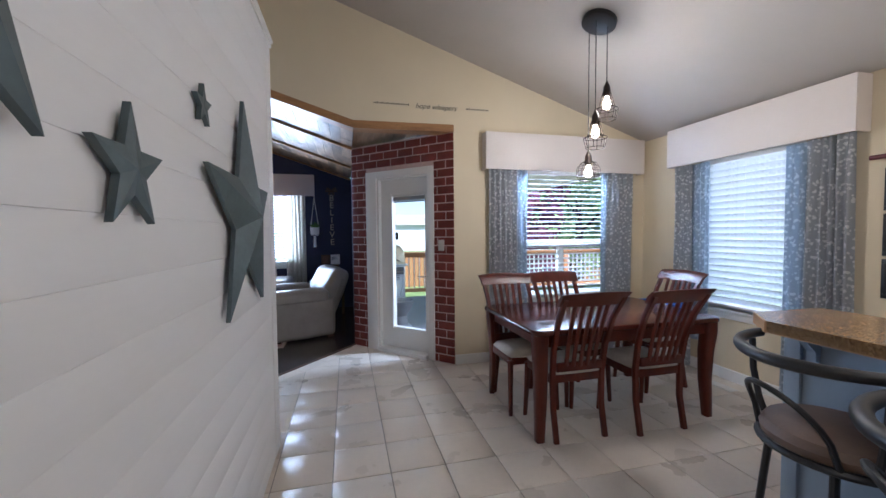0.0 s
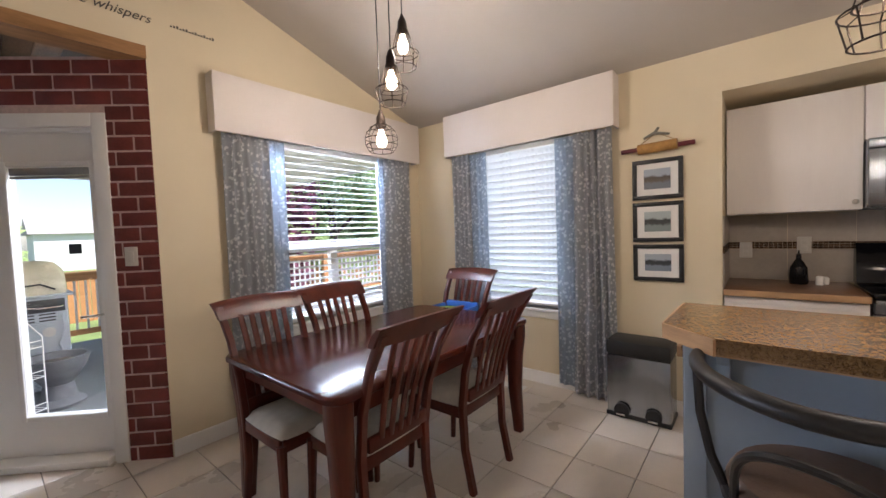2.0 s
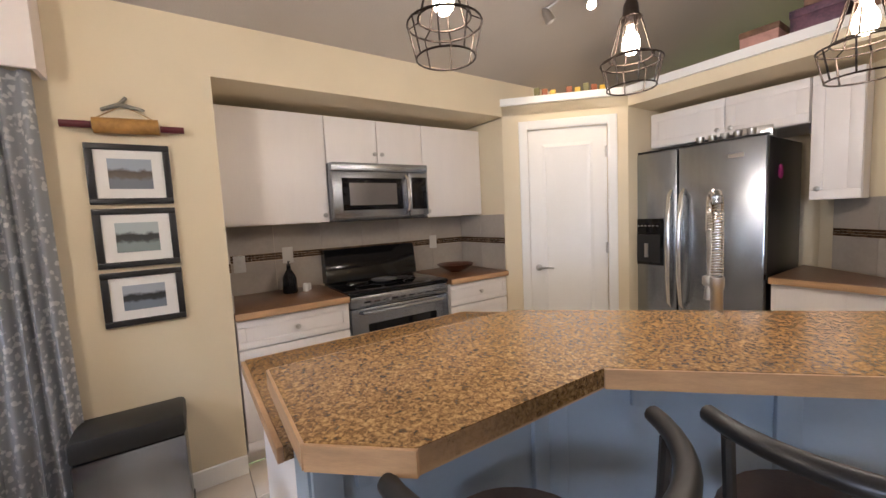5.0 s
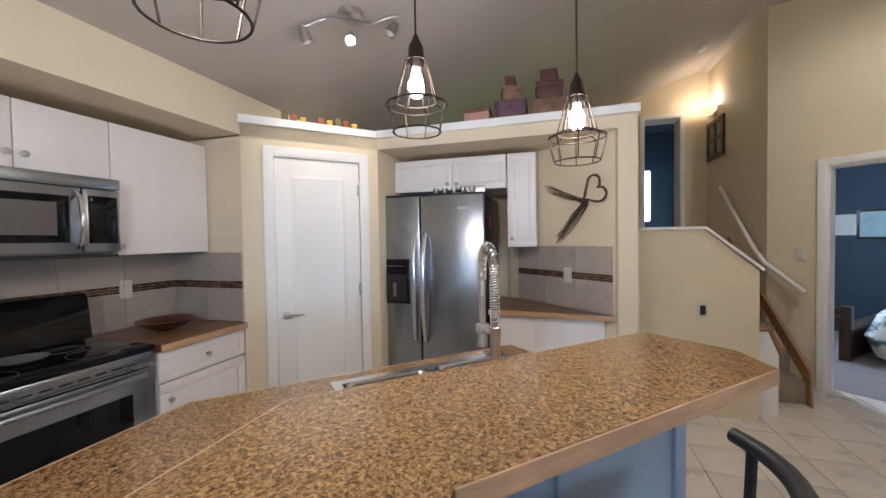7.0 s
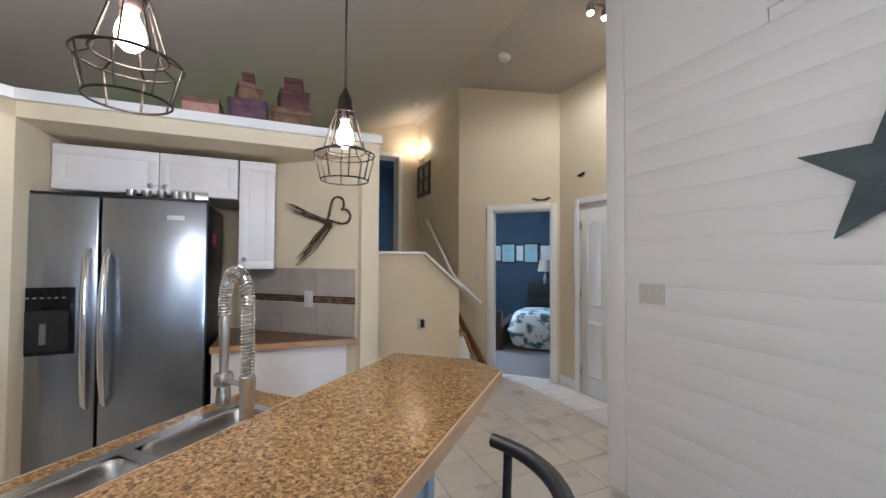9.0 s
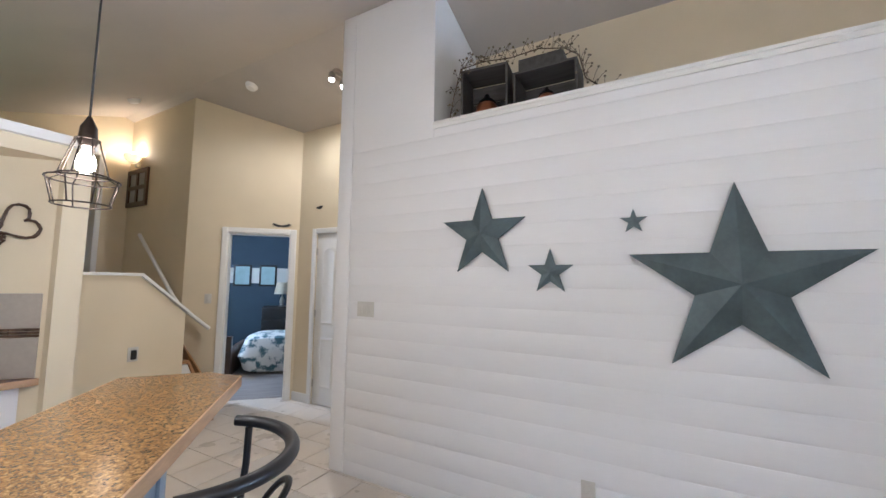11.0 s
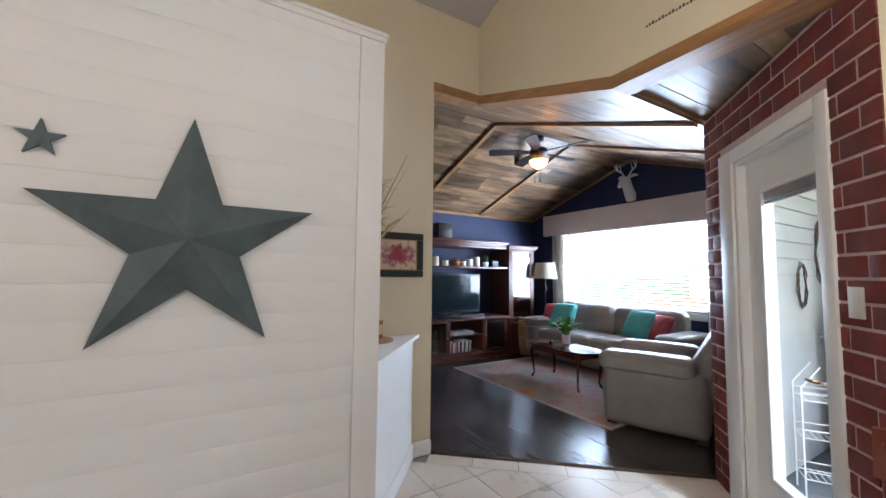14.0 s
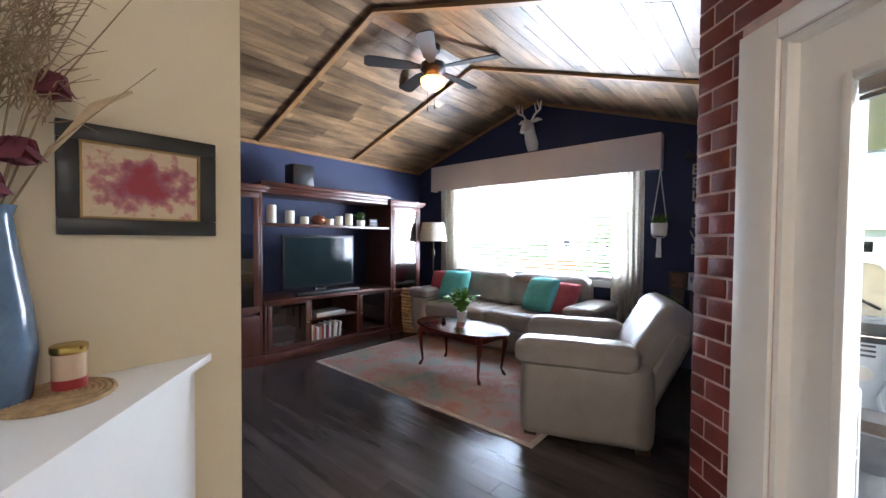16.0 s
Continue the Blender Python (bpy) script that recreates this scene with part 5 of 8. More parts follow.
# over-range microwave
mw = thing("microwave", "stainless steel over-range microwave oven", "microwave", at=E0(1.565, 4.13))
slab("body", 0.003, 0.765, 0.02, 0.38, 1.40, 1.796, STEEL, mw, r=0.004)
slab("door", 0.003, 0.585, -0.012, 0.019, 1.415, 1.735, STEEL, mw, r=0.006)
slab("vent_trim", 0.003, 0.765, -0.012, 0.019, 1.738, 1.796, STEEL, mw, r=0.006)
slab("window_glass", 0.07, 0.535, -0.016, -0.0125, 1.465, 1.69, GLOSSBLACK, mw, "dark oven glass", r=0.001)
slab("viewing_panel", 0.12, 0.485, -0.0185, -0.0165, 1.50, 1.655, mat("tinted_mesh", (0.11, 0.10, 0.095), 0.25), mw)
slab("control_panel", 0.592, 0.762, -0.012, 0.019, 1.415, 1.735, STEEL, mw, r=0.006)
slab("display", 0.615, 0.745, -0.0155, -0.0125, 1.46, 1.70, GLOSSBLACK, mw, "black control display", r=0.001)
slab("underside", 0.02, 0.75, -0.005, 0.37, 1.388, 1.3995, BLACK, mw)
bm = bmn()
tube(bm, [(0.567, -0.01, 1.44), (0.567, -0.045, 1.47), (0.567, -0.058, 1.575), (0.567, -0.045, 1.68), (0.567, -0.01, 1.71)], 0.012, 10)
part("handle", bm, CHROME, mw, "curved chrome handle")

# range
rg = thing("range", "stainless electric range with black glass cooktop", "stove", at=E0(1.568, 3.955))
slab("body", 0.005, 0.775, 0.0, 0.55, 0.03, 0.895, BLACK, rg)
slab("oven_door", 0.005, 0.775, -0.035, -0.001, 0.20, 0.81, STEEL, rg, r=0.008)
slab("door_glass", 0.12, 0.66, -0.039, -0.0355, 0.33, 0.70, GLOSSBLACK, rg, "dark oven window", r=0.001)
slab("drawer", 0.005, 0.775, -0.03, -0.001, 0.03, 0.195, STEEL, rg, r=0.006)
slab("front_trim", 0.005, 0.775, -0.04, -0.001, 0.815, 0.895, STEEL, rg, r=0.012)
for i in range(9):
    slab("vent_slot", 0.10 + i * 0.067, 0.145 + i * 0.067, -0.042, -0.040, 0.845, 0.853, BLACK, rg)
bm = bmn()
tube(bm, [(0.07, -0.03, 0.785), (0.075, -0.075, 0.79), (0.25, -0.09, 0.79), (0.53, -0.09, 0.79), (0.70, -0.075, 0.79), (0.705, -0.03, 0.785)], 0.013, 10)
part("handle", bm, STEEL, rg, "stainless bar handle")
slab("cooktop", 0.002, 0.778, -0.035, 0.51, 0.8955, 0.922, GLOSSBLACK, rg, "black ceramic cooktop", r=0.006)
bm = bmn()
prism(bm, [(0.50, 0.9225), (0.44, 0.93), (0.47, 1.16), (0.49, 1.18), (0.545, 1.18), (0.545, 0.9225)], "x", 0.004, 0.776)
part("backguard", bm, GLOSSBLACK, rg, "black curved backguard")
for x in (0.20, 0.58):
    for y, r in ((0.10, 0.10), (0.33, 0.08)):
        bm = bmn()
        tube(bm, [(x + r * math.cos(a * math.pi / 16), y + r * math.sin(a * math.pi / 16), 0.9222) for a in range(32)], 0.0012, 4, True)
        part("burner_ring", bm, mat("burner_grey", (0.10, 0.10, 0.10), 0.4) if x == 0.2 and r == 0.10 else bpy.data.materials["burner_grey"], rg)
bm = bmn()
lathe(bm, [(0.0, 0.0), (0.05, 0.0), (0.09, 0.012), (0.10, 0.02), (0.06, 0.016), (0.0, 0.012)], 20, (0.38, 0.25, 0.9225))
part("spoon_rest", bm, mat("grey_ceramic", (0.25, 0.25, 0.25), 0.25), rg)

# backsplash tiles
def backsplash(m, L, tw, parent):
    n = max(1, round(L / tw))
    tw = L / n
    for z0, z1 in ((0.916, 1.138), (1.192, 1.388)):
        bm = bmn()
        box(bm, 0.001, tw - 0.002, -0.008, 0, 0, z1 - z0 - 0.002)
        me = finish(bm, "tile", BACKTILE, 0)
        for i in range(n):
            o = new("tile", me)
            o.parent, o.matrix_basis = parent, m @ pose(i * tw, 0, z0)
    bm = bmn()
    k = max(1, int(L / 0.026))
    for i in range(k):
        for j in range(3):
            box(bm, i * L / k + 0.001, (i + 1) * L / k - 0.001, -0.0085 - 0.001 * ((i * 5 + j * 3) % 3), 0, 1.14 + j * 0.0172, 1.14 + (j + 1) * 0.0172 - 0.002)
    o = part("mosaic_band", bm, MOSAIC, parent, "brown glass mosaic band", smooth=0)
    o.matrix_basis = m


sw_ = tagged(thing("backsplash", "taupe tile backsplash with brown mosaic band", "backsplash", kind="structure"), kind="structure")
backsplash(pose(4.529, 2.225, 0, 0, 0, -90), 2.03, 0.34, sw_)
backsplash(pose(4.52, 0.191, 0, 0, 0, 180), 0.60, 0.30, sw_)
backsplash(pose(3.92, 2.229, 0), 0.60, 0.30, sw_)
DW, DWL = along((1.50, -0.55), (2.21, -1.19))
DWF = DW @ pose(DWL, 0.0, 0, 0, 0, 180)
sw2 = tagged(thing("backsplash", "taupe tile corner backsplash with mosaic band", "backsplash", kind="structure"), kind="structure")
backsplash(DWF, DWL - 0.02, 0.31, sw2)
plate("outlet", DWF @ pose(0.556, -0.009, 1.165), "outlet", 1, "white outlet on tile backsplash")
plate("outlet", pose(4.52, 2.12, 1.13, 0, 0, -90), "outlet", 1, "white outlet on tile backsplash")
plate("outlet", pose(4.52, 1.80, 1.165, 0, 0, -90), "outlet", 1, "white outlet on tile backsplash")
plate("outlet", pose(4.52, 0.53, 1.165, 0, 0, -90), "outlet", 1, "white outlet on tile backsplash")
# counter things
bt = thing("soap_bottle", "black glass pump bottle on the counter", "bottle", at=pose(4.33, 1.84, 0.914))
bm = bmn()
lathe(bm, [(0.045, 0), (0.05, 0.01), (0.045, 0.11), (0.025, 0.15), (0.014, 0.165), (0.014, 0.19), (0.0, 0.19)], 18)
part("body", bm, GLOSSBLACK, bt)
bm = bmn()
lathe(bm, [(0.012, 0.19), (0.015, 0.20), (0.006, 0.205), (0.005, 0.225), (0.0, 0.225)], 12)
tube(bm, [(0, 0, 0.22), (-0.03, 0, 0.222)], 0.004, 6)
part("pump", bm, BLACK, bt)
for i, (dx, dy, h) in enumerate(((-0.02, -0.10, 0.05), (0.03, -0.13, 0.04))):
    bm = bmn()
    lathe(bm, [(0.018, 0), (0.02, 0.004), (0.02, h), (0.012, h + 0.008), (0, h + 0.008)], 14)
    one("salt_shaker", bm, WHITE, "small white shaker on the counter", "shaker", "shakers", at=pose(4.33 + dx, 1.84 + dy, 0.914))
bm = bmn()
lathe(bm, [(0.0, 0.004), (0.05, 0.0), (0.055, 0.006), (0.11, 0.03), (0.155, 0.062), (0.16, 0.066), (0.152, 0.067), (0.10, 0.04), (0.04, 0.016), (0.0, 0.014)], 28)
one("wooden_bowl", bm, mat("dark_red_wood", (0.09, 0.028, 0.014), 0.3, var=0.3, scale=6), "shallow dark wooden bowl on the counter", "bowl", at=pose(4.22, 0.50, 0.9145))

# fridge
fg = thing("refrigerator", "stainless side by side refrigerator with black sides", "refrigerator", at=pose(3.325, -0.63, 0, 0, 0, 180))
slab("body", 0.005, 0.905, 0.062, 0.72, 0.02, 1.80, BLACK, fg, "black painted case", r=0.006)
for x0, x1 in ((0.003, 0.384), (0.392, 0.908)):
    bm = bmn()
    box(bm, x0, x1, 0.0, 0.06, 0.06, 1.805, 0.014)
    part("door", bm, STEEL, fg, "brushed stainless door")
slab("kick_plate", 0.01, 0.90, 0.02, 0.06, 0.0, 0.055, BLACK, fg)
slab("top_trim", 0.003, 0.908, 0.005, 0.058, 1.806, 1.818, BLACK, fg, r=0.003)
for x in (0.345, 0.43):
    bm = bmn()
    s = -1 if x < 0.39 else 1
    tube(bm, [(x, -0.0, 0.62), (x, -0.04, 0.66), (x - s * 0.004, -0.062, 0.85), (x - s * 0.006, -0.068, 1.06), (x - s * 0.004, -0.062, 1.27), (x, -0.04, 1.46), (x, -0.0, 1.50)], [0.014, 0.016, 0.018, 0.019, 0.018, 0.016, 0.014], 10)
    part("handle", bm, CHROME, fg, "long curved handle")
slab("dispenser", 0.035, 0.29, -0.006, -0.0005, 0.93, 1.295, GLOSSBLACK, fg, "black water dispenser panel", r=0.002)
slab("dispenser_recess", 0.06, 0.265, -0.009, -0.0065, 0.95, 1.17, mat("dark_recess", (0.01, 0.01, 0.01), 0.5), fg)
slab("dispenser_paddle", 0.15, 0.175, -0.02, -0.0095, 0.99, 1.10, NICKEL, fg)
for i in range(6):
    slab("button", 0.085 + i * 0.03, 0.10 + i * 0.03, -0.008, -0.0062, 1.235, 1.243, NICKEL, fg)
slab("badge", 0.70, 0.79, -0.003, -0.0005, 1.685, 1.712, NICKEL, fg)
# paper box and glove on the fridge
bm = bmn()
box(bm, 0, 0.20, 0, 0.14, 0, 0.07, 0.004)
one("metal_tray", bm, NICKEL, "small silver tray on top of the refrigerator", "tray", at=pose(2.46, -0.95, 1.8185, 0, 0, 8))
for i in range(5):
    bm = bmn()
    lathe(bm, [(0.0, 0.0), (0.020, 0.0), (0.022, 0.004), (0.026, 0.045), (0.023, 0.045), (0.019, 0.008), (0.0, 0.008)], 14)
    one("silver_cup", bm, NICKEL, "small silver cup on top of the refrigerator", "cup", "cups on the refrigerator", at=pose(2.52 + i * 0.075, -0.70, 1.8187))
bm = bmn()
pillow(bm, 0.10, 0.05, 0.02, (0, 0, 0), 6)
one("oven_mitt", bm, mat("magenta_fabric", (0.30, 0.02, 0.13), 0.85, var=0.2), "magenta mitt hanging on the refrigerator side", "oven mitt", at=pose(2.408, -0.86, 1.58, 0, 90, 0))

S0_ = lambda x, y=-0.85: pose(x, y, 0, 0, 0, 180)
c = cabinet("wall_cabinet", 0.965, 0.58, 1.86, 2.13, S0_(3.235), "white cabinet above the refrigerator", UW)
front(c, "door", 0, 0.52, 1.86, 2.13, frame_=True, kn=(0.48, 1.91))
front(c, "door", 0.52, 0.965, 1.86, 2.13, frame_=True, kn=(0.56, 1.91))
c = cabinet("wall_cabinet", 0.225, 0.33, 1.382, 2.13, S0_(2.262), "narrow white wall cabinet beside the refrigerator", UW)
front(c, "door", 0, 0.225, 1.382, 2.13, kn=(0.04, 1.45))
# corner counter
cc = thing("corner_countertop", "brown laminate corner counter beside the refrigerator", "countertop")
offset_poly([(2.385, -0.60), (1.512, -0.548), (2.215, -1.18), (2.385, -1.30)], 0.874, 0.914, WALNUTCTR, "slab", cc)
m, L = along((2.385, -0.60), (1.505, -0.546))
bm = bmn()
box(bm, 0, L, -0.012, -0.0005, 0.874, 0.912, 0.002)
part("edge_band", bm, OAKEDGE, cc).matrix_basis = m
bc = thing("base_cabinet", "white corner base cabinet", "cabinet", BC)
offset_poly([(2.38, -0.63), (1.565, -0.60), (2.21, -1.175), (2.38, -1.28)], 0.0, 0.872, CABWHITE, "body", bc)
m, L = along((2.38, -0.628), (1.57, -0.598))
o = front(bc, "door", 0.02, 0.34, 0.10, 0.86, y=0.001, kn=(0.30, 0.80))
o.matrix_basis = m @ Matrix.Diagonal((1, -1, 1, 1)) @ pose(0, -0.022, 0)


# bar stools
def stool(m):
    root = thing("bar_stool", "black metal bar stool with brown padded seat", "stool", "stools at the bar", at=m)
    bm = bmn()
    lathe(bm, [(0.0, 0.66), (0.17, 0.665), (0.20, 0.685), (0.205, 0.71), (0.19, 0.735), (0.12, 0.745), (0.0, 0.747)], 28)
    part("seat", bm, BROWNPAD, root, "brown padded seat")
    bm = bmn()
    tube(bm, [(0.205 * math.cos(a * math.pi / 16), 0.205 * math.sin(a * math.pi / 16), 0.672) for a in range(32)], 0.013, 8, True)
    part("seat_ring", bm, BLACK, root)
    for i in range(4):
        a = radians(45 + 90 * i)
        bm = bmn()
        tube(bm, [(0.17 * math.cos(a), 0.17 * math.sin(a), 0.665), (0.20 * math.cos(a), 0.20 * math.sin(a), 0.35), (0.245 * math.cos(a), 0.245 * math.sin(a), 0.0)], 0.0125, 8)
        part("leg", bm, BLACK, root)
    bm = bmn()
    tube(bm, [(0.213 * math.cos(a * math.pi / 16), 0.213 * math.sin(a * math.pi / 16), 0.26) for a in range(32)], 0.009, 8, True)
    part("foot_ring", bm, BLACK, root)
    arc = [radians(180 - 78 + i * 156 / 20) for i in range(21)]
    bm = bmn()
    tube(bm, [(0.265 * math.cos(a), 0.265 * math.sin(a), 0.985 + 0.01 * abs(i - 10) / 10) for i, a in enumerate(arc)], [0.017 + 0.004 * math.sin(math.pi * i / 20) for i in range(21)], 12)
    part("backrest", bm, BLACK, root, "curved black back rail")
    for s in (-1, 1):
        a = radians(180 + s * 68)
        bm = bmn()
        tube(bm, [(0.264 * math.cos(a), 0.264 * math.sin(a), 0.975), (0.258 * math.cos(a), 0.258 * math.sin(a), 0.86), (0.235 * math.cos(a), 0.235 * math.sin(a), 0.75), (0.205 * math.cos(a), 0.205 * math.sin(a), 0.675)], 0.0115, 8)
        part("arm_post", bm, BLACK, root)
    bm = bmn()
    pts = []
    for i in range(17):
        a = radians(180 - 48 + i * 96 / 16)
        h = 0.68 + 0.21 * math.sin(math.pi * i / 16) ** 0.6
        r = 0.205 + 0.055 * math.sin(math.pi * i / 16)
        pts.append((r * math.cos(a), r * math.sin(a), h))
    tube(bm, pts, 0.010, 8)
    part("back_hoop", bm, BLACK, root)


stool(pose(2.045, 1.92, 0, 0, 0, -16))
stool(pose(1.71, 1.385, 0, 0, 0, -46))

# boxes on the ledge, letters on the pantry ledge, twig heart
BX = [mat("pink_card", (0.46, 0.25, 0.20), 0.7, var=0.25, scale=12), mat("purple_print", (0.045, 0.04, 0.10), 0.6, var=0.7, scale=14, base2=(0.18, 0.08, 0.11)), mat("brown_print", (0.09, 0.045, 0.028), 0.6, var=0.6, scale=12, base2=(0.24, 0.13, 0.075)), mat("maroon_print", (0.07, 0.022, 0.020), 0.6, var=0.5, scale=14)]


def giftbox(x0, x1, z0, h, k, rot=0):
    w = x1 - x0
    root = thing("storage_box", "printed cardboard storage box with lid on the ledge", "box", "boxes on the ledge", at=pose((x0 + x1) / 2, -0.66, z0, 0, 0, rot))
    slab("body", -w / 2, w / 2, -0.09, 0.09, 0, h * 0.72, BX[k], root, r=0.002)
    slab("lid", -w / 2 - 0.004, w / 2 + 0.004, -0.094, 0.094, h * 0.72, h, BX[(k + 2) % 4] if k == 0 else BX[k], root, r=0.002)


giftbox(2.36, 2.55, 2.311, 0.125, 0)
giftbox(2.09, 2.31, 2.311, 0.15, 1)
giftbox(2.135, 2.27, 2.462, 0.105, 2, 12)
giftbox(2.17, 2.235, 2.568, 0.065, 3)
giftbox(1.82, 2.06, 2.311, 0.135, 2)
giftbox(1.84, 2.02, 2.447, 0.12, 3, 6)
giftbox(1.87, 1.98, 2.568, 0.08, 3, -5)
LET = [mat("olive_paint", (0.14, 0.13, 0.05), 0.6), mat("gold_paint", (0.55, 0.36, 0.03), 0.5), mat("rust_paint", (0.26, 0.08, 0.03), 0.6)]
for i in range(9):
    if i in (3,):
        continue
    bm = bmn()
    box(bm, 0, 0.045, -0.008, 0.008, 0, 0.06 - 0.012 * (i % 3), 0.004)
    one("wooden_letter", bm, LET[(i * 2) % 3], "small painted wooden letter on the ledge", "letter", "letters on the ledge", at=PM @ pose(0.26 + i * 0.062, -0.005, 2.312, 0, 0, (i * 37) % 20 - 10))
hw = thing("twig_heart", "brown twig heart wreath with loose twigs", "wall ornament", at=DWF @ pose(0.80, -0.02, 1.785, 0, 0, 0))
bm = bmn()
for k in range(4):
    rr = random.Random(k)
    pts = []
    for i in range(28):
        t = i / 28 * 2 * math.pi
        pts.append((0.0065 * 16 * math.sin(t) ** 3 + rr.uniform(-0.004, 0.004), rr.uniform(-0.008, 0.008), 0.0065 * (13 * math.cos(t) - 5 * math.cos(2 * t) - 2 * math.cos(3 * t) - math.cos(4 * t)) + rr.uniform(-0.004, 0.004)))
    tube(bm, pts, 0.006, 5, True)
part("heart", bm, DARKWOOD, hw).matrix_basis = pose(0, 0, 0, 0, 60, 0)
bm = bmn()
rr = random.Random(9)
for i in range(26):
    e = (-0.46 + rr.uniform(0, 0.12), rr.uniform(-0.012, 0.0), 0.06 + rr.uniform(-0.05, 0.03)) if i % 2 else (-0.36 + rr.uniform(0, 0.1), rr.uniform(-0.012, 0.0), -0.36 + rr.uniform(-0.03, 0.08))
    s = (-0.06 + rr.uniform(-0.02, 0.02), -0.004, -0.08 + rr.uniform(-0.02, 0.02))
    mid = tuple((a + b) / 2 + rr.uniform(-0.02, 0.02) for a, b in zip(s, e))
    tube(bm, [s, mid, e], [0.004, 0.003, 0.0015], 4)
part("twigs", bm, DARKWOOD, hw)

# track light over the kitchen
tl = thing("track_light", "nickel ceiling track light with three spots", "ceiling light")
bm = bmn()
cx0, cy0 = 3.00, 0.29
zt = cz(cx0) - 0.05
lathe(bm, [(0.0, -0.02), (0.07, -0.015), (0.075, 0.02), (0.0, 0.04)], 20, (cx0, cy0, cz(cx0) - 0.02))
part("canopy", bm, NICKEL, tl)
bm = bmn()
tube(bm, [(cx0 + 0.23 * u, cy0 + 0.20 * u + 0.035 * math.sin(u * 5), cz(cx0 + 0.23 * u) - 0.05) for u in [i / 10 - 1 for i in range(21)]], 0.009, 8)
part("rail", bm, NICKEL, tl)
for x, y, lit, rx, ry in ((3.215, 0.455, False, -24, 14), (3.045, 0.215, True, 30, 18), (2.80, 0.09, False, 18, -26)):
    p = Vector((x, y, cz(x) - 0.055))
    m = Matrix.Translation(p) @ pose(0, 0, 0, rx, ry, 0)
    bm = bmn()
    v = lathe(bm, [(0.010, 0.0), (0.024, -0.02), (0.034, -0.085), (0.030, -0.085), (0.020, -0.03), (0.0, -0.03)], 16)
    bmesh.ops.transform(bm, matrix=m, verts=v)
    part("spot", bm, NICKEL, tl)
    bm = bmn()
    v = lathe(bm, [(0.0, -0.095), (0.020, -0.088), (0.026, -0.078), (0.0, -0.06)], 14)
    bmesh.ops.transform(bm, matrix=m, verts=v)
    part("lamp", bm, SPOTBULB if lit else PHOTO, tl)
s = new("track_spot", bpy.data.lights.new("track_spot", "SPOT"))
s.data.energy, s.data.color, s.data.spot_size, s.data.spot_blend, s.data.shadow_soft_size = 4, (1, 0.78, 0.5), radians(75), 0.6, 0.03
s.matrix_world = look((3.07, 0.19, zt - 0.15), (3.50, -0.2, 2.2))

# ---- hall and stairs ----
bm = bmn()
prism(bm, [(0.39, 0), (1.369, 0), (1.369, 1.50), (0.76, 1.50), (0.39, 1.17)], "y", -1.33, -1.25)
setting("half_wall_stair", bm, YELLOW, "cream half wall beside the stairs", "wall")
bm = bmn()
prism(bm, [(0.37, 1.172), (0.755, 1.502), (1.367, 1.502), (1.367, 1.525), (0.75, 1.525), (0.36, 1.19)], "y", -1.35, -1.23)
setting("half_wall_stair_cap", bm, WHITE, "white cap on the stair half wall", "trim")
stair = tagged(thing("stairs", "short flight of carpeted stairs up to the landing", "stairs", kind="structure"), kind="structure")
CARPET = mat("beige_carpet", (0.30, 0.25, 0.19), 0.95, var=0.15, scale=30, bump=0.5, bscale=200)
for i in range(6):
    slab("step", -0.149, 0.95, -4.0, -1.70 - i * 0.27, i * 0.187, (i + 1) * 0.187, CARPET, stair, r=0.006)
slab("landing", 0.951, 1.369, -4.0, -1.36, 0.0, 1.122, CARPET, stair)
bm = bmn()
prism(bm, [(-1.62, 0.0), (-1.66, 0.30), (-3.3, 1.42), (-3.3, 1.30), (-1.75, 0.22), (-1.72, 0.0)], "x", -0.148, -0.13)
part("skirt_board", bm, TRIMWOOD, stair, "oak skirt board")
hr = thing("handrail", "white wall mounted stair handrail", "handrail")
bm = bmn()
tube(bm, [(-0.09, -3.42, 2.06), (-0.085, -2.50, 1.30), (-0.11, -2.36, 1.17), (-0.33, -2.12, 0.90)], 0.022, 10)
part("rail", bm, WHITE, hr)
for p in ((-0.148, -3.3, 1.93, -0.088), (-0.148, -2.62, 1.37, -0.088)):
    bm = bmn()
    tube(bm, [(p[0], p[1], p[2] - 0.03), (p[3], p[1], p[2] - 0.02), (p[3], p[1], p[2] + 0.02)], 0.008, 8)
    part("bracket", bm, WHITE, hr)
nb = thing("newel_post", "low oak newel with sloping cap", "post", at=pose(0.30, -1.40, 0))
bm = bmn()
prism(bm, [(-0.09, 0), (0.07, 0), (0.07, 0.68), (-0.02, 0.68), (-0.09, 0.50)], "y", -0.03, 0.03)
part("post", bm, WHITE, nb)
bm = bmn()
prism(bm, [(-0.10, 0.50), (-0.02, 0.69), (0.075, 0.69), (0.075, 0.715), (-0.03, 0.715), (-0.125, 0.51)], "y", -0.04, 0.04)
part("cap", bm, TRIMWOOD, nb)
sc = thing("wall_sconce", "small white wall sconce, lit", "wall lamp")
bm = bmn()
lathe(bm, [(0.0, -0.06), (0.05, -0.05), (0.09, 0.0), (0.10, 0.05), (0.085, 0.05), (0.0, -0.02)], 18, (-0.06, -3.72, 3.12))
part("shade", bm, LAMPSHADE, sc)
bm = bmn()
lathe(bm, [(0.0, 0.0), (0.03, 0.01), (0.035, 0.05), (0.0, 0.08)], 12, (-0.06, -3.72, 3.13))
part("bulb", bm, SPOTBULB, sc).visible_shadow = False
bm = bmn()
box(bm, -0.149, -0.10, -3.75, -3.69, 3.02, 3.10, 0.006)
part("backplate", bm, NICKEL, sc)
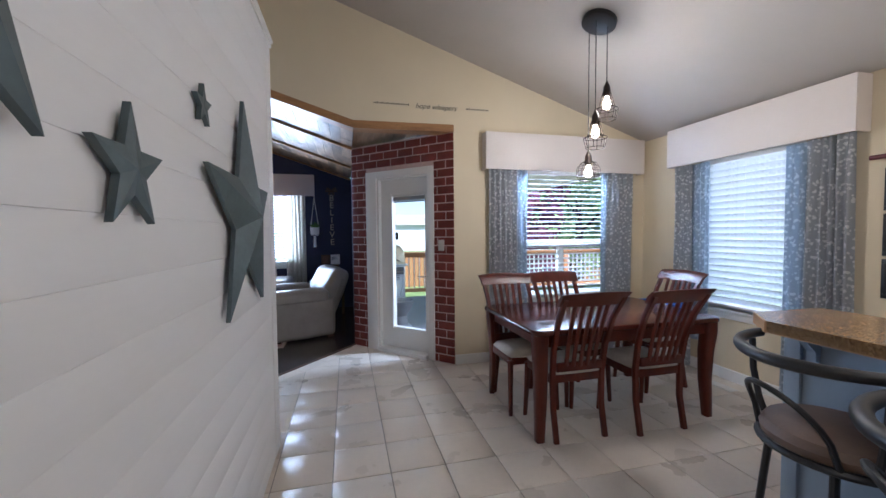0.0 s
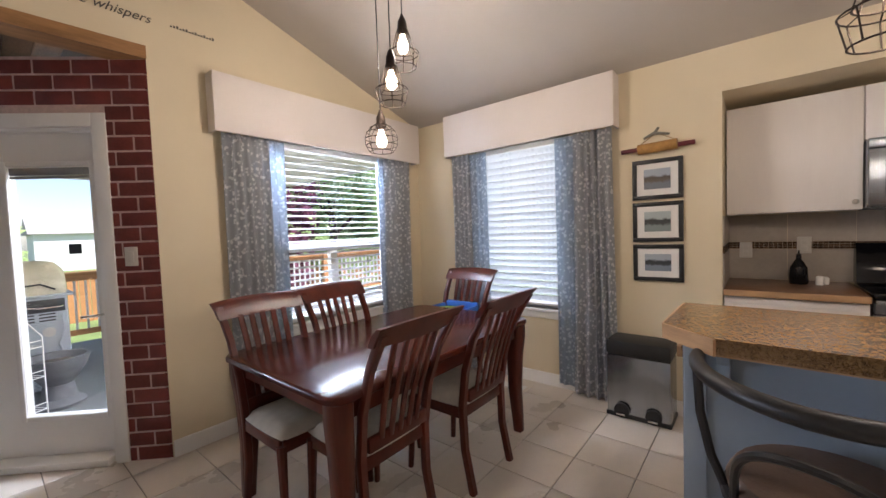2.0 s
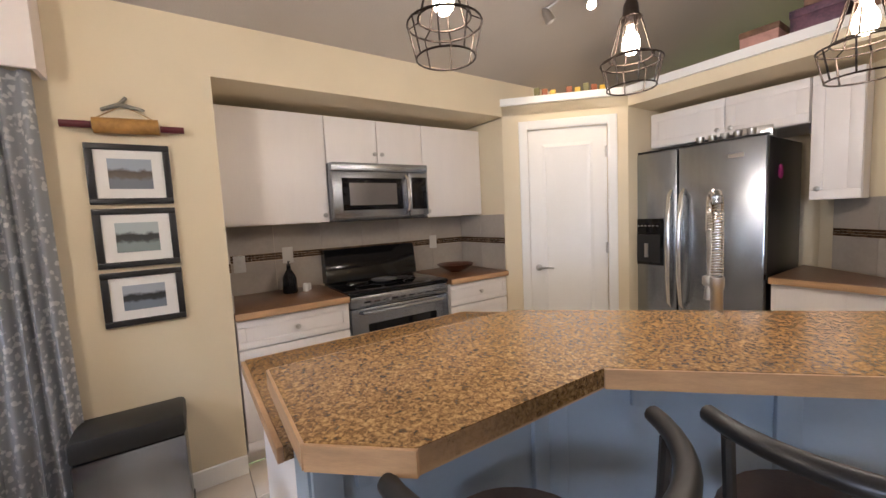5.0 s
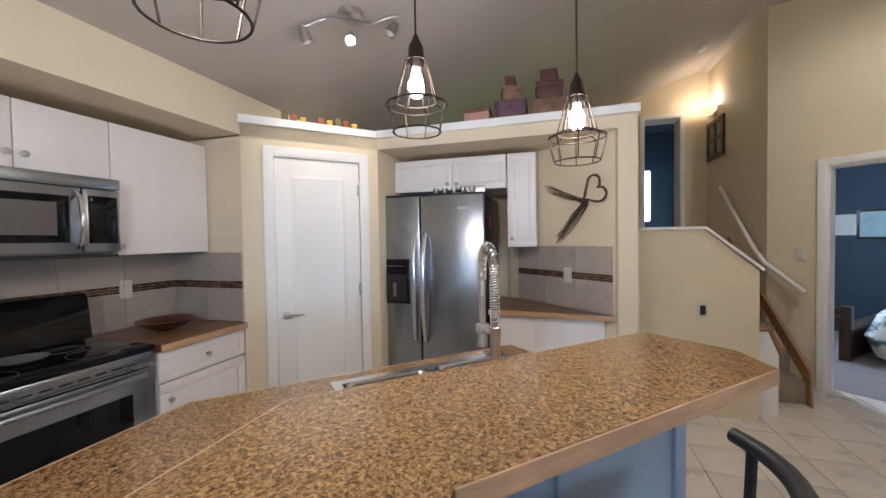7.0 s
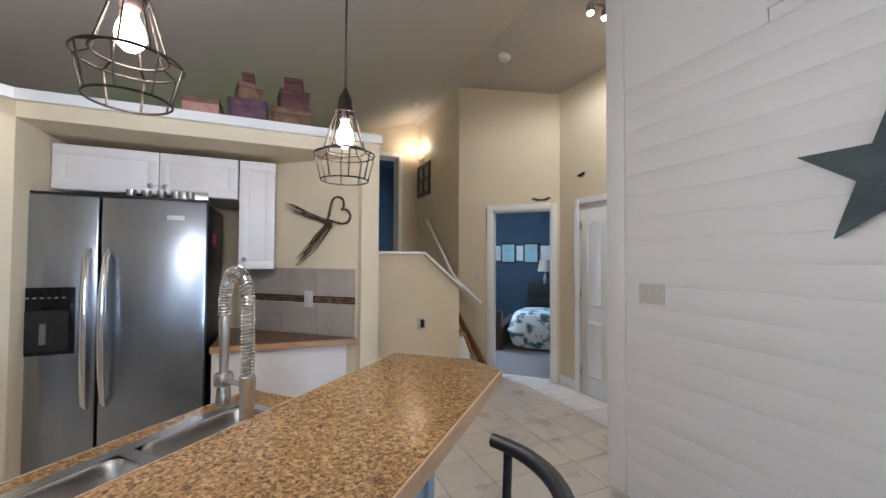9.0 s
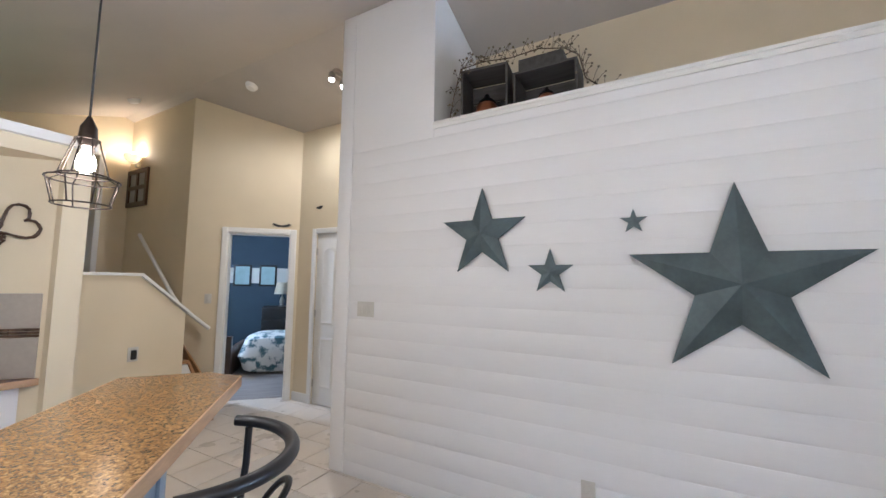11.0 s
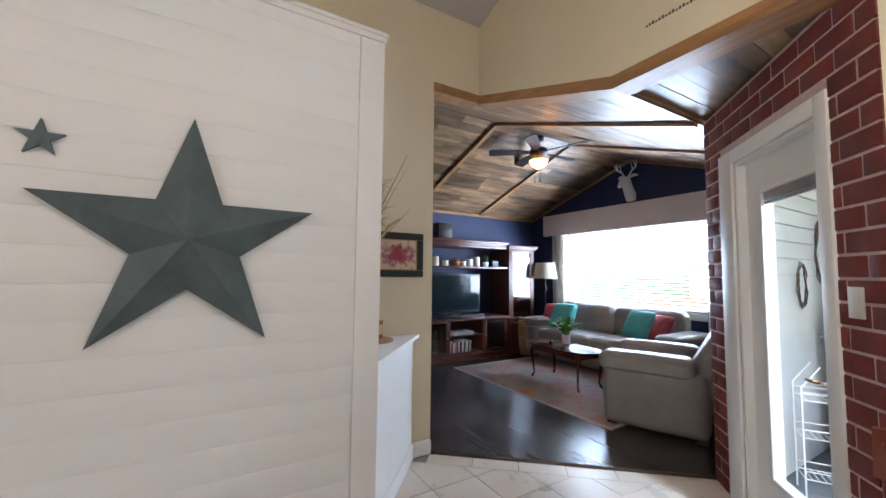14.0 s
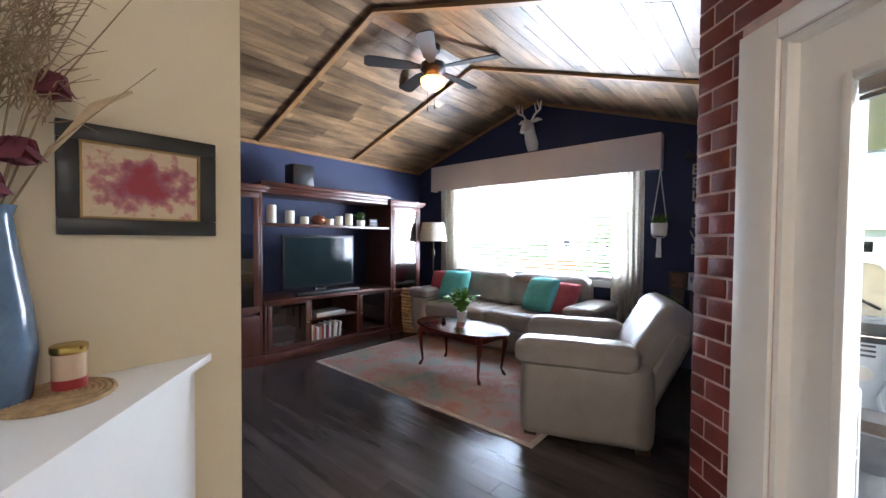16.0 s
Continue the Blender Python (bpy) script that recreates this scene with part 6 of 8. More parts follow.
bulb("sconce_light", (-0.04, -3.72, 3.22), 0.9, (1, 0.70, 0.42))
wd_ = thing("window_frame_art", "dark old window frame with four panes on wall", "wall ornament", at=pose(-0.149, -3.98, 2.47, 0, 0, 90))
bm = bmn()
for q in ((0, 0.56, 0, 0.06), (0, 0.56, 0.46, 0.52), (0, 0.06, 0.06, 0.46), (0.50, 0.56, 0.06, 0.46), (0.255, 0.305, 0.06, 0.46), (0.06, 0.255, 0.235, 0.285), (0.305, 0.50, 0.235, 0.285)):
    box(bm, q[0], q[1], -0.03, -0.002, q[2], q[3])
part("frame", bm, DARKWOOD, wd_)
slab("pane", 0.05, 0.51, -0.012, -0.008, 0.05, 0.47, mat("milky_glass", (0.35, 0.36, 0.34), 0.2), wd_)
# birds over the bedroom door
for s, f in ((0.27, 1), (0.16, -1)):
    bm = bmn()
    pts = [(-0.055, 0.0), (-0.02, -0.006), (0.02, 0.004), (0.045, 0.02), (0.062, 0.018), (0.048, 0.034), (0.03, 0.038), (0.0, 0.024), (-0.07, 0.012)]
    prism(bm, [(x * f, z) for x, z in pts], "y", 0.002, 0.012)
    one("bird_cutout", bm, BLACK, "small black bird cutout over the door", "wall ornament", "bird cutouts", at=BM_ @ pose(s, 0, 2.165))
bm = bmn()
prism(bm, [(-0.05, 0.0), (0.0, -0.012), (0.04, 0.004), (0.05, 0.03), (0.015, 0.03), (-0.06, 0.012)], "x", 0.002, 0.012)
one("bird_cutout", bm, BLACK, "small black bird cutout over the door", "wall ornament", "bird cutouts", at=pose(-1.05, -1.14, 2.385))
plate("switch_plate", BM_ @ pose(1.0, 0.001, 1.25, 0, 0, 180), "switch", 1, "white switch plate on cream wall")
o = plate("outlet", pose(0.775, -1.249, 0.86, 0, 0, 180), "outlet", 1, "outlet with a black plug in the half wall")
slab("plug", -0.018, 0.018, -0.03, -0.0095, -0.04, 0.035, BLACK, o, "black plug", r=0.005)
for nm, p, lb in (("smoke_detector", (-0.25, -1.45), "round white smoke detector on the ceiling"), ("smoke_detector", (0.25, -3.0), "round white smoke detector on the ceiling")):
    bm = bmn()
    lathe(bm, [(0.0, -0.04), (0.045, -0.038), (0.06, -0.02), (0.068, 0.0), (0.068, 0.012)], 22)
    one(nm, bm, WHITE, lb, "smoke detector", at=pose(p[0], p[1], cz(p[0]) - 0.006, 0, math.degrees(math.atan(PITCH)) * (1 if p[0] > RIDGE else -1), 0))
ht = thing("hall_spot_light", "nickel ceiling spot with lit bulb", "ceiling light", at=pose(-0.43, -0.29, cz(-0.43)))
bm = bmn()
lathe(bm, [(0.0, -0.03), (0.05, -0.025), (0.05, 0.01)], 16)
tube(bm, [(-0.09, 0, -0.04), (0.09, 0, -0.04)], 0.008, 8)
part("canopy", bm, NICKEL, ht)
for x in (-0.08, 0.08):
    bm = bmn()
    lathe(bm, [(0.015, 0), (0.03, -0.02), (0.034, -0.08), (0.028, -0.08), (0.0, -0.03)], 14, (x, 0, -0.04))
    part("spot", bm, NICKEL, ht)
    bm = bmn()
    lathe(bm, [(0.0, -0.10), (0.02, -0.095), (0.027, -0.08), (0.0, -0.05)], 12, (x, 0, -0.04))
    part("lamp", bm, SPOTBULB, ht).visible_shadow = False
s = new("hall_light", bpy.data.lights.new("hall_light", "SPOT"))
s.data.energy, s.data.color, s.data.spot_size, s.data.spot_blend, s.data.shadow_soft_size = 15, (1, 0.86, 0.68), radians(150), 0.5, 0.04
s.matrix_world = look((-0.43, -0.29, cz(-0.43) - 0.16), (-0.30, -1.2, 0.4))

# upstairs room beyond the landing
bm = bmn()
box(bm, -0.6, 1.6, -6.4, -6.3, 1.0, 3.6)
box(bm, -0.7, -0.6, -6.4, -4.31, 1.0, 3.6)
box(bm, 1.6, 1.7, -6.4, -4.31, 1.0, 3.6)
box(bm, -0.6, 1.6, -6.3, -4.31, 3.5, 3.6)
setting("wall_upstairs", bm, SLATE, "slate blue room upstairs", "wall")
bm = bmn()
box(bm, -0.6, 1.6, -6.3, -4.0, 1.0, 1.122)
setting("floor_upstairs", bm, CARPET, "beige carpet upstairs", "floor")
slabw = one("upstairs_window", (lambda b: (box(b, 0.12, 0.42, -6.298, -6.28, 1.75, 2.75), b)[1])(bmn()), glow("daylit_pane", (0.85, 0.92, 1.0), 1.2), "bright narrow upstairs window", "window", kind="structure")
curtain((0.42, -6.22), (0.62, -6.22), 1.2, 2.85, 3, mat("grey_drape", (0.10, 0.11, 0.13), 0.9), "dark grey curtain upstairs", group="upstairs curtains")
casing("trim_upstairs_door", UD1 - UD0, 2.02, pose(UD1, -4.0, 1.122, 0, 0, 180), 0.015, 0.06)

# bedroom beyond the slanting wall (y runs back into it)
def bed_box(b, x0, x1, y0, y1, z0, z1, r=0.0):
    box(b, x0, x1, y0, y1, z0, z1, r)
    return b


bm = bmn()
box(bm, -1.6, 3.2, -3.2, -3.05, 0, 2.6)
box(bm, -1.7, -1.6, -3.2, -0.125, 0, 2.6)
box(bm, -1.6, -0.001, -0.24, -0.125, 0, 2.6)
BEDPLAN = [(-1.7, -3.2), (3.3, -3.2), (3.3, -2.2), (1.2, -0.13), (-1.7, -0.13)]
setting("wall_bedroom_far", bm, SLATE, "slate blue bedroom wall", "wall").matrix_basis = BM_
bm = bmn()
prism(bm, BEDPLAN, "z", 2.6, 2.7)
setting("ceiling_bedroom", bm, WHITE, "white bedroom ceiling", "ceiling").matrix_basis = BM_
bm = bmn()
prism(bm, BEDPLAN, "z", -0.1, 0.005)
setting("floor_bedroom", bm, GREYPLANK, "grey laminate bedroom floor", "floor").matrix_basis = BM_
bm = bmn()
box(bm, -1.6, 3.2, -3.05, -3.046, 1.42, 1.72)
setting("wall_stripe", bm, PHOTO, "white painted stripe on the blue wall", "trim").matrix_basis = BM_
for x in (1.27, 0.81):
    f = thing("picture_frame", "black framed pale blue print in the bedroom", "picture frame", "bedroom prints", at=BM_ @ pose(x, -3.045, 1.36, 0, 0, 180))
    slab("frame", -0.16, 0.16, -0.02, -0.001, 0, 0.42, BLACK, f, r=0.003)
    slab("print", -0.125, 0.125, -0.024, -0.0205, 0.035, 0.385, mat("pale_print", (0.42, 0.58, 0.62), 0.5, var=0.2, scale=5), f)
bd = thing("bed", "wooden bed with white blanket of teal pattern", "bed", at=BM_)
for x in (1.03,):
    slab("footboard", x, x + 0.06, -2.45, -1.40, 0.0, 0.42, DARKWOOD, bd, r=0.01)
    slab("bed_rail", x, x + 0.9, -1.36, -1.31, 0.40, 0.50, DARKWOOD, bd, r=0.01)
    slab("bedpost", x - 0.02, x + 0.08, -1.40, -1.30, 0.0, 0.62, DARKWOOD, bd, r=0.01)
    slab("footboard", x + 0.0, x + 0.9, -1.36, -1.31, 0.52, 0.60, DARKWOOD, bd, r=0.01)
bm = bmn()
pillow(bm, 1.25, 1.10, 0.62, (0.38, -1.92, 0.30), 12, 0.28)
QUILT = mat("teal_leaf_quilt", (0.10, 0.20, 0.24), 0.9, var=0.2, scale=7, base2=(0.78, 0.78, 0.75))
QUILT.node_tree.nodes["Color Ramp"].color_ramp.elements[0].position = 0.44
QUILT.node_tree.nodes["Color Ramp"].color_ramp.elements[1].position = 0.50
part("quilt", bm, QUILT, bd, "white quilt with teal leaf print")
dr = thing("dresser", "black painted wooden bedroom dresser", "dresser", at=BM_ @ pose(0.55, -2.8, 0))
slab("body", -0.35, 0.27, -0.24, 0.22, 0.0, 0.98, BLACK, dr, r=0.01)
for i in range(4):
    slab("drawer", -0.33, 0.25, 0.2205, 0.235, 0.06 + i * 0.23, 0.27 + i * 0.23, BLACK, dr, r=0.004)
lp = thing("table_lamp", "table lamp with white shade on the dresser", "lamp", at=BM_ @ pose(0.50, -2.78, 0.981))
bm = bmn()
lathe(bm, [(0.06, 0), (0.065, 0.01), (0.03, 0.03), (0.05, 0.10), (0.03, 0.17), (0.01, 0.2), (0.01, 0.26)], 16)
part("base", bm, NICKEL, lp)
bm = bmn()
lathe(bm, [(0.15, 0.24), (0.11, 0.46), (0.107, 0.46), (0.147, 0.24)], 20)
part("shade", bm, LAMPSHADE, lp)
# added lamp brightening the bedroom, as from a window out of view
area("daylight_bedroom", BM_ @ look((2.6, -1.6, 1.9), (1.0, -2.4, 0.6)), 0.8, 0.8, 35, DAY)

# ---- ledge over the star wall ----
def crate(w, h, d, m):
    root = thing("wooden_crate", "dark grey wooden crate lying open on the ledge", "crate", "crates on the ledge", at=m)
    slab("board", 0, w, 0.0, d, 0, 0.016, CRATE, root)
    slab("board", 0, w, 0.0, d, h - 0.016, h, CRATE, root)
    slab("board", 0, 0.016, 0.0, d, 0.016, h - 0.016, CRATE, root)
    slab("board", w - 0.016, w, 0.0, d, 0.016, h - 0.016, CRATE, root)
    for i in range(3):
        slab("slat", 0.016, w - 0.016, d - 0.014, d, 0.02 + i * (h - 0.04) / 3, 0.01 + (i + 1) * (h - 0.04) / 3, CRATE, root)


LZ = SZ + 0.001
crate(0.36, 0.46, 0.26, pose(-0.16, 1.27, LZ, 0, 0, 96))
crate(0.44, 0.36, 0.26, pose(-0.20, 1.67, LZ, 0, 0, 90))
slab_ = one("wooden_plank_box", (lambda b: (box(b, -0.08, 0.08, 0, 0.32, 0, 0.12, 0.004), b)[1])(bmn()), CRATE, "grey wooden box on top of the crate", "box", at=pose(-0.34, 1.69, LZ + 0.362))
for y, s in ((1.44, 1.25), (1.89, 1.0)):
    jr = thing("apothecary_jar", "glass jar filled with copper ornaments", "jar", "jars in the crates", at=pose(-0.27, y, LZ + 0.017))
    bm = bmn()
    lathe(bm, [(0.05 * s, 0), (0.06 * s, 0.01), (0.075 * s, 0.07 * s), (0.065 * s, 0.13 * s), (0.05 * s, 0.15 * s), (0.0, 0.15 * s)], 18)
    part("body", bm, COPPER, jr)
    bm = bmn()
    lathe(bm, [(0.055 * s, 0.151 * s), (0.05 * s, 0.165 * s), (0.02 * s, 0.19 * s), (0.012 * s, 0.21 * s), (0.0, 0.215 * s)], 16)
    part("lid", bm, GLOSSBLACK, jr)
gl = thing("berry_garland", "dark berry twig garland draped over the crates", "garland")
bm, bm2 = bmn(), bmn()
rr = random.Random(21)
path = [(-0.15, 1.17, LZ + 0.02), (-0.14, 1.22, LZ + 0.25), (-0.14, 1.28, LZ + 0.46), (-0.17, 1.45, LZ + 0.49), (-0.17, 1.66, LZ + 0.46), (-0.22, 1.85, LZ + 0.50), (-0.20, 2.03, LZ + 0.44), (-0.16, 2.13, LZ + 0.34), (-0.13, 2.17, LZ + 0.16), (-0.12, 2.32, LZ + 0.02)]
tube(bm, path, 0.004, 5)
for i in range(150):
    k = rr.randrange(len(path) - 1)
    a, b = Vector(path[k]), Vector(path[k + 1])
    p = a.lerp(b, rr.random())
    q = p + Vector((rr.uniform(-0.05, 0.05), rr.uniform(-0.07, 0.07), rr.uniform(-0.04, 0.10)))
    q.z = max(q.z, LZ + 0.008)
    tube(bm, [p, (p + q) / 2 + Vector((0, 0, 0.01)), q], 0.0016, 4)
    bmesh.ops.create_icosphere(bm2, subdivisions=1, radius=rr.uniform(0.006, 0.010), matrix=Matrix.Translation(q))
part("twigs", bm, DARKWOOD, gl)
tagged(part("berries", bm2, mat("dark_berry", (0.05, 0.03, 0.02), 0.5, var=0.8, scale=30, base2=(0.30, 0.24, 0.14)), gl), kind="stuff")

# ---- corner by the living room ----
ap = thing("framed_art", "dark framed red floral print on cream wall", "picture frame", at=pose(-0.749, 3.93, 1.335, 0, 0, 90))
w, h = 0.41, 0.33
bm = bmn()
for q in ((0, w, 0, 0.05), (0, w, h - 0.05, h), (0, 0.05, 0.05, h - 0.05), (w - 0.05, w, 0.05, h - 0.05)):
    box(bm, q[0], q[1], -0.028, -0.002, q[2], q[3], 0.004)
part("frame", bm, BLACK, ap)
bm = bmn()
for q in ((0.05, w - 0.05, 0.05, 0.056), (0.05, w - 0.05, h - 0.056, h - 0.05), (0.05, 0.056, 0.056, h - 0.056), (w - 0.056, w - 0.05, 0.056, h - 0.056)):
    box(bm, q[0], q[1], -0.022, -0.003, q[2], q[3])
part("gilt_edge", bm, mat("gilt", (0.30, 0.20, 0.08), 0.35, 0.7), ap)
art = mat("floral_print", (0.55, 0.42, 0.28), 0.6, var=0.05)
n, k = art.node_tree.nodes, art.node_tree.links
tc, nz, gr, mp, mu, rp_ = n.new("ShaderNodeTexCoord"), n.new("ShaderNodeTexNoise"), n.new("ShaderNodeTexGradient"), n.new("ShaderNodeMapping"), n.new("ShaderNodeMath"), n.new("ShaderNodeValToRGB")
gr.gradient_type = "SPHERICAL"
mp.inputs["Location"].default_value, mp.inputs["Scale"].default_value = (-0.5 * 1.7, 0, -0.5 * 1.9), (1.7, 0.0, 1.9)
nz.inputs["Scale"].default_value, nz.inputs["Detail"].default_value = 26, 5
k.new(tc.outputs["Generated"], mp.inputs["Vector"])
k.new(mp.outputs["Vector"], gr.inputs["Vector"])
k.new(tc.outputs["Object"], nz.inputs["Vector"])
mu.operation = "MULTIPLY_ADD"
mu.inputs[1].default_value = 0.55
k.new(gr.outputs["Fac"], mu.inputs[0])
k.new(nz.outputs["Fac"], mu.inputs[2])
k.new(mu.outputs[0], rp_.inputs["Fac"])
e = rp_.color_ramp.elements
e[0].position, e[0].color = 0.58, (0.58, 0.46, 0.31, 1)
e[1].position, e[1].color = 0.95, (0.30, 0.03, 0.05, 1)
q = e.new(0.68)
q.color = (0.45, 0.20, 0.18, 1)
q = e.new(0.80)
q.color = (0.30, 0.10, 0.14, 1)
k.new(rp_.outputs["Color"], n["Principled BSDF"].inputs["Base Color"])
slab("print", 0.056, w - 0.056, -0.012, -0.004, 0.056, h - 0.056, art, ap)

bm = bmn()
for r in range(9):
    R = 0.012 + r * 0.0135
    tube(bm, [(R * math.cos(a * math.pi / 14), R * math.sin(a * math.pi / 14), 0.004) for a in range(28)], 0.0072, 6, True)
one("woven_mat", bm, WICKER, "round woven straw mat on the ledge", "mat", at=pose(-0.605, 3.915, 0.907))
cd = thing("candle_jar", "small glass candle jar with gold lid", "candle", at=pose(-0.64, 3.945, 0.9185) @ Matrix.Scale(1.3, 4))
bm = bmn()
lathe(bm, [(0.026, 0), (0.028, 0.003), (0.028, 0.07), (0.026, 0.072), (0.0, 0.072)], 18)
part("glass", bm, mat("amber_wax", (0.62, 0.46, 0.32), 0.15, var=0.1), cd)
bm = bmn()
lathe(bm, [(0.029, 0.02), (0.029, 0.0), (0.0, 0.0)], 18)
part("wax", bm, mat("red_wax", (0.30, 0.03, 0.03), 0.3), cd)
bm = bmn()
lathe(bm, [(0.029, 0.0725), (0.031, 0.075), (0.031, 0.088), (0.028, 0.09), (0.0, 0.09)], 18)
part("lid", bm, mat("gold_metal", (0.60, 0.42, 0.12), 0.25, 0.9), cd, "gold metal lid")
vs = thing("flower_vase", "tall blue grey vase of dried flowers", "vase", at=pose(-0.645, 3.80, 0.9075))
bm = bmn()
lathe(bm, [(0.070, 0), (0.078, 0.01), (0.090, 0.12), (0.082, 0.24), (0.060, 0.38), (0.048, 0.47), (0.056, 0.50), (0.050, 0.50), (0.040, 0.46), (0.0, 0.44)], 24)
part("body", bm, mat("blue_glaze", (0.10, 0.15, 0.22), 0.16, var=0.25, scale=6), vs)
bm = bmn()
rr = random.Random(5)
for i in range(7):
    e = Vector((rr.uniform(-0.06, 0.22), rr.uniform(-0.02, 0.36), rr.uniform(0.85, 1.30)))
    tube(bm, [(0, 0, 0.40), (e.x * 0.35, e.y * 0.35, 0.40 + (e.z - 0.4) * 0.5), e], [0.003, 0.0025, 0.0012], 5)
part("stems", bm, DRYGRASS, vs)
bm = bmn()
for i in range(260):
    b0 = Vector((rr.uniform(-0.03, 0.08), rr.uniform(-0.04, 0.12), rr.uniform(0.72, 1.05)))
    d = Vector((rr.uniform(-0.06, 0.10), rr.uniform(-0.06, 0.12), rr.uniform(-0.02, 0.14)))
    tube(bm, [b0, b0 + d * 0.5 + Vector((0, 0, 0.02)), b0 + d], [0.0022, 0.0018, 0.0008], 4)
tagged(part("grass_plumes", bm, DRYGRASS, vs), kind="stuff")
bm = bmn()
tube(bm, [(0.02, 0.10, 0.62), (0.04, 0.20, 0.78)], [0.005, 0.012], 6)
tube(bm, [(0.04, 0.20, 0.78), (0.05, 0.28, 0.84)], [0.012, 0.005], 6)
part("grass_head", bm, mat("pale_grass", (0.45, 0.32, 0.18), 0.85, var=0.2, bump=0.5), vs)
for p in ((0.02, 0.12, 0.80), (0.03, 0.06, 0.62), (0.0, -0.03, 0.60), (0.05, 0.0, 0.53)):
    bm = bmn()
    for j in range(12):
        ring = j // 4
        m = Matrix.Translation(Vector(p)) @ pose(0, 0, 0, 0, 0, j * 97) @ pose(0, -0.008 - 0.012 * ring, 0.004 * ring, 92 - 20 * ring + 6 * (j % 3))
        v = pillow(bm, 0.042 + 0.010 * ring, 0.070, 0.007, (0, 0.012, 0), 4)
        bmesh.ops.transform(bm, matrix=m, verts=v)
    part("dried_rose", bm, BURGUNDY, vs, "dark dried rose head")

# ---- living room ----
UNITX = -3.20
CH2 = mat("cherry_unit", (0.085, 0.026, 0.016), 0.32, var=0.3, scale=4, stretch=(3, 3, 0.5), bump=0.05, coat=0.25)
un = thing("media_unit", "cherry wood media cabinet with glass doors", "cabinet")


def ubox(name, y0, y1, z0, z1, x0=LW + 0.005, x1=UNITX, material=CH2, label="", r=0.004):
    return slab(name, x0, x1, y0, y1, z0, z1, material, un, label, r)


ubox("plinth", 5.60, 7.35, 0, 0.09, x1=UNITX + 0.02)
ubox("base_panel", 5.62, 7.33, 0.09, 0.12)
for y in (5.62, 6.14, 6.80, 7.31):
    ubox("upright", y, y + 0.025, 0.12, 0.625)
ubox("shelf", 6.165, 6.80, 0.37, 0.39, x1=UNITX - 0.02)
ubox("base_top", 5.60, 7.36, 0.625, 0.665, x1=UNITX + 0.03)
ubox("back_panel", 5.63, 7.32, 0.121, 0.624, x0=LW + 0.006, x1=LW + 0.02, material=DARKWOOD)
for y0, y1 in ((5.65, 6.135), (6.83, 7.305)):
    d = ubox("door", y0, y1, 0.12, 0.15, x0=UNITX - 0.02, x1=UNITX + 0.004)
    for q in ((y0, y1, 0.595, 0.62), (y0, y0 + 0.05, 0.15, 0.595), (y1 - 0.05, y1, 0.15, 0.595)):
        part("rail", (lambda b: (box(b, UNITX - 0.02, UNITX + 0.004, q[0], q[1], q[2], q[3], 0.003), b)[1])(bmn()), CH2, d)
    part("pane", (lambda b: (box(b, UNITX - 0.012, UNITX - 0.006, y0 + 0.05, y1 - 0.05, 0.15, 0.595), b)[1])(bmn()), CABGLASS, d)
    part("knob", (lambda b: (tube(b, [(UNITX + 0.004, y1 - 0.025 if y0 < 6 else y0 + 0.025, 0.37), (UNITX + 0.025, y1 - 0.025 if y0 < 6 else y0 + 0.025, 0.37)], 0.009, 8), b)[1])(bmn()), NICKEL, d)
for y0, y1 in ((5.16, 5.60), (7.36, 7.94)):
    ubox("tower_side", y0, y0 + 0.03, 0.0, 1.80)
    ubox("tower_side", y1 - 0.03, y1, 0.0, 1.80)
    ubox("tower_back", y0 + 0.03, y1 - 0.03, 0.0, 1.80, x1=LW + 0.02, material=DARKWOOD)
    ubox("tower_drawer", y0 + 0.03, y1 - 0.03, 0.10, 0.52, x0=UNITX - 0.3, x1=UNITX + 0.004)
    ubox("tower_plinth", y0, y1, 0.0, 0.10, x1=UNITX + 0.02)
    for z in (0.54, 0.95, 1.35):
        ubox("tower_shelf", y0 + 0.03, y1 - 0.03, z, z + 0.015, x1=UNITX - 0.04)
    ubox("cornice", y0 - 0.03, y1 + 0.03, 1.80, 1.83, x1=UNITX + 0.03)
    ubox("cornice", y0 - 0.05, y1 + 0.05, 1.83, 1.87, x1=UNITX + 0.055)
    d = ubox("door", y0 + 0.03, y1 - 0.03, 0.56, 0.62, x0=UNITX - 0.02, x1=UNITX + 0.004)
    for q in ((y0 + 0.03, y1 - 0.03, 1.74, 1.795), (y0 + 0.03, y0 + 0.09, 0.62, 1.74), (y1 - 0.09, y1 - 0.03, 0.62, 1.74)):
        part("rail", (lambda b: (box(b, UNITX - 0.02, UNITX + 0.004, q[0], q[1], q[2], q[3], 0.003), b)[1])(bmn()), CH2, d)
    part("pane", (lambda b: (box(b, UNITX - 0.012, UNITX - 0.006, y0 + 0.09, y1 - 0.09, 0.62, 1.74), b)[1])(bmn()), CABGLASS, d)
ubox("bridge_shelf", 5.601, 7.359, 1.46, 1.49, x0=LW + 0.25, x1=UNITX - 0.02)
ubox("bridge_top", 5.601, 7.30, 1.80, 1.84, x0=LW + 0.1, x1=UNITX + 0.0)
ubox("bridge_cornice", 5.56, 7.30, 1.875, 1.915, x0=LW + 0.1, x1=UNITX + 0.06)
ubox("bridge_frieze", 5.601, 7.30, 1.841, 1.874, x0=LW + 0.1, x1=UNITX + 0.02)
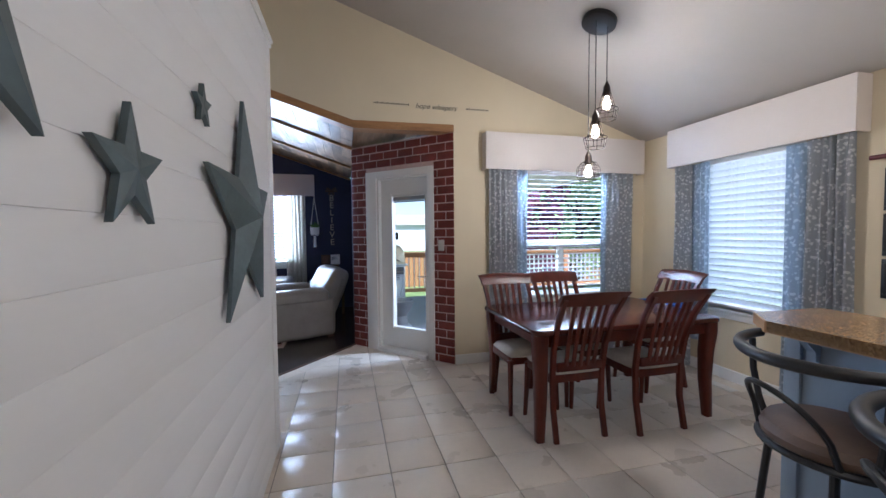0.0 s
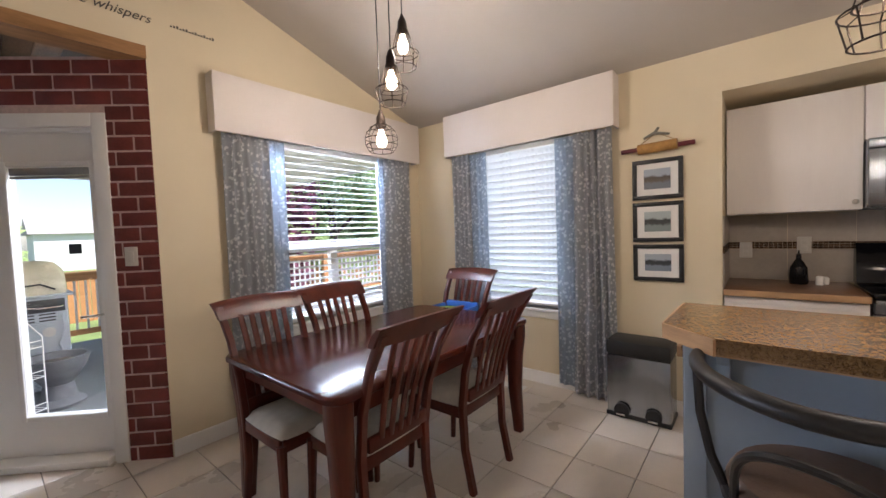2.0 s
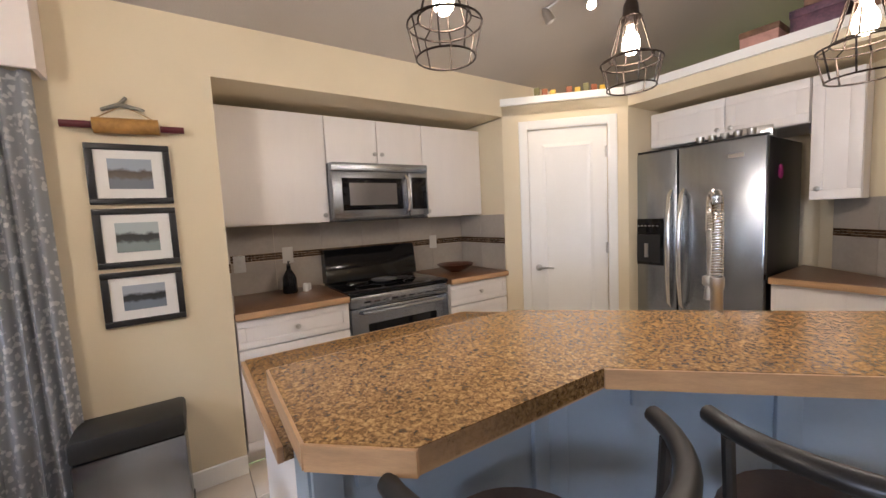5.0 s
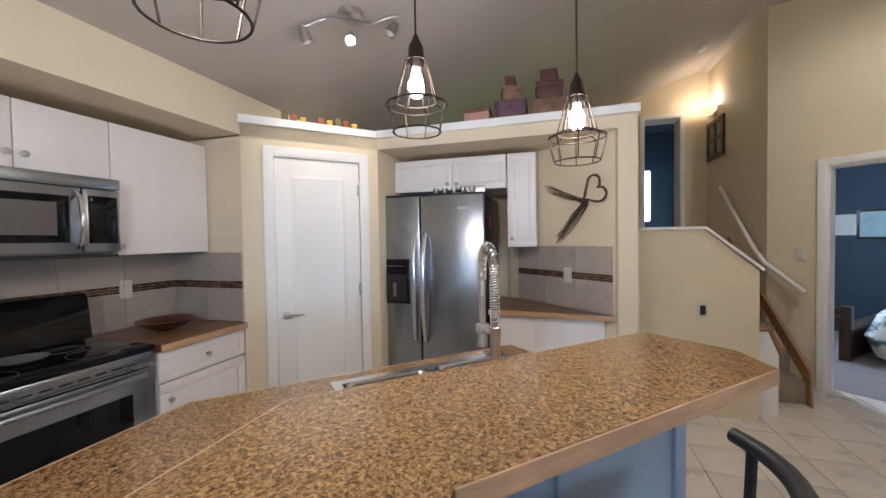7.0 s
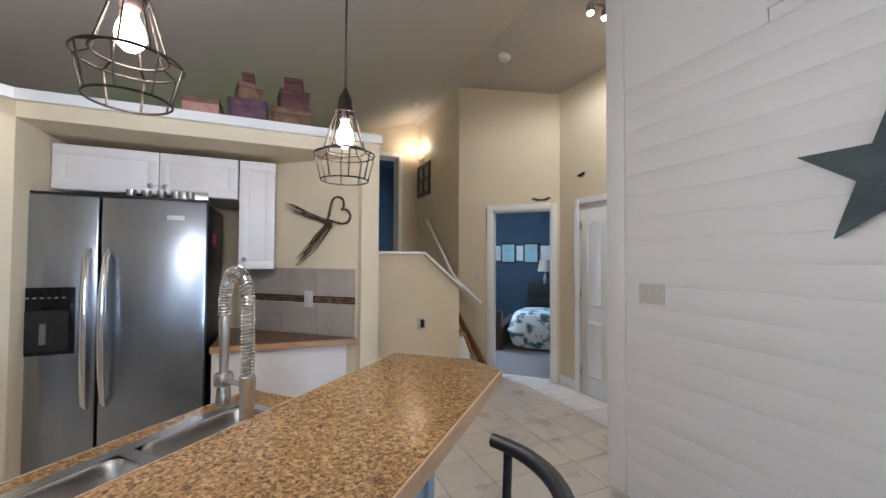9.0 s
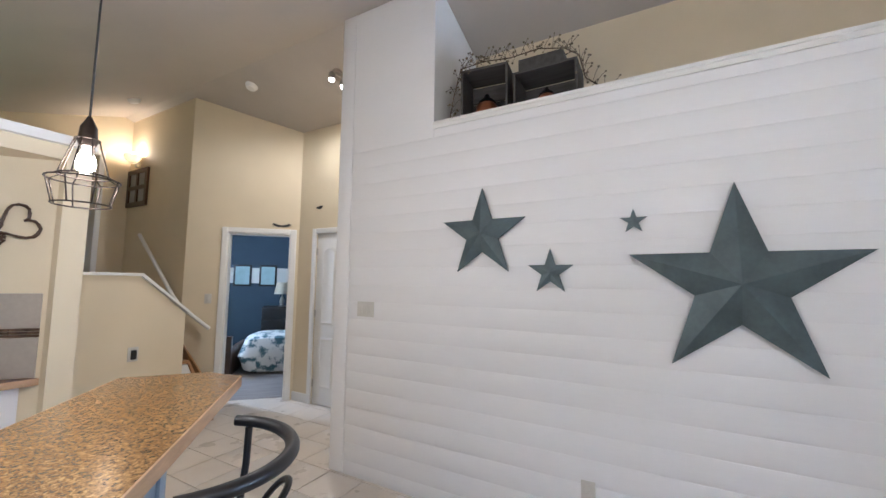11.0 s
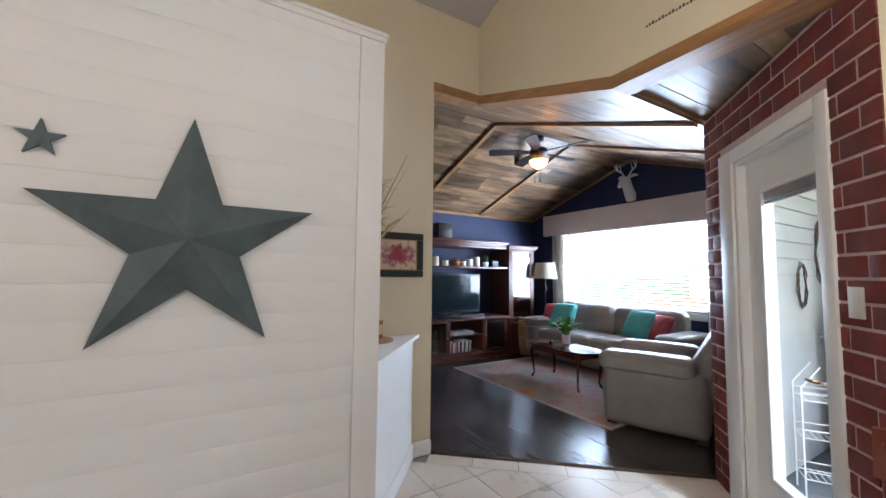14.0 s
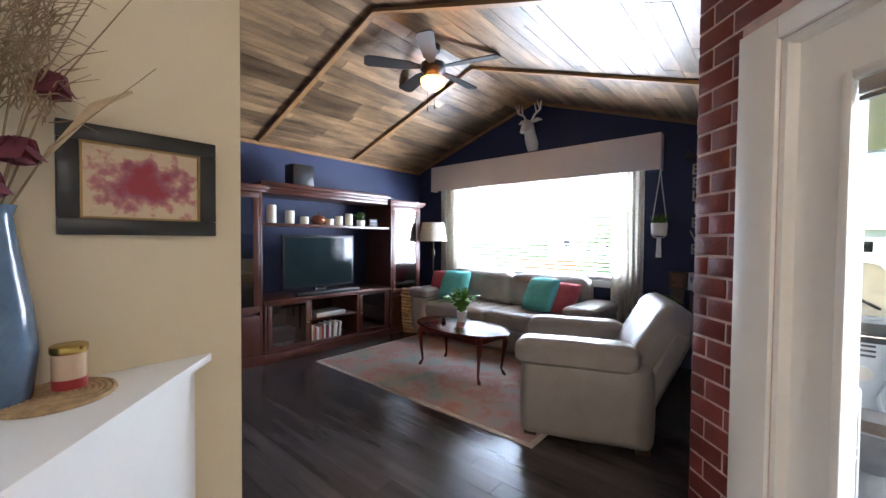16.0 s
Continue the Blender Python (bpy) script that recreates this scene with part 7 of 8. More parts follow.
# things on the unit
tv = thing("television", "flat black television on a stand", "television", at=pose(-3.38, 6.38, 0.666, 0, 0, 0))
slab("screen", -0.03, 0.012, -0.48, 0.48, 0.07, 0.70, BLACK, tv, r=0.008)
slab("glass", 0.0125, 0.016, -0.45, 0.45, 0.10, 0.67, mat("tv_glass", (0.012, 0.02, 0.022), 0.06, var=0.2), tv)
slab("neck", -0.02, 0.01, -0.08, 0.08, 0.02, 0.07, BLACK, tv)
slab("foot", -0.10, 0.12, -0.24, 0.24, 0.0, 0.02, BLACK, tv, r=0.006)
bm = bmn()
box(bm, -0.035, 0.035, -0.42, 0.42, 0, 0.05, 0.01)
one("soundbar", bm, BLACK, "black soundbar in front of the television", "speaker", at=pose(-3.215, 6.40, 0.666))
bm = bmn()
box(bm, -0.1, 0.1, -0.13, 0.13, 0, 0.26, 0.01)
one("loudspeaker", bm, BLACK, "black loudspeaker on top of the media unit", "speaker", at=pose(-3.40, 6.12, 1.916))
for i, (y, h) in enumerate(((5.77, 0.20), (5.98, 0.15), (6.16, 0.09), (6.50, 0.08), (6.63, 0.12), (6.78, 0.16))):
    c = thing("pillar_candle", "ivory pillar candle on the shelf", "candle", "candles on the shelf", at=pose(-3.36, y, 1.491))
    bm = bmn()
    lathe(bm, [(0.048, 0), (0.05, 0.004), (0.05, h - 0.004), (0.045, h), (0.02, h - 0.006), (0, h - 0.008)], 18)
    part("wax", bm, CREAM, c)
    bm = bmn()
    tube(bm, [(0, 0, h - 0.01), (0.001, 0, h + 0.012)], 0.0015, 4)
    part("wick", bm, BLACK, c)
pk = thing("copper_pumpkin", "round copper pumpkin ornament on the shelf", "ornament", at=pose(-3.36, 6.34, 1.491))
bm = bmn()
lathe(bm, [(0.0, 0), (0.05, 0.002), (0.085, 0.04), (0.09, 0.07), (0.06, 0.11), (0.015, 0.12), (0.0, 0.12)], 20)
part("body", bm, COPPER, pk)
bm = bmn()
tube(bm, [(0, 0, 0.115), (0.005, 0, 0.145), (0.015, 0, 0.16)], [0.009, 0.006, 0.004], 6)
part("stalk", bm, DARKWOOD, pk)


def fern(name, m, r, h, label, leaf=BRIGHTGREEN, pot=WHITE, seed=1, ph=0.10, pr=0.055):
    root = thing(name, label, "plant", at=m)
    bm = bmn()
    lathe(bm, [(pr * 0.8, 0), (pr * 0.82, 0.004), (pr, ph), (pr * 0.9, ph), (pr * 0.86, ph - 0.012), (0, ph - 0.012)], 18)
    part("pot", bm, pot, root)
    bm = bmn()
    rr = random.Random(seed)
    for i in range(46):
        a, e = rr.uniform(0, 6.28), rr.uniform(0.25, 1.0)
        L = r * (0.6 + 0.5 * e)
        pts = [(0.3 * pr * math.cos(a), 0.3 * pr * math.sin(a), ph - 0.01)]
        for s in (0.35, 0.7, 1.0):
            pts.append((math.cos(a) * L * s * e, math.sin(a) * L * s * e, ph + h * (1.15 - 0.6 * e) * math.sin(s * (1.2 + 0.9 * e)) ))
        for j in range(3):
            p, q = Vector(pts[j]), Vector(pts[j + 1])
            d = (q - p)
            sd = Vector((-math.sin(a), math.cos(a), 0.15))
            for f in (0.0, 0.5):
                c = p + d * f
                for sgn in (-1, 1):
                    t = c + d * 0.35 + sd * sgn * 0.028
                    bm.faces.new([bm.verts.new(c), bm.verts.new(c + d * 0.5), bm.verts.new(t)])
    tagged(part("leaves", bm, leaf, root, smooth=0), kind="stuff")
    return root


fern("shelf_plant", pose(-3.36, 6.97, 1.491), 0.11, 0.12, "small green plant in white pot on the shelf", GREEN, seed=3, ph=0.08)
sf = thing("small_photo_frame", "small wooden photo frame on the shelf", "picture frame", at=pose(-3.34, 7.17, 1.4915, -8, 0, 90))
slab("frame", -0.07, 0.07, -0.008, 0.008, 0, 0.11, DARKWOOD, sf, r=0.003)
slab("photograph", -0.052, 0.052, -0.010, -0.0085, 0.018, 0.092, PICS[0], sf)
BOOKC = [mat("book_%s" % nme, c, 0.6, var=0.15) for nme, c in (("cream", (0.6, 0.55, 0.45)), ("red", (0.30, 0.03, 0.03)), ("black", (0.02, 0.02, 0.02)), ("tan", (0.35, 0.22, 0.12)), ("white", (0.7, 0.7, 0.68)))]
y = 6.19
rr = random.Random(8)
for i in range(15):
    t = rr.uniform(0.018, 0.034)
    h = rr.uniform(0.14, 0.19)
    bm = bmn()
    box(bm, -0.07, 0.07, 0, t, 0, h, 0.002)
    one("book", bm, BOOKC[(i * 3 + i // 4) % 5], "upright book on the lower shelf", "book", "books on the shelf", at=pose(-3.33, y, 0.121, 0 if i < 11 else -6, 0, 0))
    y += t + 0.004
bm = bmn()
box(bm, -0.12, 0.12, -0.2, 0.2, 0, 0.05, 0.004)
one("disc_player", bm, mat("silver_case", (0.5, 0.5, 0.5), 0.35, 0.6), "silver disc player on the shelf", "disc player", at=pose(-3.36, 6.45, 0.391))
for i in range(4):
    bm = bmn()
    box(bm, -0.1, 0.1, -0.13, 0.13, 0, 0.045, 0.004)
    one("stacked_box", bm, [PHOTO, mat("grey_card", (0.25, 0.25, 0.26), 0.7)][i % 2] if i < 2 else bpy.data.materials["grey_card"], "grey media box behind cabinet glass", "box", "boxes in the unit", at=pose(-3.40, 5.87 + 0.01 * i, 0.121 + i * 0.046))

# rug
rug = mat("faded_rug", (0.34, 0.17, 0.14), 0.95, var=0.3, scale=3, bump=0.4, bscale=250)
n, k = rug.node_tree.nodes, rug.node_tree.links
tc, nz, v, r1 = n.new("ShaderNodeTexCoord"), n.new("ShaderNodeTexNoise"), n.new("ShaderNodeTexVoronoi"), n.new("ShaderNodeValToRGB")
nz.inputs["Scale"].default_value, nz.inputs["Detail"].default_value = 2.4, 9
nz.inputs["Roughness"].default_value = 0.72
k.new(tc.outputs["Object"], nz.inputs["Vector"])
k.new(nz.outputs["Fac"], r1.inputs["Fac"])
e = r1.color_ramp.elements
e[0].position, e[0].color = 0.36, (0.22, 0.31, 0.29, 1)
e[1].position, e[1].color = 0.66, (0.42, 0.36, 0.31, 1)
for pz, cl in ((0.44, (0.33, 0.33, 0.30)), (0.50, (0.42, 0.30, 0.26)), (0.57, (0.38, 0.21, 0.18))):
    q = e.new(pz)
    q.color = (*cl, 1)
k.new(r1.outputs["Color"], n["Principled BSDF"].inputs["Base Color"])
rg_ = thing("area_rug", "faded pink and teal patterned area rug", "rug", at=pose(-1.60, 6.98, 0.0))
slab("pile", -1.24, 1.24, -0.92, 0.92, 0.001, 0.012, rug, rg_, r=0.003)
bm = bmn()
for q in ((-1.28, 1.28, -0.96, -0.921), (-1.28, 1.28, 0.921, 0.96), (-1.28, -1.241, -0.92, 0.92), (1.241, 1.28, -0.92, 0.92)):
    box(bm, *q, 0.001, 0.010, 0.002)
part("border", bm, mat("rug_border", (0.50, 0.42, 0.36), 0.95, var=0.25, scale=14, bump=0.4, bscale=250), rg_)


# coffee table
ct = thing("coffee_table", "oval glossy dark wood coffee table with cabriole legs", "table", at=pose(-1.56, 6.86, 0.012, 0, 0, -4))
bm = bmn()
rings = []
for kf, z in ((0.97, 0.428), (1.0, 0.434), (1.0, 0.446), (0.985, 0.452)):
    rings.append([bm.verts.new((0.56 * kf * math.cos(a * math.pi / 24), 0.33 * kf * math.sin(a * math.pi / 24), z)) for a in range(48)])
for a, b in zip(rings, rings[1:]):
    for i in range(48):
        bm.faces.new((a[i], a[(i + 1) % 48], b[(i + 1) % 48], b[i]))
bm.faces.new(rings[0][::-1])
bm.faces.new(rings[-1])
part("tabletop", bm, CHERRYTOP, ct)
for s in (-1, 1):
    slab("apron", -0.38, 0.38, s * 0.19 - 0.01, s * 0.19 + 0.01, 0.36, 0.427, CHERRY, ct)
    slab("apron", s * 0.39 - 0.01, s * 0.39 + 0.01, -0.17, 0.17, 0.36, 0.427, CHERRY, ct)
    for q in (-1, 1):
        bm = bmn()
        tube(bm, [(s * 0.38, q * 0.18, 0.427), (s * 0.405, q * 0.195, 0.34), (s * 0.39, q * 0.187, 0.20), (s * 0.375, q * 0.178, 0.06), (s * 0.40, q * 0.19, 0.014), (s * 0.41, q * 0.195, 0.0)], [0.024, 0.028, 0.017, 0.011, 0.018, 0.012], 10)
        part("leg", bm, CHERRY, ct)
fern("table_fern", pose(-1.66, 7.0, 0.465), 0.31, 0.25, "bright green fern in a white pot", seed=2, ph=0.11)
bm = bmn()
lathe(bm, [(0.025, 0), (0.028, 0.02), (0.015, 0.035), (0.02, 0.05), (0.0, 0.06)], 12)
one("small_ornament", bm, GLOSSBLACK, "small dark ornament on the coffee table", "ornament", at=pose(-1.74, 6.80, 0.465))


def blob(bm, x0, x1, y0, y1, z0, z1, r, seg=4):
    """A padded block with well rounded edges."""
    s = bmn()
    box(s, x0, x1, y0, y1, z0, z1)
    bmesh.ops.subdivide_edges(s, edges=s.edges[:], cuts=3, use_grid_fill=True)
    cx, cy, cz_ = (x0 + x1) / 2, (y0 + y1) / 2, (z0 + z1) / 2
    hx, hy, hz = (x1 - x0) / 2, (y1 - y0) / 2, (z1 - z0) / 2
    me = bpy.data.meshes.new("tmp")
    bmesh.ops.bevel(s, geom=[e for e in s.edges if len(e.link_faces) == 2 and e.calc_face_angle() > 0.5], offset=r, segments=seg, affect="EDGES", profile=0.5)
    for v in s.verts:
        u, w, t = (v.co.x - cx) / hx, (v.co.y - cy) / hy, (v.co.z - cz_) / hz
        b = 0.06
        v.co.z += b * hz * (1 - u * u) * (1 - w * w) * (1 if t > 0 else -1) * abs(t)
        v.co.x += 0.04 * hx * (1 - w * w) * (1 - t * t) * u
        v.co.y += 0.04 * hy * (1 - u * u) * (1 - t * t) * w
        v.co += noise.noise_vector(v.co * 5) * 0.006
    s.to_mesh(me)
    s.free()
    bm.from_mesh(me)
    bpy.data.meshes.remove(me)


def padded(name, q, r, parent, material=LEATHER):
    bm = bmn()
    blob(bm, *q, r)
    return part(name, bm, material, parent, smooth=80)


# sofa under the window
so = thing("sofa", "grey leather tufted sofa under the window", "sofa", at=pose(-1.75, 7.98, 0))
padded("base", (-1.20, 1.20, -0.40, 0.40, 0.05, 0.32), 0.05, so)
for x0, x1 in ((-0.98, -0.005), (0.005, 0.98)):
    padded("seat_cushion", (x0, x1, -0.45, 0.22, 0.30, 0.50), 0.07, so)
    padded("back_cushion", (x0, x1, 0.12, 0.42, 0.46, 0.90), 0.10, so)
for s in (-1, 1):
    x0, x1 = (0.97, 1.26) if s > 0 else (-1.26, -0.97)
    padded("armrest", (x0, x1, -0.44, 0.40, 0.06, 0.58), 0.09, so)
    padded("arm_pad", (x0 - 0.02, x1 + 0.02, -0.46, 0.36, 0.52, 0.66), 0.06, so)
for x in (-0.75, -0.25, 0.25, 0.75):
    for z in (0.62, 0.78):
        bm = bmn()
        bmesh.ops.create_icosphere(bm, subdivisions=1, radius=0.014, matrix=Matrix.Translation((x, 0.115, z)))
        part("button", bm, LEATHER, so)
for x in (-1.1, 1.1):
    for y in (-0.33, 0.33):
        slab("foot", x - 0.03, x + 0.03, y - 0.03, y + 0.03, 0, 0.06, DARKWOOD, so)
for x, y, z, rx, rz, mt, nm, sz in ((-2.72, 7.86, 0.68, 62, 22, PINK, "rose", 0.40), (-2.46, 7.78, 0.68, 60, 8, TEAL, "teal", 0.46), (-1.20, 7.80, 0.68, 60, -12, TEAL, "teal", 0.44), (-0.95, 7.84, 0.66, 58, -24, PINK, "rose", 0.40)):
    bm = bmn()
    pillow(bm, sz, sz, 0.17, (0, 0, 0), 10, 0.6)
    one("throw_pillow", bm, mt, nm + " fabric throw pillow on the sofa", "pillow", "sofa pillows", at=pose(x, y + 0.08, z + 0.03, rx, 0, rz), smooth=80)

# armchair
ac = thing("armchair", "grey leather armchair beside the opening", "armchair", at=pose(-0.235, 6.70, 0.0, 0, 0, -68.4))
padded("base", (-0.36, 0.36, -0.38, 0.36, 0.05, 0.34), 0.05, ac)
padded("seat_cushion", (-0.27, 0.27, -0.44, 0.20, 0.30, 0.50), 0.08, ac)
for s in (-1, 1):
    x0, x1 = (0.26, 0.48) if s > 0 else (-0.48, -0.26)
    padded("armrest", (x0, x1, -0.42, 0.38, 0.035, 0.55), 0.05, ac)
    padded("arm_pad", (x0 - 0.02, x1 + 0.02, -0.46, 0.30, 0.48, 0.67), 0.08, ac)
o = padded("back_cushion", (-0.40, 0.40, -0.13, 0.13, -0.02, 0.60), 0.10, ac)
o.matrix_basis = pose(0, 0.27, 0.37, -29)
o = padded("back_shell", (-0.42, 0.42, -0.07, 0.07, -0.28, 0.48), 0.05, ac)
o.matrix_basis = pose(0, 0.35, 0.34, -24)
for x in (-0.4, 0.4):
    for y in (-0.36, 0.33):
        slab("foot", x - 0.04, x + 0.04, y - 0.04, y + 0.04, 0, 0.06, DARKWOOD, ac)

# floor lamp
fl = thing("floor_lamp", "bronze floor lamp with cream shade", "floor lamp", at=pose(-3.10, 8.12, 0))
bm = bmn()
lathe(bm, [(0.13, 0), (0.135, 0.012), (0.05, 0.03), (0.014, 0.05), (0.014, 0.6), (0.022, 0.62), (0.014, 0.64), (0.012, 1.05), (0.035, 1.10), (0.03, 1.16), (0.012, 1.2), (0.012, 1.32)], 16)
part("stand", bm, BRONZE, fl)
bm = bmn()
lathe(bm, [(0.215, 1.30), (0.165, 1.58), (0.162, 1.58), (0.212, 1.30)], 28)
part("shade", bm, LAMPSHADE, fl, "cream drum shade")
bk = thing("wicker_basket", "tan wicker basket beside the sofa", "basket", at=pose(-3.12, 7.72, 0))
bm = bmn()
for i in range(14):
    R = 0.13 + 0.03 * math.sin(i / 13 * 2.4)
    tube(bm, [(R * math.cos(a * math.pi / 10), R * math.sin(a * math.pi / 10), 0.02 + i * 0.045) for a in range(20)], 0.024, 6, True)
part("weave", bm, WICKER, bk)
# side table with plant and frames
stb = thing("side_table", "dark wood side table in the corner", "table", at=pose(0.12, 8.16, 0))
slab("tabletop", -0.32, 0.30, -0.26, 0.26, 0.53, 0.56, DARKWOOD, stb, r=0.004)
for x in (-0.28, 0.26):
    for y in (-0.22, 0.22):
        slab("leg", x - 0.02, x + 0.02, y - 0.02, y + 0.02, 0, 0.53, DARKWOOD, stb)
fern("corner_plant", pose(0.05, 8.02, 0.561), 0.15, 0.16, "green leafy plant on the side table", GREEN, seed=6)
for x, z, mt in ((0.08, 0.561, DARKWOOD), (0.25, 0.561, PHOTO)):
    f = thing("block_print", "square print leaning on the side table", "picture frame", "prints on the side table", at=pose(x, 8.32, z, -8))
    slab("frame", -0.08, 0.08, -0.01, 0.01, 0.28, 0.46, mt, f, r=0.003)
    slab("support", -0.06, 0.06, -0.008, 0.008, 0, 0.279, DARKWOOD, f)
    slab("print", -0.06, 0.06, -0.013, -0.0105, 0.30, 0.44, QUILT if mt is PHOTO else BX[2], f)
# hanging planter
hp = thing("hanging_planter", "white macrame hanging planter with greenery", "plant hanger", at=pose(-0.10, 8.36, 0))
bm = bmn()
for s in (-1, 1):
    tube(bm, [(0, 0, 2.08), (s * 0.02, 0, 1.9), (s * 0.07, 0, 1.52), (s * 0.06, 0, 1.38), (0, 0, 1.36)], 0.006, 6)
tube(bm, [(0, 0, 1.37), (0, 0, 1.16)], [0.02, 0.028], 8)
part("cords", bm, PHOTO, hp)
bm = bmn()
lathe(bm, [(0.05, 1.385), (0.075, 1.40), (0.08, 1.52), (0.07, 1.52), (0.0, 1.50)], 16)
part("pot", bm, WHITE, hp)
bm = bmn()
rr = random.Random(12)
for i in range(60):
    a = rr.uniform(0, 6.28)
    p = Vector((0.05 * math.cos(a), 0.05 * math.sin(a), 1.51))
    q = p + Vector((0.07 * math.cos(a) * rr.random(), 0.04 * math.sin(a), rr.uniform(-0.03, 0.13)))
    sd = Vector((-math.sin(a), math.cos(a), 0)) * 0.014
    bm.faces.new([bm.verts.new(p), bm.verts.new((p + q) / 2 + sd), bm.verts.new(q), bm.verts.new((p + q) / 2 - sd)])
tagged(part("leaves", bm, GREEN, hp, smooth=0), kind="stuff")
# vertical lettering
bl = thing("letter_sign", "vertical row of pale metal letters on navy wall", "wall sign")
for i, chh in enumerate("BELIEVE"):
    o = letters(chh, 0.155, pose(0.20, LN - 0.012, 2.02 - i * 0.137, 90), mat("galvanised_letters", (0.50, 0.47, 0.40), 0.5, 0.3) if i == 0 else bpy.data.materials["galvanised_letters"], 0.008)
    o.name, o.parent = "letter", bl
bm = bmn()
for s in (-1, 1):
    tube(bm, [(0.20, LN - 0.03, 2.20), (0.20 + s * 0.07, LN - 0.03, 2.25), (0.20 + s * 0.10, LN - 0.03, 2.20), (0.20, LN - 0.03, 2.19)], [0.012, 0.02, 0.02, 0.012], 6)
    tube(bm, [(0.20, LN - 0.03, 2.20), (0.20 + s * 0.05, LN - 0.03, 2.13)], [0.012, 0.018], 6)
part("bow", bm, DARKWOOD, bl, "brown ribbon bow")
# deer head, one plain shape
bm = bmn()
tube(bm, [(0, 0.0, -0.27), (0, -0.03, -0.18), (0, -0.09, -0.08), (0, -0.13, 0.02), (0, -0.18, 0.03), (0, -0.25, -0.04), (0, -0.30, -0.09)], [0.07, 0.085, 0.075, 0.07, 0.07, 0.045, 0.028], 12)
for s in (-1, 1):
    tube(bm, [(s * 0.03, -0.12, 0.07), (s * 0.11, -0.10, 0.10), (s * 0.17, -0.08, 0.09)], [0.02, 0.028, 0.006], 8)
    tube(bm, [(s * 0.03, -0.12, 0.08), (s * 0.08, -0.11, 0.17), (s * 0.16, -0.12, 0.22), (s * 0.19, -0.16, 0.34)], [0.016, 0.014, 0.012, 0.005], 8)
    tube(bm, [(s * 0.10, -0.11, 0.19), (s * 0.09, -0.15, 0.30)], [0.012, 0.004], 8)
    tube(bm, [(s * 0.15, -0.12, 0.22), (s * 0.13, -0.16, 0.33)], [0.011, 0.004], 8)
one("deer_head", bm, WHITE, "white resin deer head on navy wall", "wall ornament", at=pose(-1.65, LN, 2.80), smooth=70)

# ceiling fan
cf = thing("ceiling_fan", "dark bronze ceiling fan with amber light", "ceiling fan", at=pose(-1.66, 6.52, 0))
bm = bmn()
lathe(bm, [(0.0, 3.16), (0.07, 3.155), (0.065, 3.10), (0.02, 3.08), (0.014, 3.06), (0.014, 3.02), (0.06, 3.01), (0.115, 2.98), (0.12, 2.93), (0.09, 2.89), (0.06, 2.87), (0.06, 2.84), (0.0, 2.84)], 24)
part("motor", bm, BLACK, cf)
bm = bmn()
lathe(bm, [(0.115, 2.84), (0.12, 2.83), (0.10, 2.78), (0.05, 2.745), (0.012, 2.735), (0.0, 2.725)], 24)
part("light_bowl", bm, AMBER, cf, "glowing amber glass bowl")
bulb("fan_light", (-1.66, 6.52, 2.80), 3, (1, 0.66, 0.34), 0.05)
bm = bmn()
prism(bm, [(0.12, -0.03), (0.20, -0.045), (0.24, -0.06), (0.60, -0.075), (0.64, -0.05), (0.64, 0.05), (0.60, 0.075), (0.24, 0.06), (0.20, 0.045), (0.12, 0.03)], "z", -0.004, 0.004)
bl_ = finish(bm, "blade", mat("espresso_blade", (0.022, 0.019, 0.018), 0.6, var=0.2, spec=0.15), 0)
for i in range(5):
    o = new("blade", bl_)
    o.parent, o.matrix_basis = cf, pose(0, 0, 2.95, 0, 0, 18 + i * 72) @ pose(0, 0, 0, 12)
for x in (-0.04, 0.05):
    bm = bmn()
    tube(bm, [(x, -0.03, 2.80), (x, -0.03, 2.58)], 0.0015, 4)
    tube(bm, [(x, -0.03, 2.58), (x, -0.03, 2.545)], 0.005, 6)
    part("pull_chain", bm, BRONZE, cf)

# ---- outdoors ----
bm = bmn()
box(bm, -400, 400, -400, 400, -1.4, -1.3)
setting("ground", bm, mat("lawn", (0.14, 0.20, 0.06), 0.9, var=0.35, scale=1.5), "green lawn and garden ground", "ground")
deck = tagged(thing("deck", "grey deck with cedar railing", "deck", kind="structure"), kind="structure")
slab("deck_floor", 0.72, 7.6, 5.05, 9.7, -0.16, -0.06, GREYDECK, deck)
bm = bmn()
prism(bm, [(0.53, 5.98), (1.57, 4.92), (1.6, 5.06), (0.73, 5.99)], "z", -0.15, -0.061)
part("deck_floor", bm, GREYDECK, deck)
slab("top_rail", 0.72, 7.6, 9.52, 9.66, 0.92, 0.96, CEDAR, deck, r=0.004)
slab("bottom_rail", 0.72, 7.6, 9.57, 9.61, 0.06, 0.14, CEDAR, deck)
slab("upper_rail", 0.72, 7.6, 9.57, 9.61, 0.84, 0.919, CEDAR, deck)
for i in range(5):
    x = 0.85 + i * 1.65
    slab("post", x - 0.05, x + 0.05, 9.54, 9.64, -0.059, 0.919, CEDAR, deck)
bm = bmn()
box(bm, -0.012, 0.012, -0.012, 0.012, 0.14, 0.84)
me = finish(bm, "baluster", SIDING, 0)
x = 0.98
while x < 7.5:
    o = new("baluster", me)
    o.parent, o.location = deck, (x, 9.59, 0)
    x += 0.12
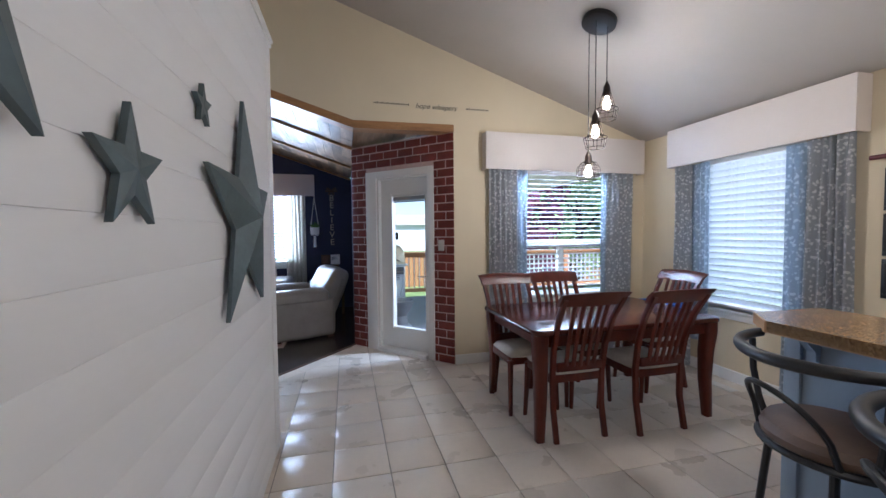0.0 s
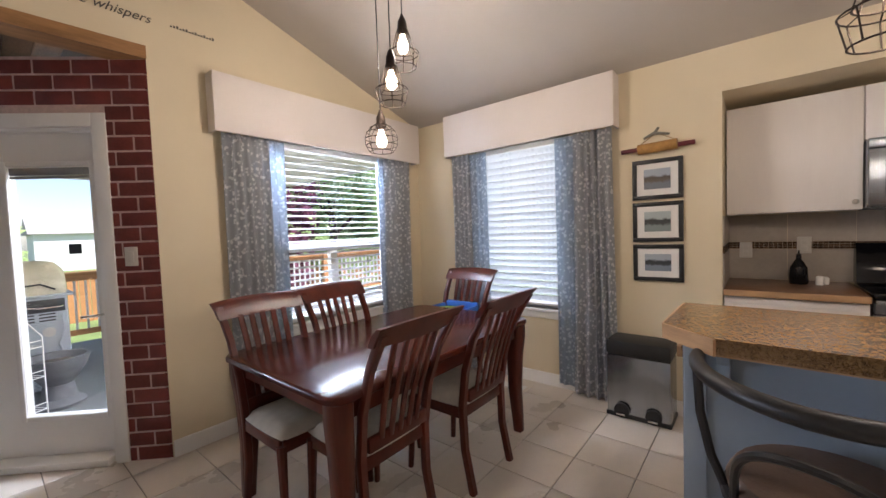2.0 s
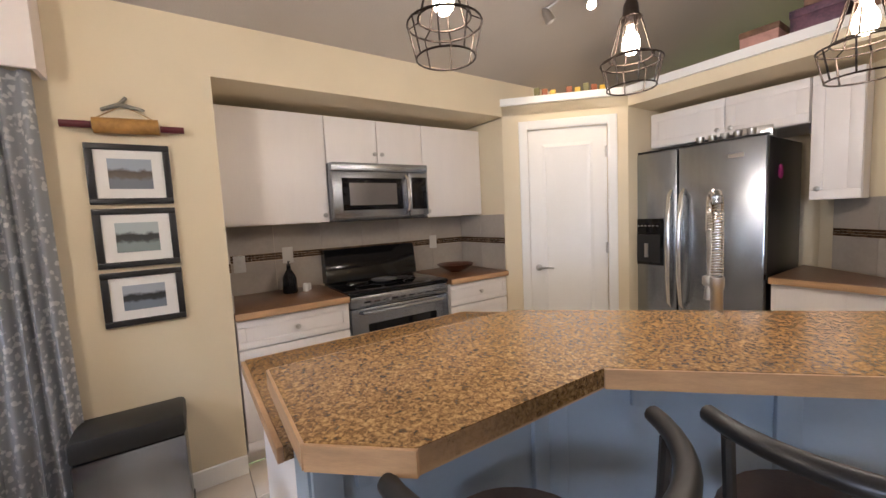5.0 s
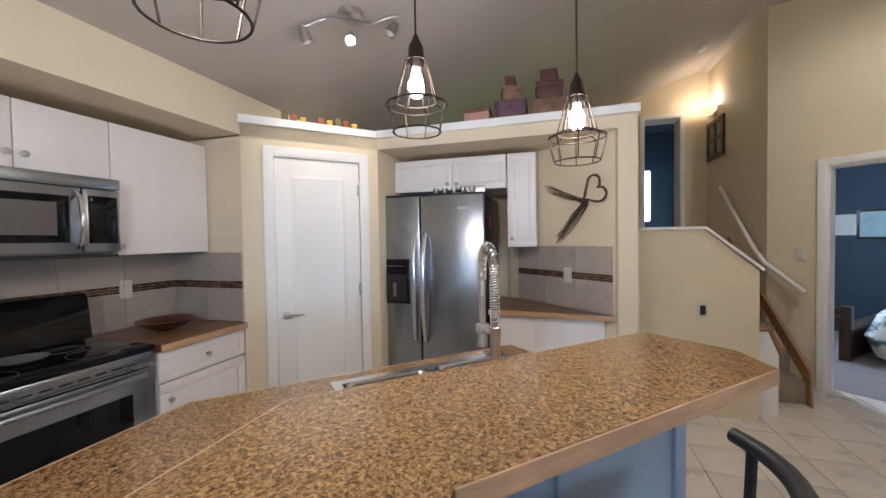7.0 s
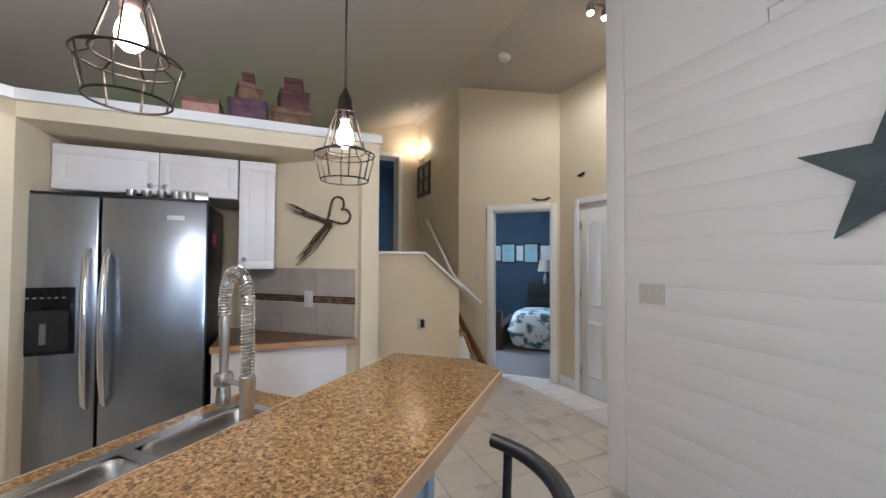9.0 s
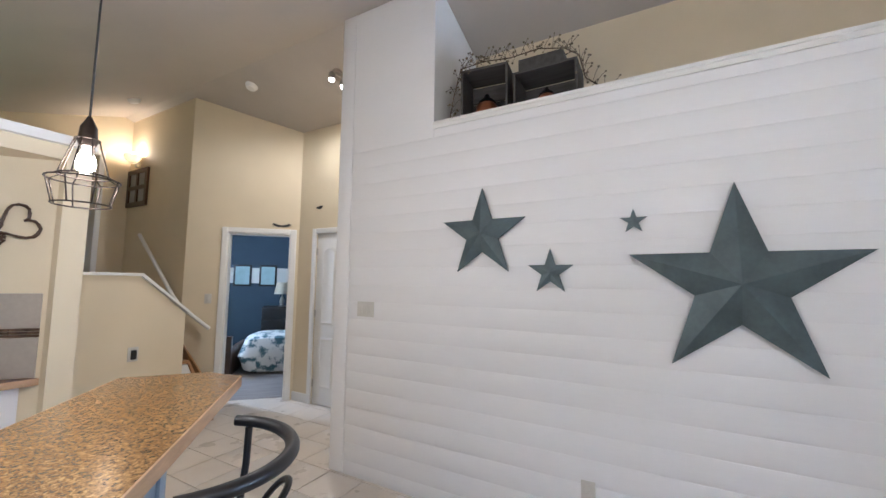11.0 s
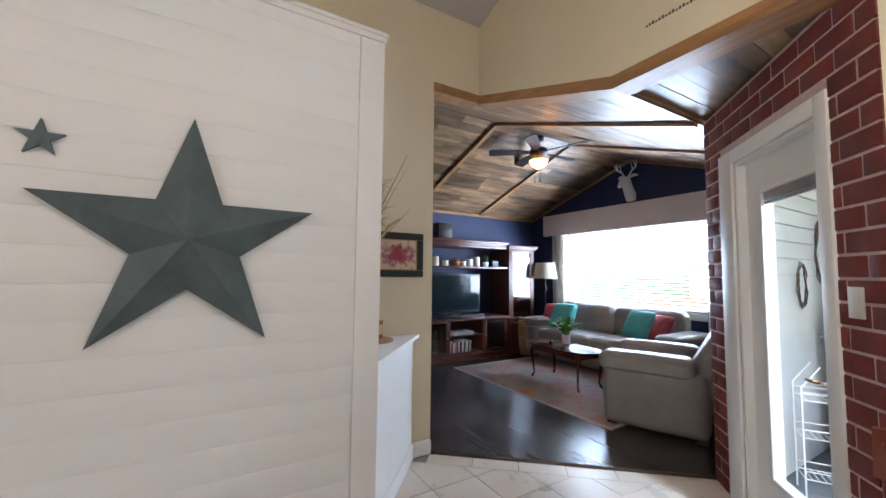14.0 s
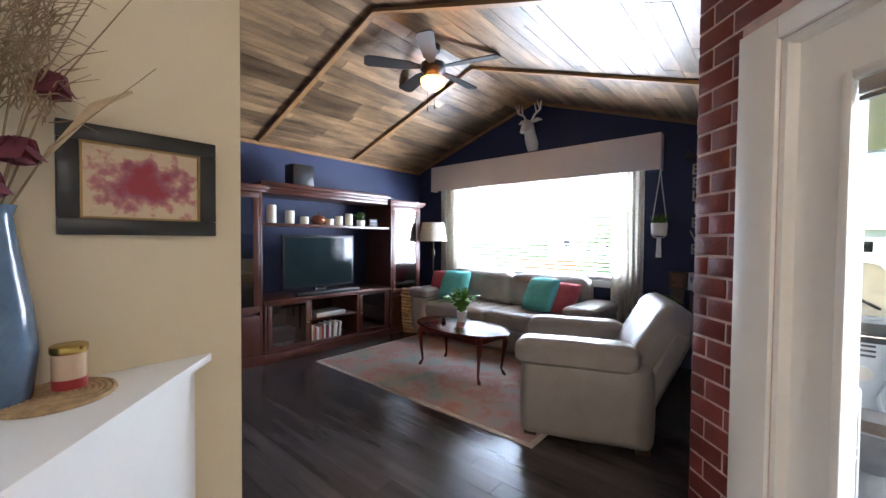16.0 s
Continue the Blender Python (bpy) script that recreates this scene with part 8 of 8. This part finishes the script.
# deck roof
bm = bmn()
box(bm, 0.72, 5.25, 5.04, 11.0, 2.50, 2.62)
setting("deck_roof", bm, mat("soffit_beige", (0.62, 0.58, 0.48), 0.7, var=0.04), "beige soffit of the deck roof", "roof")
bm = bmn()
box(bm, 5.251, 5.30, 5.04, 11.0, 2.47, 2.64)
box(bm, 0.72, 5.25, 11.001, 11.05, 2.47, 2.64)
setting("trim_fascia", bm, SIDING, "white fascia board", "trim")
# siding outside the living room
sd_ = [o for o in scene.objects if o.name == "wall_living_east"][0]
for i in range(19):
    bm = bmn()
    prism(bm, [(0.712, 0.0), (0.73, 0.0), (0.715, 0.128), (0.712, 0.128)], "y", 6.02, 8.65)
    o = part("siding_board", bm, SIDING, sd_, smooth=0)
    o.location = (0, 0, i * 0.13 - 0.05)


# grill on the deck
BEIGE = mat("weathered_cream_enamel", (0.50, 0.45, 0.34), 0.5, var=0.3, scale=8)
GREYM = mat("grey_enamel", (0.36, 0.39, 0.43), 0.45, var=0.12)
CHARCOAL = mat("charcoal_enamel", (0.03, 0.032, 0.035), 0.4)
g = thing("barbecue_grill", "cream lidded gas barbecue on a pale grey cart", "barbecue", at=pose(1.10, 7.45, -0.06))
slab("cart", -0.30, 0.28, -0.22, 0.22, 0.06, 0.93, GREYM, g, r=0.01)
slab("shelf", -0.34, 0.33, -0.25, 0.25, 0.931, 0.955, GREYM, g, "pale grey side shelf", r=0.006)
slab("control_panel", -0.28, 0.26, -0.232, -0.2205, 0.79, 0.91, CHARCOAL, g, "dark control panel", r=0.004)
for row in (0.765, 0.735, 0.705, 0.30, 0.27):
    for i in range(3):
        slab("vent_slot", -0.20 + i * 0.14, -0.09 + i * 0.14, -0.2235, -0.2205, row, row + 0.013, BLACK, g)
bm = bmn()
v = lathe(bm, [(0.0, 0.0), (0.045, 0.0), (0.045, 0.004), (0.0, 0.004)], 24)
bmesh.ops.transform(bm, matrix=pose(0.14, -0.2205, 0.60, 90), verts=v)
part("badge", bm, NICKEL, g)
bm = bmn()
tube(bm, [(-0.02, -0.235, 0.875), (0.0, -0.265, 0.85), (0.08, -0.27, 0.835), (0.22, -0.27, 0.835), (0.24, -0.235, 0.84)], 0.008, 8)
part("handle", bm, CHROME, g)
bm = bmn()
tube(bm, [(0.24, -0.23, 0.76), (0.25, -0.26, 0.62), (0.20, -0.25, 0.48), (0.23, -0.26, 0.36), (0.18, -0.23, 0.22)], 0.011, 8)
part("gas_hose", bm, GREYM, g, "grey gas hose")
bm = bmn()
n, rows = 14, []
for x, k in ((-0.30, 0.90), (-0.285, 1.0), (0.10, 1.0), (0.22, 0.93), (0.28, 0.70)):
    rows.append([bm.verts.new((x, -0.23 * math.cos(math.pi * i / n) * (0.6 + 0.4 * k), 0.957 + 0.32 * k * math.sin(math.pi * i / n) ** 0.75)) for i in range(n + 1)])
for p, q in zip(rows, rows[1:]):
    for i in range(n):
        bm.faces.new((p[i], p[i + 1], q[i + 1], q[i]))
bm.faces.new(rows[0][::-1])
bm.faces.new(rows[-1])
part("lid", bm, BEIGE, g, "domed cream enamel lid")
bm = bmn()
tube(bm, [(-0.24, -0.235, 1.02), (-0.24, -0.27, 1.03), (0.10, -0.27, 1.06), (0.20, -0.225, 1.0)], 0.009, 8)
part("lid_handle", bm, BLACK, g)
for x in (-0.27, 0.25):
    for y in (-0.18, 0.18):
        slab("leg", x - 0.02, x + 0.02, y - 0.02, y + 0.02, 0, 0.06, BLACK, g)
pl = thing("stone_planter", "grey stone urn planter on the deck", "planter", at=pose(1.24, 6.84, -0.06))
bm = bmn()
lathe(bm, [(0.0, 0), (0.17, 0.0), (0.18, 0.03), (0.12, 0.08), (0.10, 0.20), (0.13, 0.24), (0.19, 0.33), (0.22, 0.42), (0.23, 0.44), (0.20, 0.44), (0.16, 0.38), (0.0, 0.38)], 28)
part("urn", bm, mat("grey_stone", (0.17, 0.17, 0.18), 0.8, var=0.2, scale=14, bump=0.4), pl)
bm = bmn()
lathe(bm, [(0.0, 0.40), (0.15, 0.39), (0.165, 0.385)], 18)
part("soil", bm, DARKWOOD, pl)
wr = thing("wire_rack", "white wire shelf rack on the deck", "rack", at=pose(0.97, 6.45, -0.06, 0, 0, 30))
for z in (0.12, 0.38, 0.62):
    bm = bmn()
    for i in range(9):
        tube(bm, [(-0.14 + i * 0.035, -0.09, z), (-0.14 + i * 0.035, 0.09, z)], 0.003, 5)
    for y in (-0.09, 0.09):
        tube(bm, [(-0.14, y, z), (0.14, y, z)], 0.004, 5)
        tube(bm, [(-0.14, y, z + 0.05), (0.14, y, z + 0.05)], 0.004, 5)
    part("wire_shelf", bm, WHITE, wr)
for x in (-0.14, 0.14):
    for y in (-0.09, 0.09):
        bm = bmn()
        tube(bm, [(x, y, 0), (x, y, 0.70), (x * 0.3, y, 0.84)], 0.005, 6)
        part("upright", bm, WHITE, wr)


def tree(x, y, h, r, leaf, label, slim=False, seed=0, count=1500):
    root = thing("tree", label, "tree", at=pose(x, y, -1.3))
    rr = random.Random(seed)
    bm = bmn()
    tube(bm, [(0, 0, 0), (0.05, 0.02, h * 0.3), (0.0, 0.05, h * 0.6), (0.02, 0, h * 0.92)], [h * 0.03, h * 0.024, h * 0.014, 0.01], 8)
    for i in range(9):
        a, z = i * 2.4, h * (0.25 + 0.06 * i)
        tube(bm, [(0, 0.02, z), (math.cos(a) * r * 0.45, math.sin(a) * r * 0.45, z + r * 0.3), (math.cos(a) * r * 0.8, math.sin(a) * r * 0.8, z + r * 0.55)], [h * 0.012, h * 0.008, 0.008], 5)
    part("trunk", bm, DARKWOOD, root)
    verts, faces = [], []
    clumps = []
    for i in range(60):
        a, u = rr.uniform(0, 6.28), rr.random()
        z = h * (0.16 + 0.84 * u) if slim else h * (0.25 + 0.75 * u)
        w = r * (1 - u) ** 0.6 if slim else r * math.sin(math.pi * min(1, 0.15 + 0.85 * u)) ** 0.5
        q = rr.uniform(0.4, 1.0)
        clumps.append((Vector((math.cos(a) * w * q, math.sin(a) * w * q, z)), rr.uniform(0.22, 0.5) * r))
    for i in range(count):
        c, cr = clumps[rr.randrange(60)]
        d = Vector((rr.gauss(0, 1), rr.gauss(0, 1), rr.gauss(0, 1))).normalized() * cr * rr.random() ** 0.4
        p = c + d
        s = rr.uniform(0.08, 0.16)
        e1 = Vector((rr.gauss(0, 1), rr.gauss(0, 1), rr.gauss(0, 1))).normalized() * s
        e2 = e1.orthogonal().normalized() * s * 0.6
        k0 = len(verts)
        verts += [tuple(p - e1), tuple(p + e2), tuple(p + e1), tuple(p - e2)]
        faces.append((k0, k0 + 1, k0 + 2, k0 + 3))
    me = bpy.data.meshes.new("crown")
    me.from_pydata(verts, [], faces)
    me.materials.append(leaf)
    o = new("crown", me)
    o.parent = root
    tagged(o, "leafy crown", kind="stuff")


tree(9.8, 15.0, 7.0, 2.3, LEAF, "large leafy green tree beyond the deck", seed=1, count=16000)
tree(8.8, 17.6, 6.6, 2.3, LEAF, "large leafy green tree beyond the deck", seed=7, count=12000)
tree(11.4, 18.2, 7.4, 2.6, LEAF, "large leafy green tree beyond the deck", seed=8, count=12000)
tree(12.6, 14.5, 7.0, 2.4, LEAF, "large leafy green tree beyond the deck", seed=2, count=16000)
tree(7.4, 14.6, 5.6, 1.25, PLUMLEAF, "plum leaved ornamental tree", seed=3, count=9000)
tree(0.92, 15.4, 4.7, 0.62, LEAF, "slim columnar green tree", True, 4, 5000)
tree(-0.9, 22.0, 2.9, 1.3, LEAF, "rounded green tree in the distance", seed=5, count=2500)
tree(-2.6, 17.0, 4.4, 1.9, LEAF, "leafy garden tree beyond the window", seed=6, count=3000)


def house(x, y, w, d, h, label):
    root = thing("house", label, "house", at=pose(x, y, -1.3))
    slab("wall", -w / 2, w / 2, -d / 2, d / 2, 0, h, SIDING, root)
    bm = bmn()
    prism(bm, [(-d / 2 - 0.4, h), (d / 2 + 0.4, h), (0, h + d * 0.22)], "x", -w / 2 - 0.4, w / 2 + 0.4)
    part("roof", bm, mat("grey_shingle", (0.30, 0.28, 0.27), 0.9, var=0.2), root)
    for i in range(3):
        wx = -w / 2 + w * (i + 0.5) / 3
        wn_ = slab("window", wx - 0.6, wx + 0.6, -d / 2 - 0.04, -d / 2 - 0.002, h * 0.42, h * 0.75, WHITE, root)
        part("pane", (lambda b: (box(b, wx - 0.5, wx + 0.5, -d / 2 - 0.06, -d / 2 - 0.041, h * 0.45, h * 0.72), b)[1])(bmn()), GLOSSBLACK, wn_)


house(13.5, 62.0, 18, 8, 3.9, "distant white sided house with grey roof")
house(-16.0, 62.0, 18, 8, 3.9, "distant white sided house with grey roof")
bm = bmn()
for i in range(90):
    box(bm, -9 + i * 0.3, -8.72 + i * 0.3, 20.0, 20.04, -1.3, 0.45)
tagged(part("garden_fence", bm, CEDAR, smooth=0), "cedar board garden fence", "fence")
# unseen white backdrop, added to brighten what lies behind the east blind
bm = bmn()
box(bm, 22, 22.2, -12, 12, -1.3, 2.4)
setting("backdrop_neighbour_wall", bm, SIDING, "unseen white backdrop added beyond the east blind", "wall")


# twig wreaths on the siding beside the deck door
def twig_wreath(y, z, ry, rz_, seed):
    root = thing("twig_wreath", "dark twig wreath hung on white siding", "wreath", "wreaths on the siding", at=pose(0.745, y, z))
    rr = random.Random(seed)
    for i in range(7):
        a0, q = rr.uniform(0, 6.28), rr.uniform(0.85, 1.1)
        bm = bmn()
        tube(bm, [(0.012 + 0.01 * math.sin(a * 2.1 + i), math.cos(a0 + a * 0.55) * ry * q, math.sin(a0 + a * 0.55) * rz_ * q) for a in range(10)], 0.004, 5)
        part("twig", bm, DARKWOOD, root)


twig_wreath(7.40, 1.57, 0.16, 0.28, 3)
twig_wreath(6.90, 1.30, 0.10, 0.18, 4)

# ---- pieces of the floors and walls ----
def clip(pts, nx, ny, c):
    """Keep the side of an outline on which nx*x + ny*y <= c."""
    out = []
    for i, p in enumerate(pts):
        q = pts[i - 1]
        dp, dq = nx * p[0] + ny * p[1] - c, nx * q[0] + ny * q[1] - c
        if (dp <= 0) != (dq <= 0):
            f = dq / (dq - dp)
            out.append((q[0] + f * (p[0] - q[0]), q[1] + f * (p[1] - q[1])))
        if dp <= 0:
            out.append(p)
    return out


# threshold line from the art wall to the brick wall
TX, TY = 0.54 + 0.75, 5.93 - 4.435
TL = math.hypot(TX, TY)
TNX, TNY = -TY / TL, TX / TL
TC = TNX * -0.75 + TNY * 4.435

bm = bmn()
prism(bm, clip([(-2.2, -2.6), (4.0, -2.6), (4.0, 5.9), (-2.2, 5.9)], TNX, TNY, TC), "z", -0.12, -0.008)
floor = setting("floor", bm, GROUT, "beige ceramic tile floor with grey grout", "floor")
bm = bmn()
prism(bm, clip([(LW - 0.1, 4.1), (0.7, 4.1), (0.7, LN + 0.1), (LW - 0.1, LN + 0.1)], -TNX, -TNY, -TC), "z", -0.12, -0.010)
floor2 = setting("floor_living", bm, DARKFLOOR, "dark brown laminate plank floor", "floor")

PT = 0.33
mesh_tile = None
stuff = bmn()
count = 0
for i in range(-15, 5):
    for j in range(-17, 10):
        x0, y0 = 2.665 + i * PT + 0.003, 2.886 + j * PT + 0.003
        x1, y1 = x0 + PT - 0.006, y0 + PT - 0.006
        if x1 > 4.05 or x0 < -1.4 or y1 > 6.0:
            continue
        if y0 > 0.1 and x1 < 0.0 and y1 < 3.65:
            continue
        if y0 > 4.95 and x0 > 1.6:
            continue
        if x1 < -0.1 and x1 + y1 < -2.9:
            continue
        sq = [(x0, y0), (x1, y0), (x1, y1), (x0, y1)]
        cut = clip(sq, TNX, TNY, TC - 0.155)
        if len(cut) < 3:
            continue
        near = y0 > -0.9 and len(cut) == 4 and cut[0] in sq and cut[2] in sq and count < 290
        if near:
            if mesh_tile is None:
                tb = bmn()
                box(tb, 0, PT - 0.006, 0, PT - 0.006, -0.008, 0.0, 0.0015)
                mesh_tile = finish(tb, "tile", TILE)
            ob = new("tile", mesh_tile)
            ob.parent, ob.location = floor, (x0, y0, 0)
            count += 1
        else:
            prism(stuff, cut, "z", -0.008, 0)
k = 0.0
while k < TL:
    a, b = k + 0.003, min(k + 0.327, TL)
    p = [(-0.75 + TX / TL * s + TNX * o, 4.435 + TY / TL * s + TNY * o) for s, o in ((a, -0.15), (b, -0.15), (b, -0.004), (a, -0.004))]
    prism(stuff, p, "z", -0.008, 0)
    k += 0.33
tagged(part("tile_rest", stuff, TILE, floor, smooth=0), kind="stuff")
rng = random.Random(11)
pw = 0.128
for i in range(35):
    y0 = 4.2 + i * pw
    x = LW - rng.random() * 1.1
    while x < 0.6:
        a, b = max(x, LW), min(x + 1.2, 0.6)
        x += 1.2
        cut = clip([(a, y0), (b - 0.0015, y0), (b - 0.0015, y0 + pw - 0.0015), (a, y0 + pw - 0.0015)], -TNX, -TNY, -TC - 0.012)
        if len(cut) < 3 or y0 > LN or b - a < 0.02:
            continue
        bm = bmn()
        prism(bm, cut, "z", -0.010, 0.0)
        part("plank", bm, DARKFLOOR, floor2, smooth=0)
bm = bmn()
tube(bm, [(-0.75, 4.435, 0.0), (0.54, 5.93, 0.0)], 0.016, 8)
setting("trim_threshold", bm, DARKWOOD, "dark metal threshold strip", "trim")

# bricks
wb = [o for o in scene.objects if o.name == "wall_brick"][0]
BL, BH = 0.212, 0.0907
shared = {}
rng = random.Random(3)
for r in range(27):
    z0 = r * BH + 0.004
    z1 = z0 + BH - 0.012
    x = 0.0 if r % 2 == 0 else -BL / 2
    while x < KL:
        a, b = max(x, 0.002), min(x + BL - 0.012, KL)
        x += BL
        spans = [(a, b)]
        if z0 < 2.13:
            spans = [(a, min(b, 0.248)), (max(a, 1.222), b)]
        for a2, b2 in spans:
            if b2 - a2 < 0.025:
                continue
            key = round(b2 - a2, 3)
            if key not in shared:
                tb = bmn()
                box(tb, 0, b2 - a2, -0.012, 0.006, 0, z1 - z0, 0.003)
                shared[key] = finish(tb, "brick", BRICK)
            ob = new("brick", shared[key])
            ob.parent, ob.location = wb, (a2, rng.uniform(-0.0025, 0.001), z0)

# shiplap boards and edge trim of the star wall
ws = [o for o in scene.objects if o.name == "wall_star"][0]
bh = 0.135
z, lo, hi = -0.037, 0.3555, 3.5645
while z < 3.8:
    if z + bh > SZ:
        break
    bm = bmn()
    box(bm, -0.014, 0.0, lo, hi, max(z, 0) + 0.0002, z + bh - 0.0004, 0.0007)
    part("plank", bm, SHIP, ws)
    z += bh
bm = bmn()
box(bm, -0.014, 0.0, SN + 0.003, hi, z + 0.001, SZ - 0.004)
part("plank", bm, SHIP, ws)
bm = bmn()
box(bm, -0.014, 0.0, lo, SN, z + 0.001, 3.80)
part("panel", bm, SHIP, ws)
for nm, q in (("corner_board", (-0.13, 0.004, S0, 0.352, 0, 3.80)), ("corner_board", (-0.13, 0.004, 3.568, S1, 0, SZ))):
    bm = bmn()
    box(bm, *q, 0.004)
    part(nm, bm, SHIP, ws)
bm = bmn()
box(bm, -0.15, 0.022, SN, S1 + 0.016, SZ, SZ + 0.022, 0.004)
box(bm, 0.004, 0.014, SN, S1 + 0.006, SZ - 0.03, SZ)
part("ledge_cap", bm, WHITE, ws)
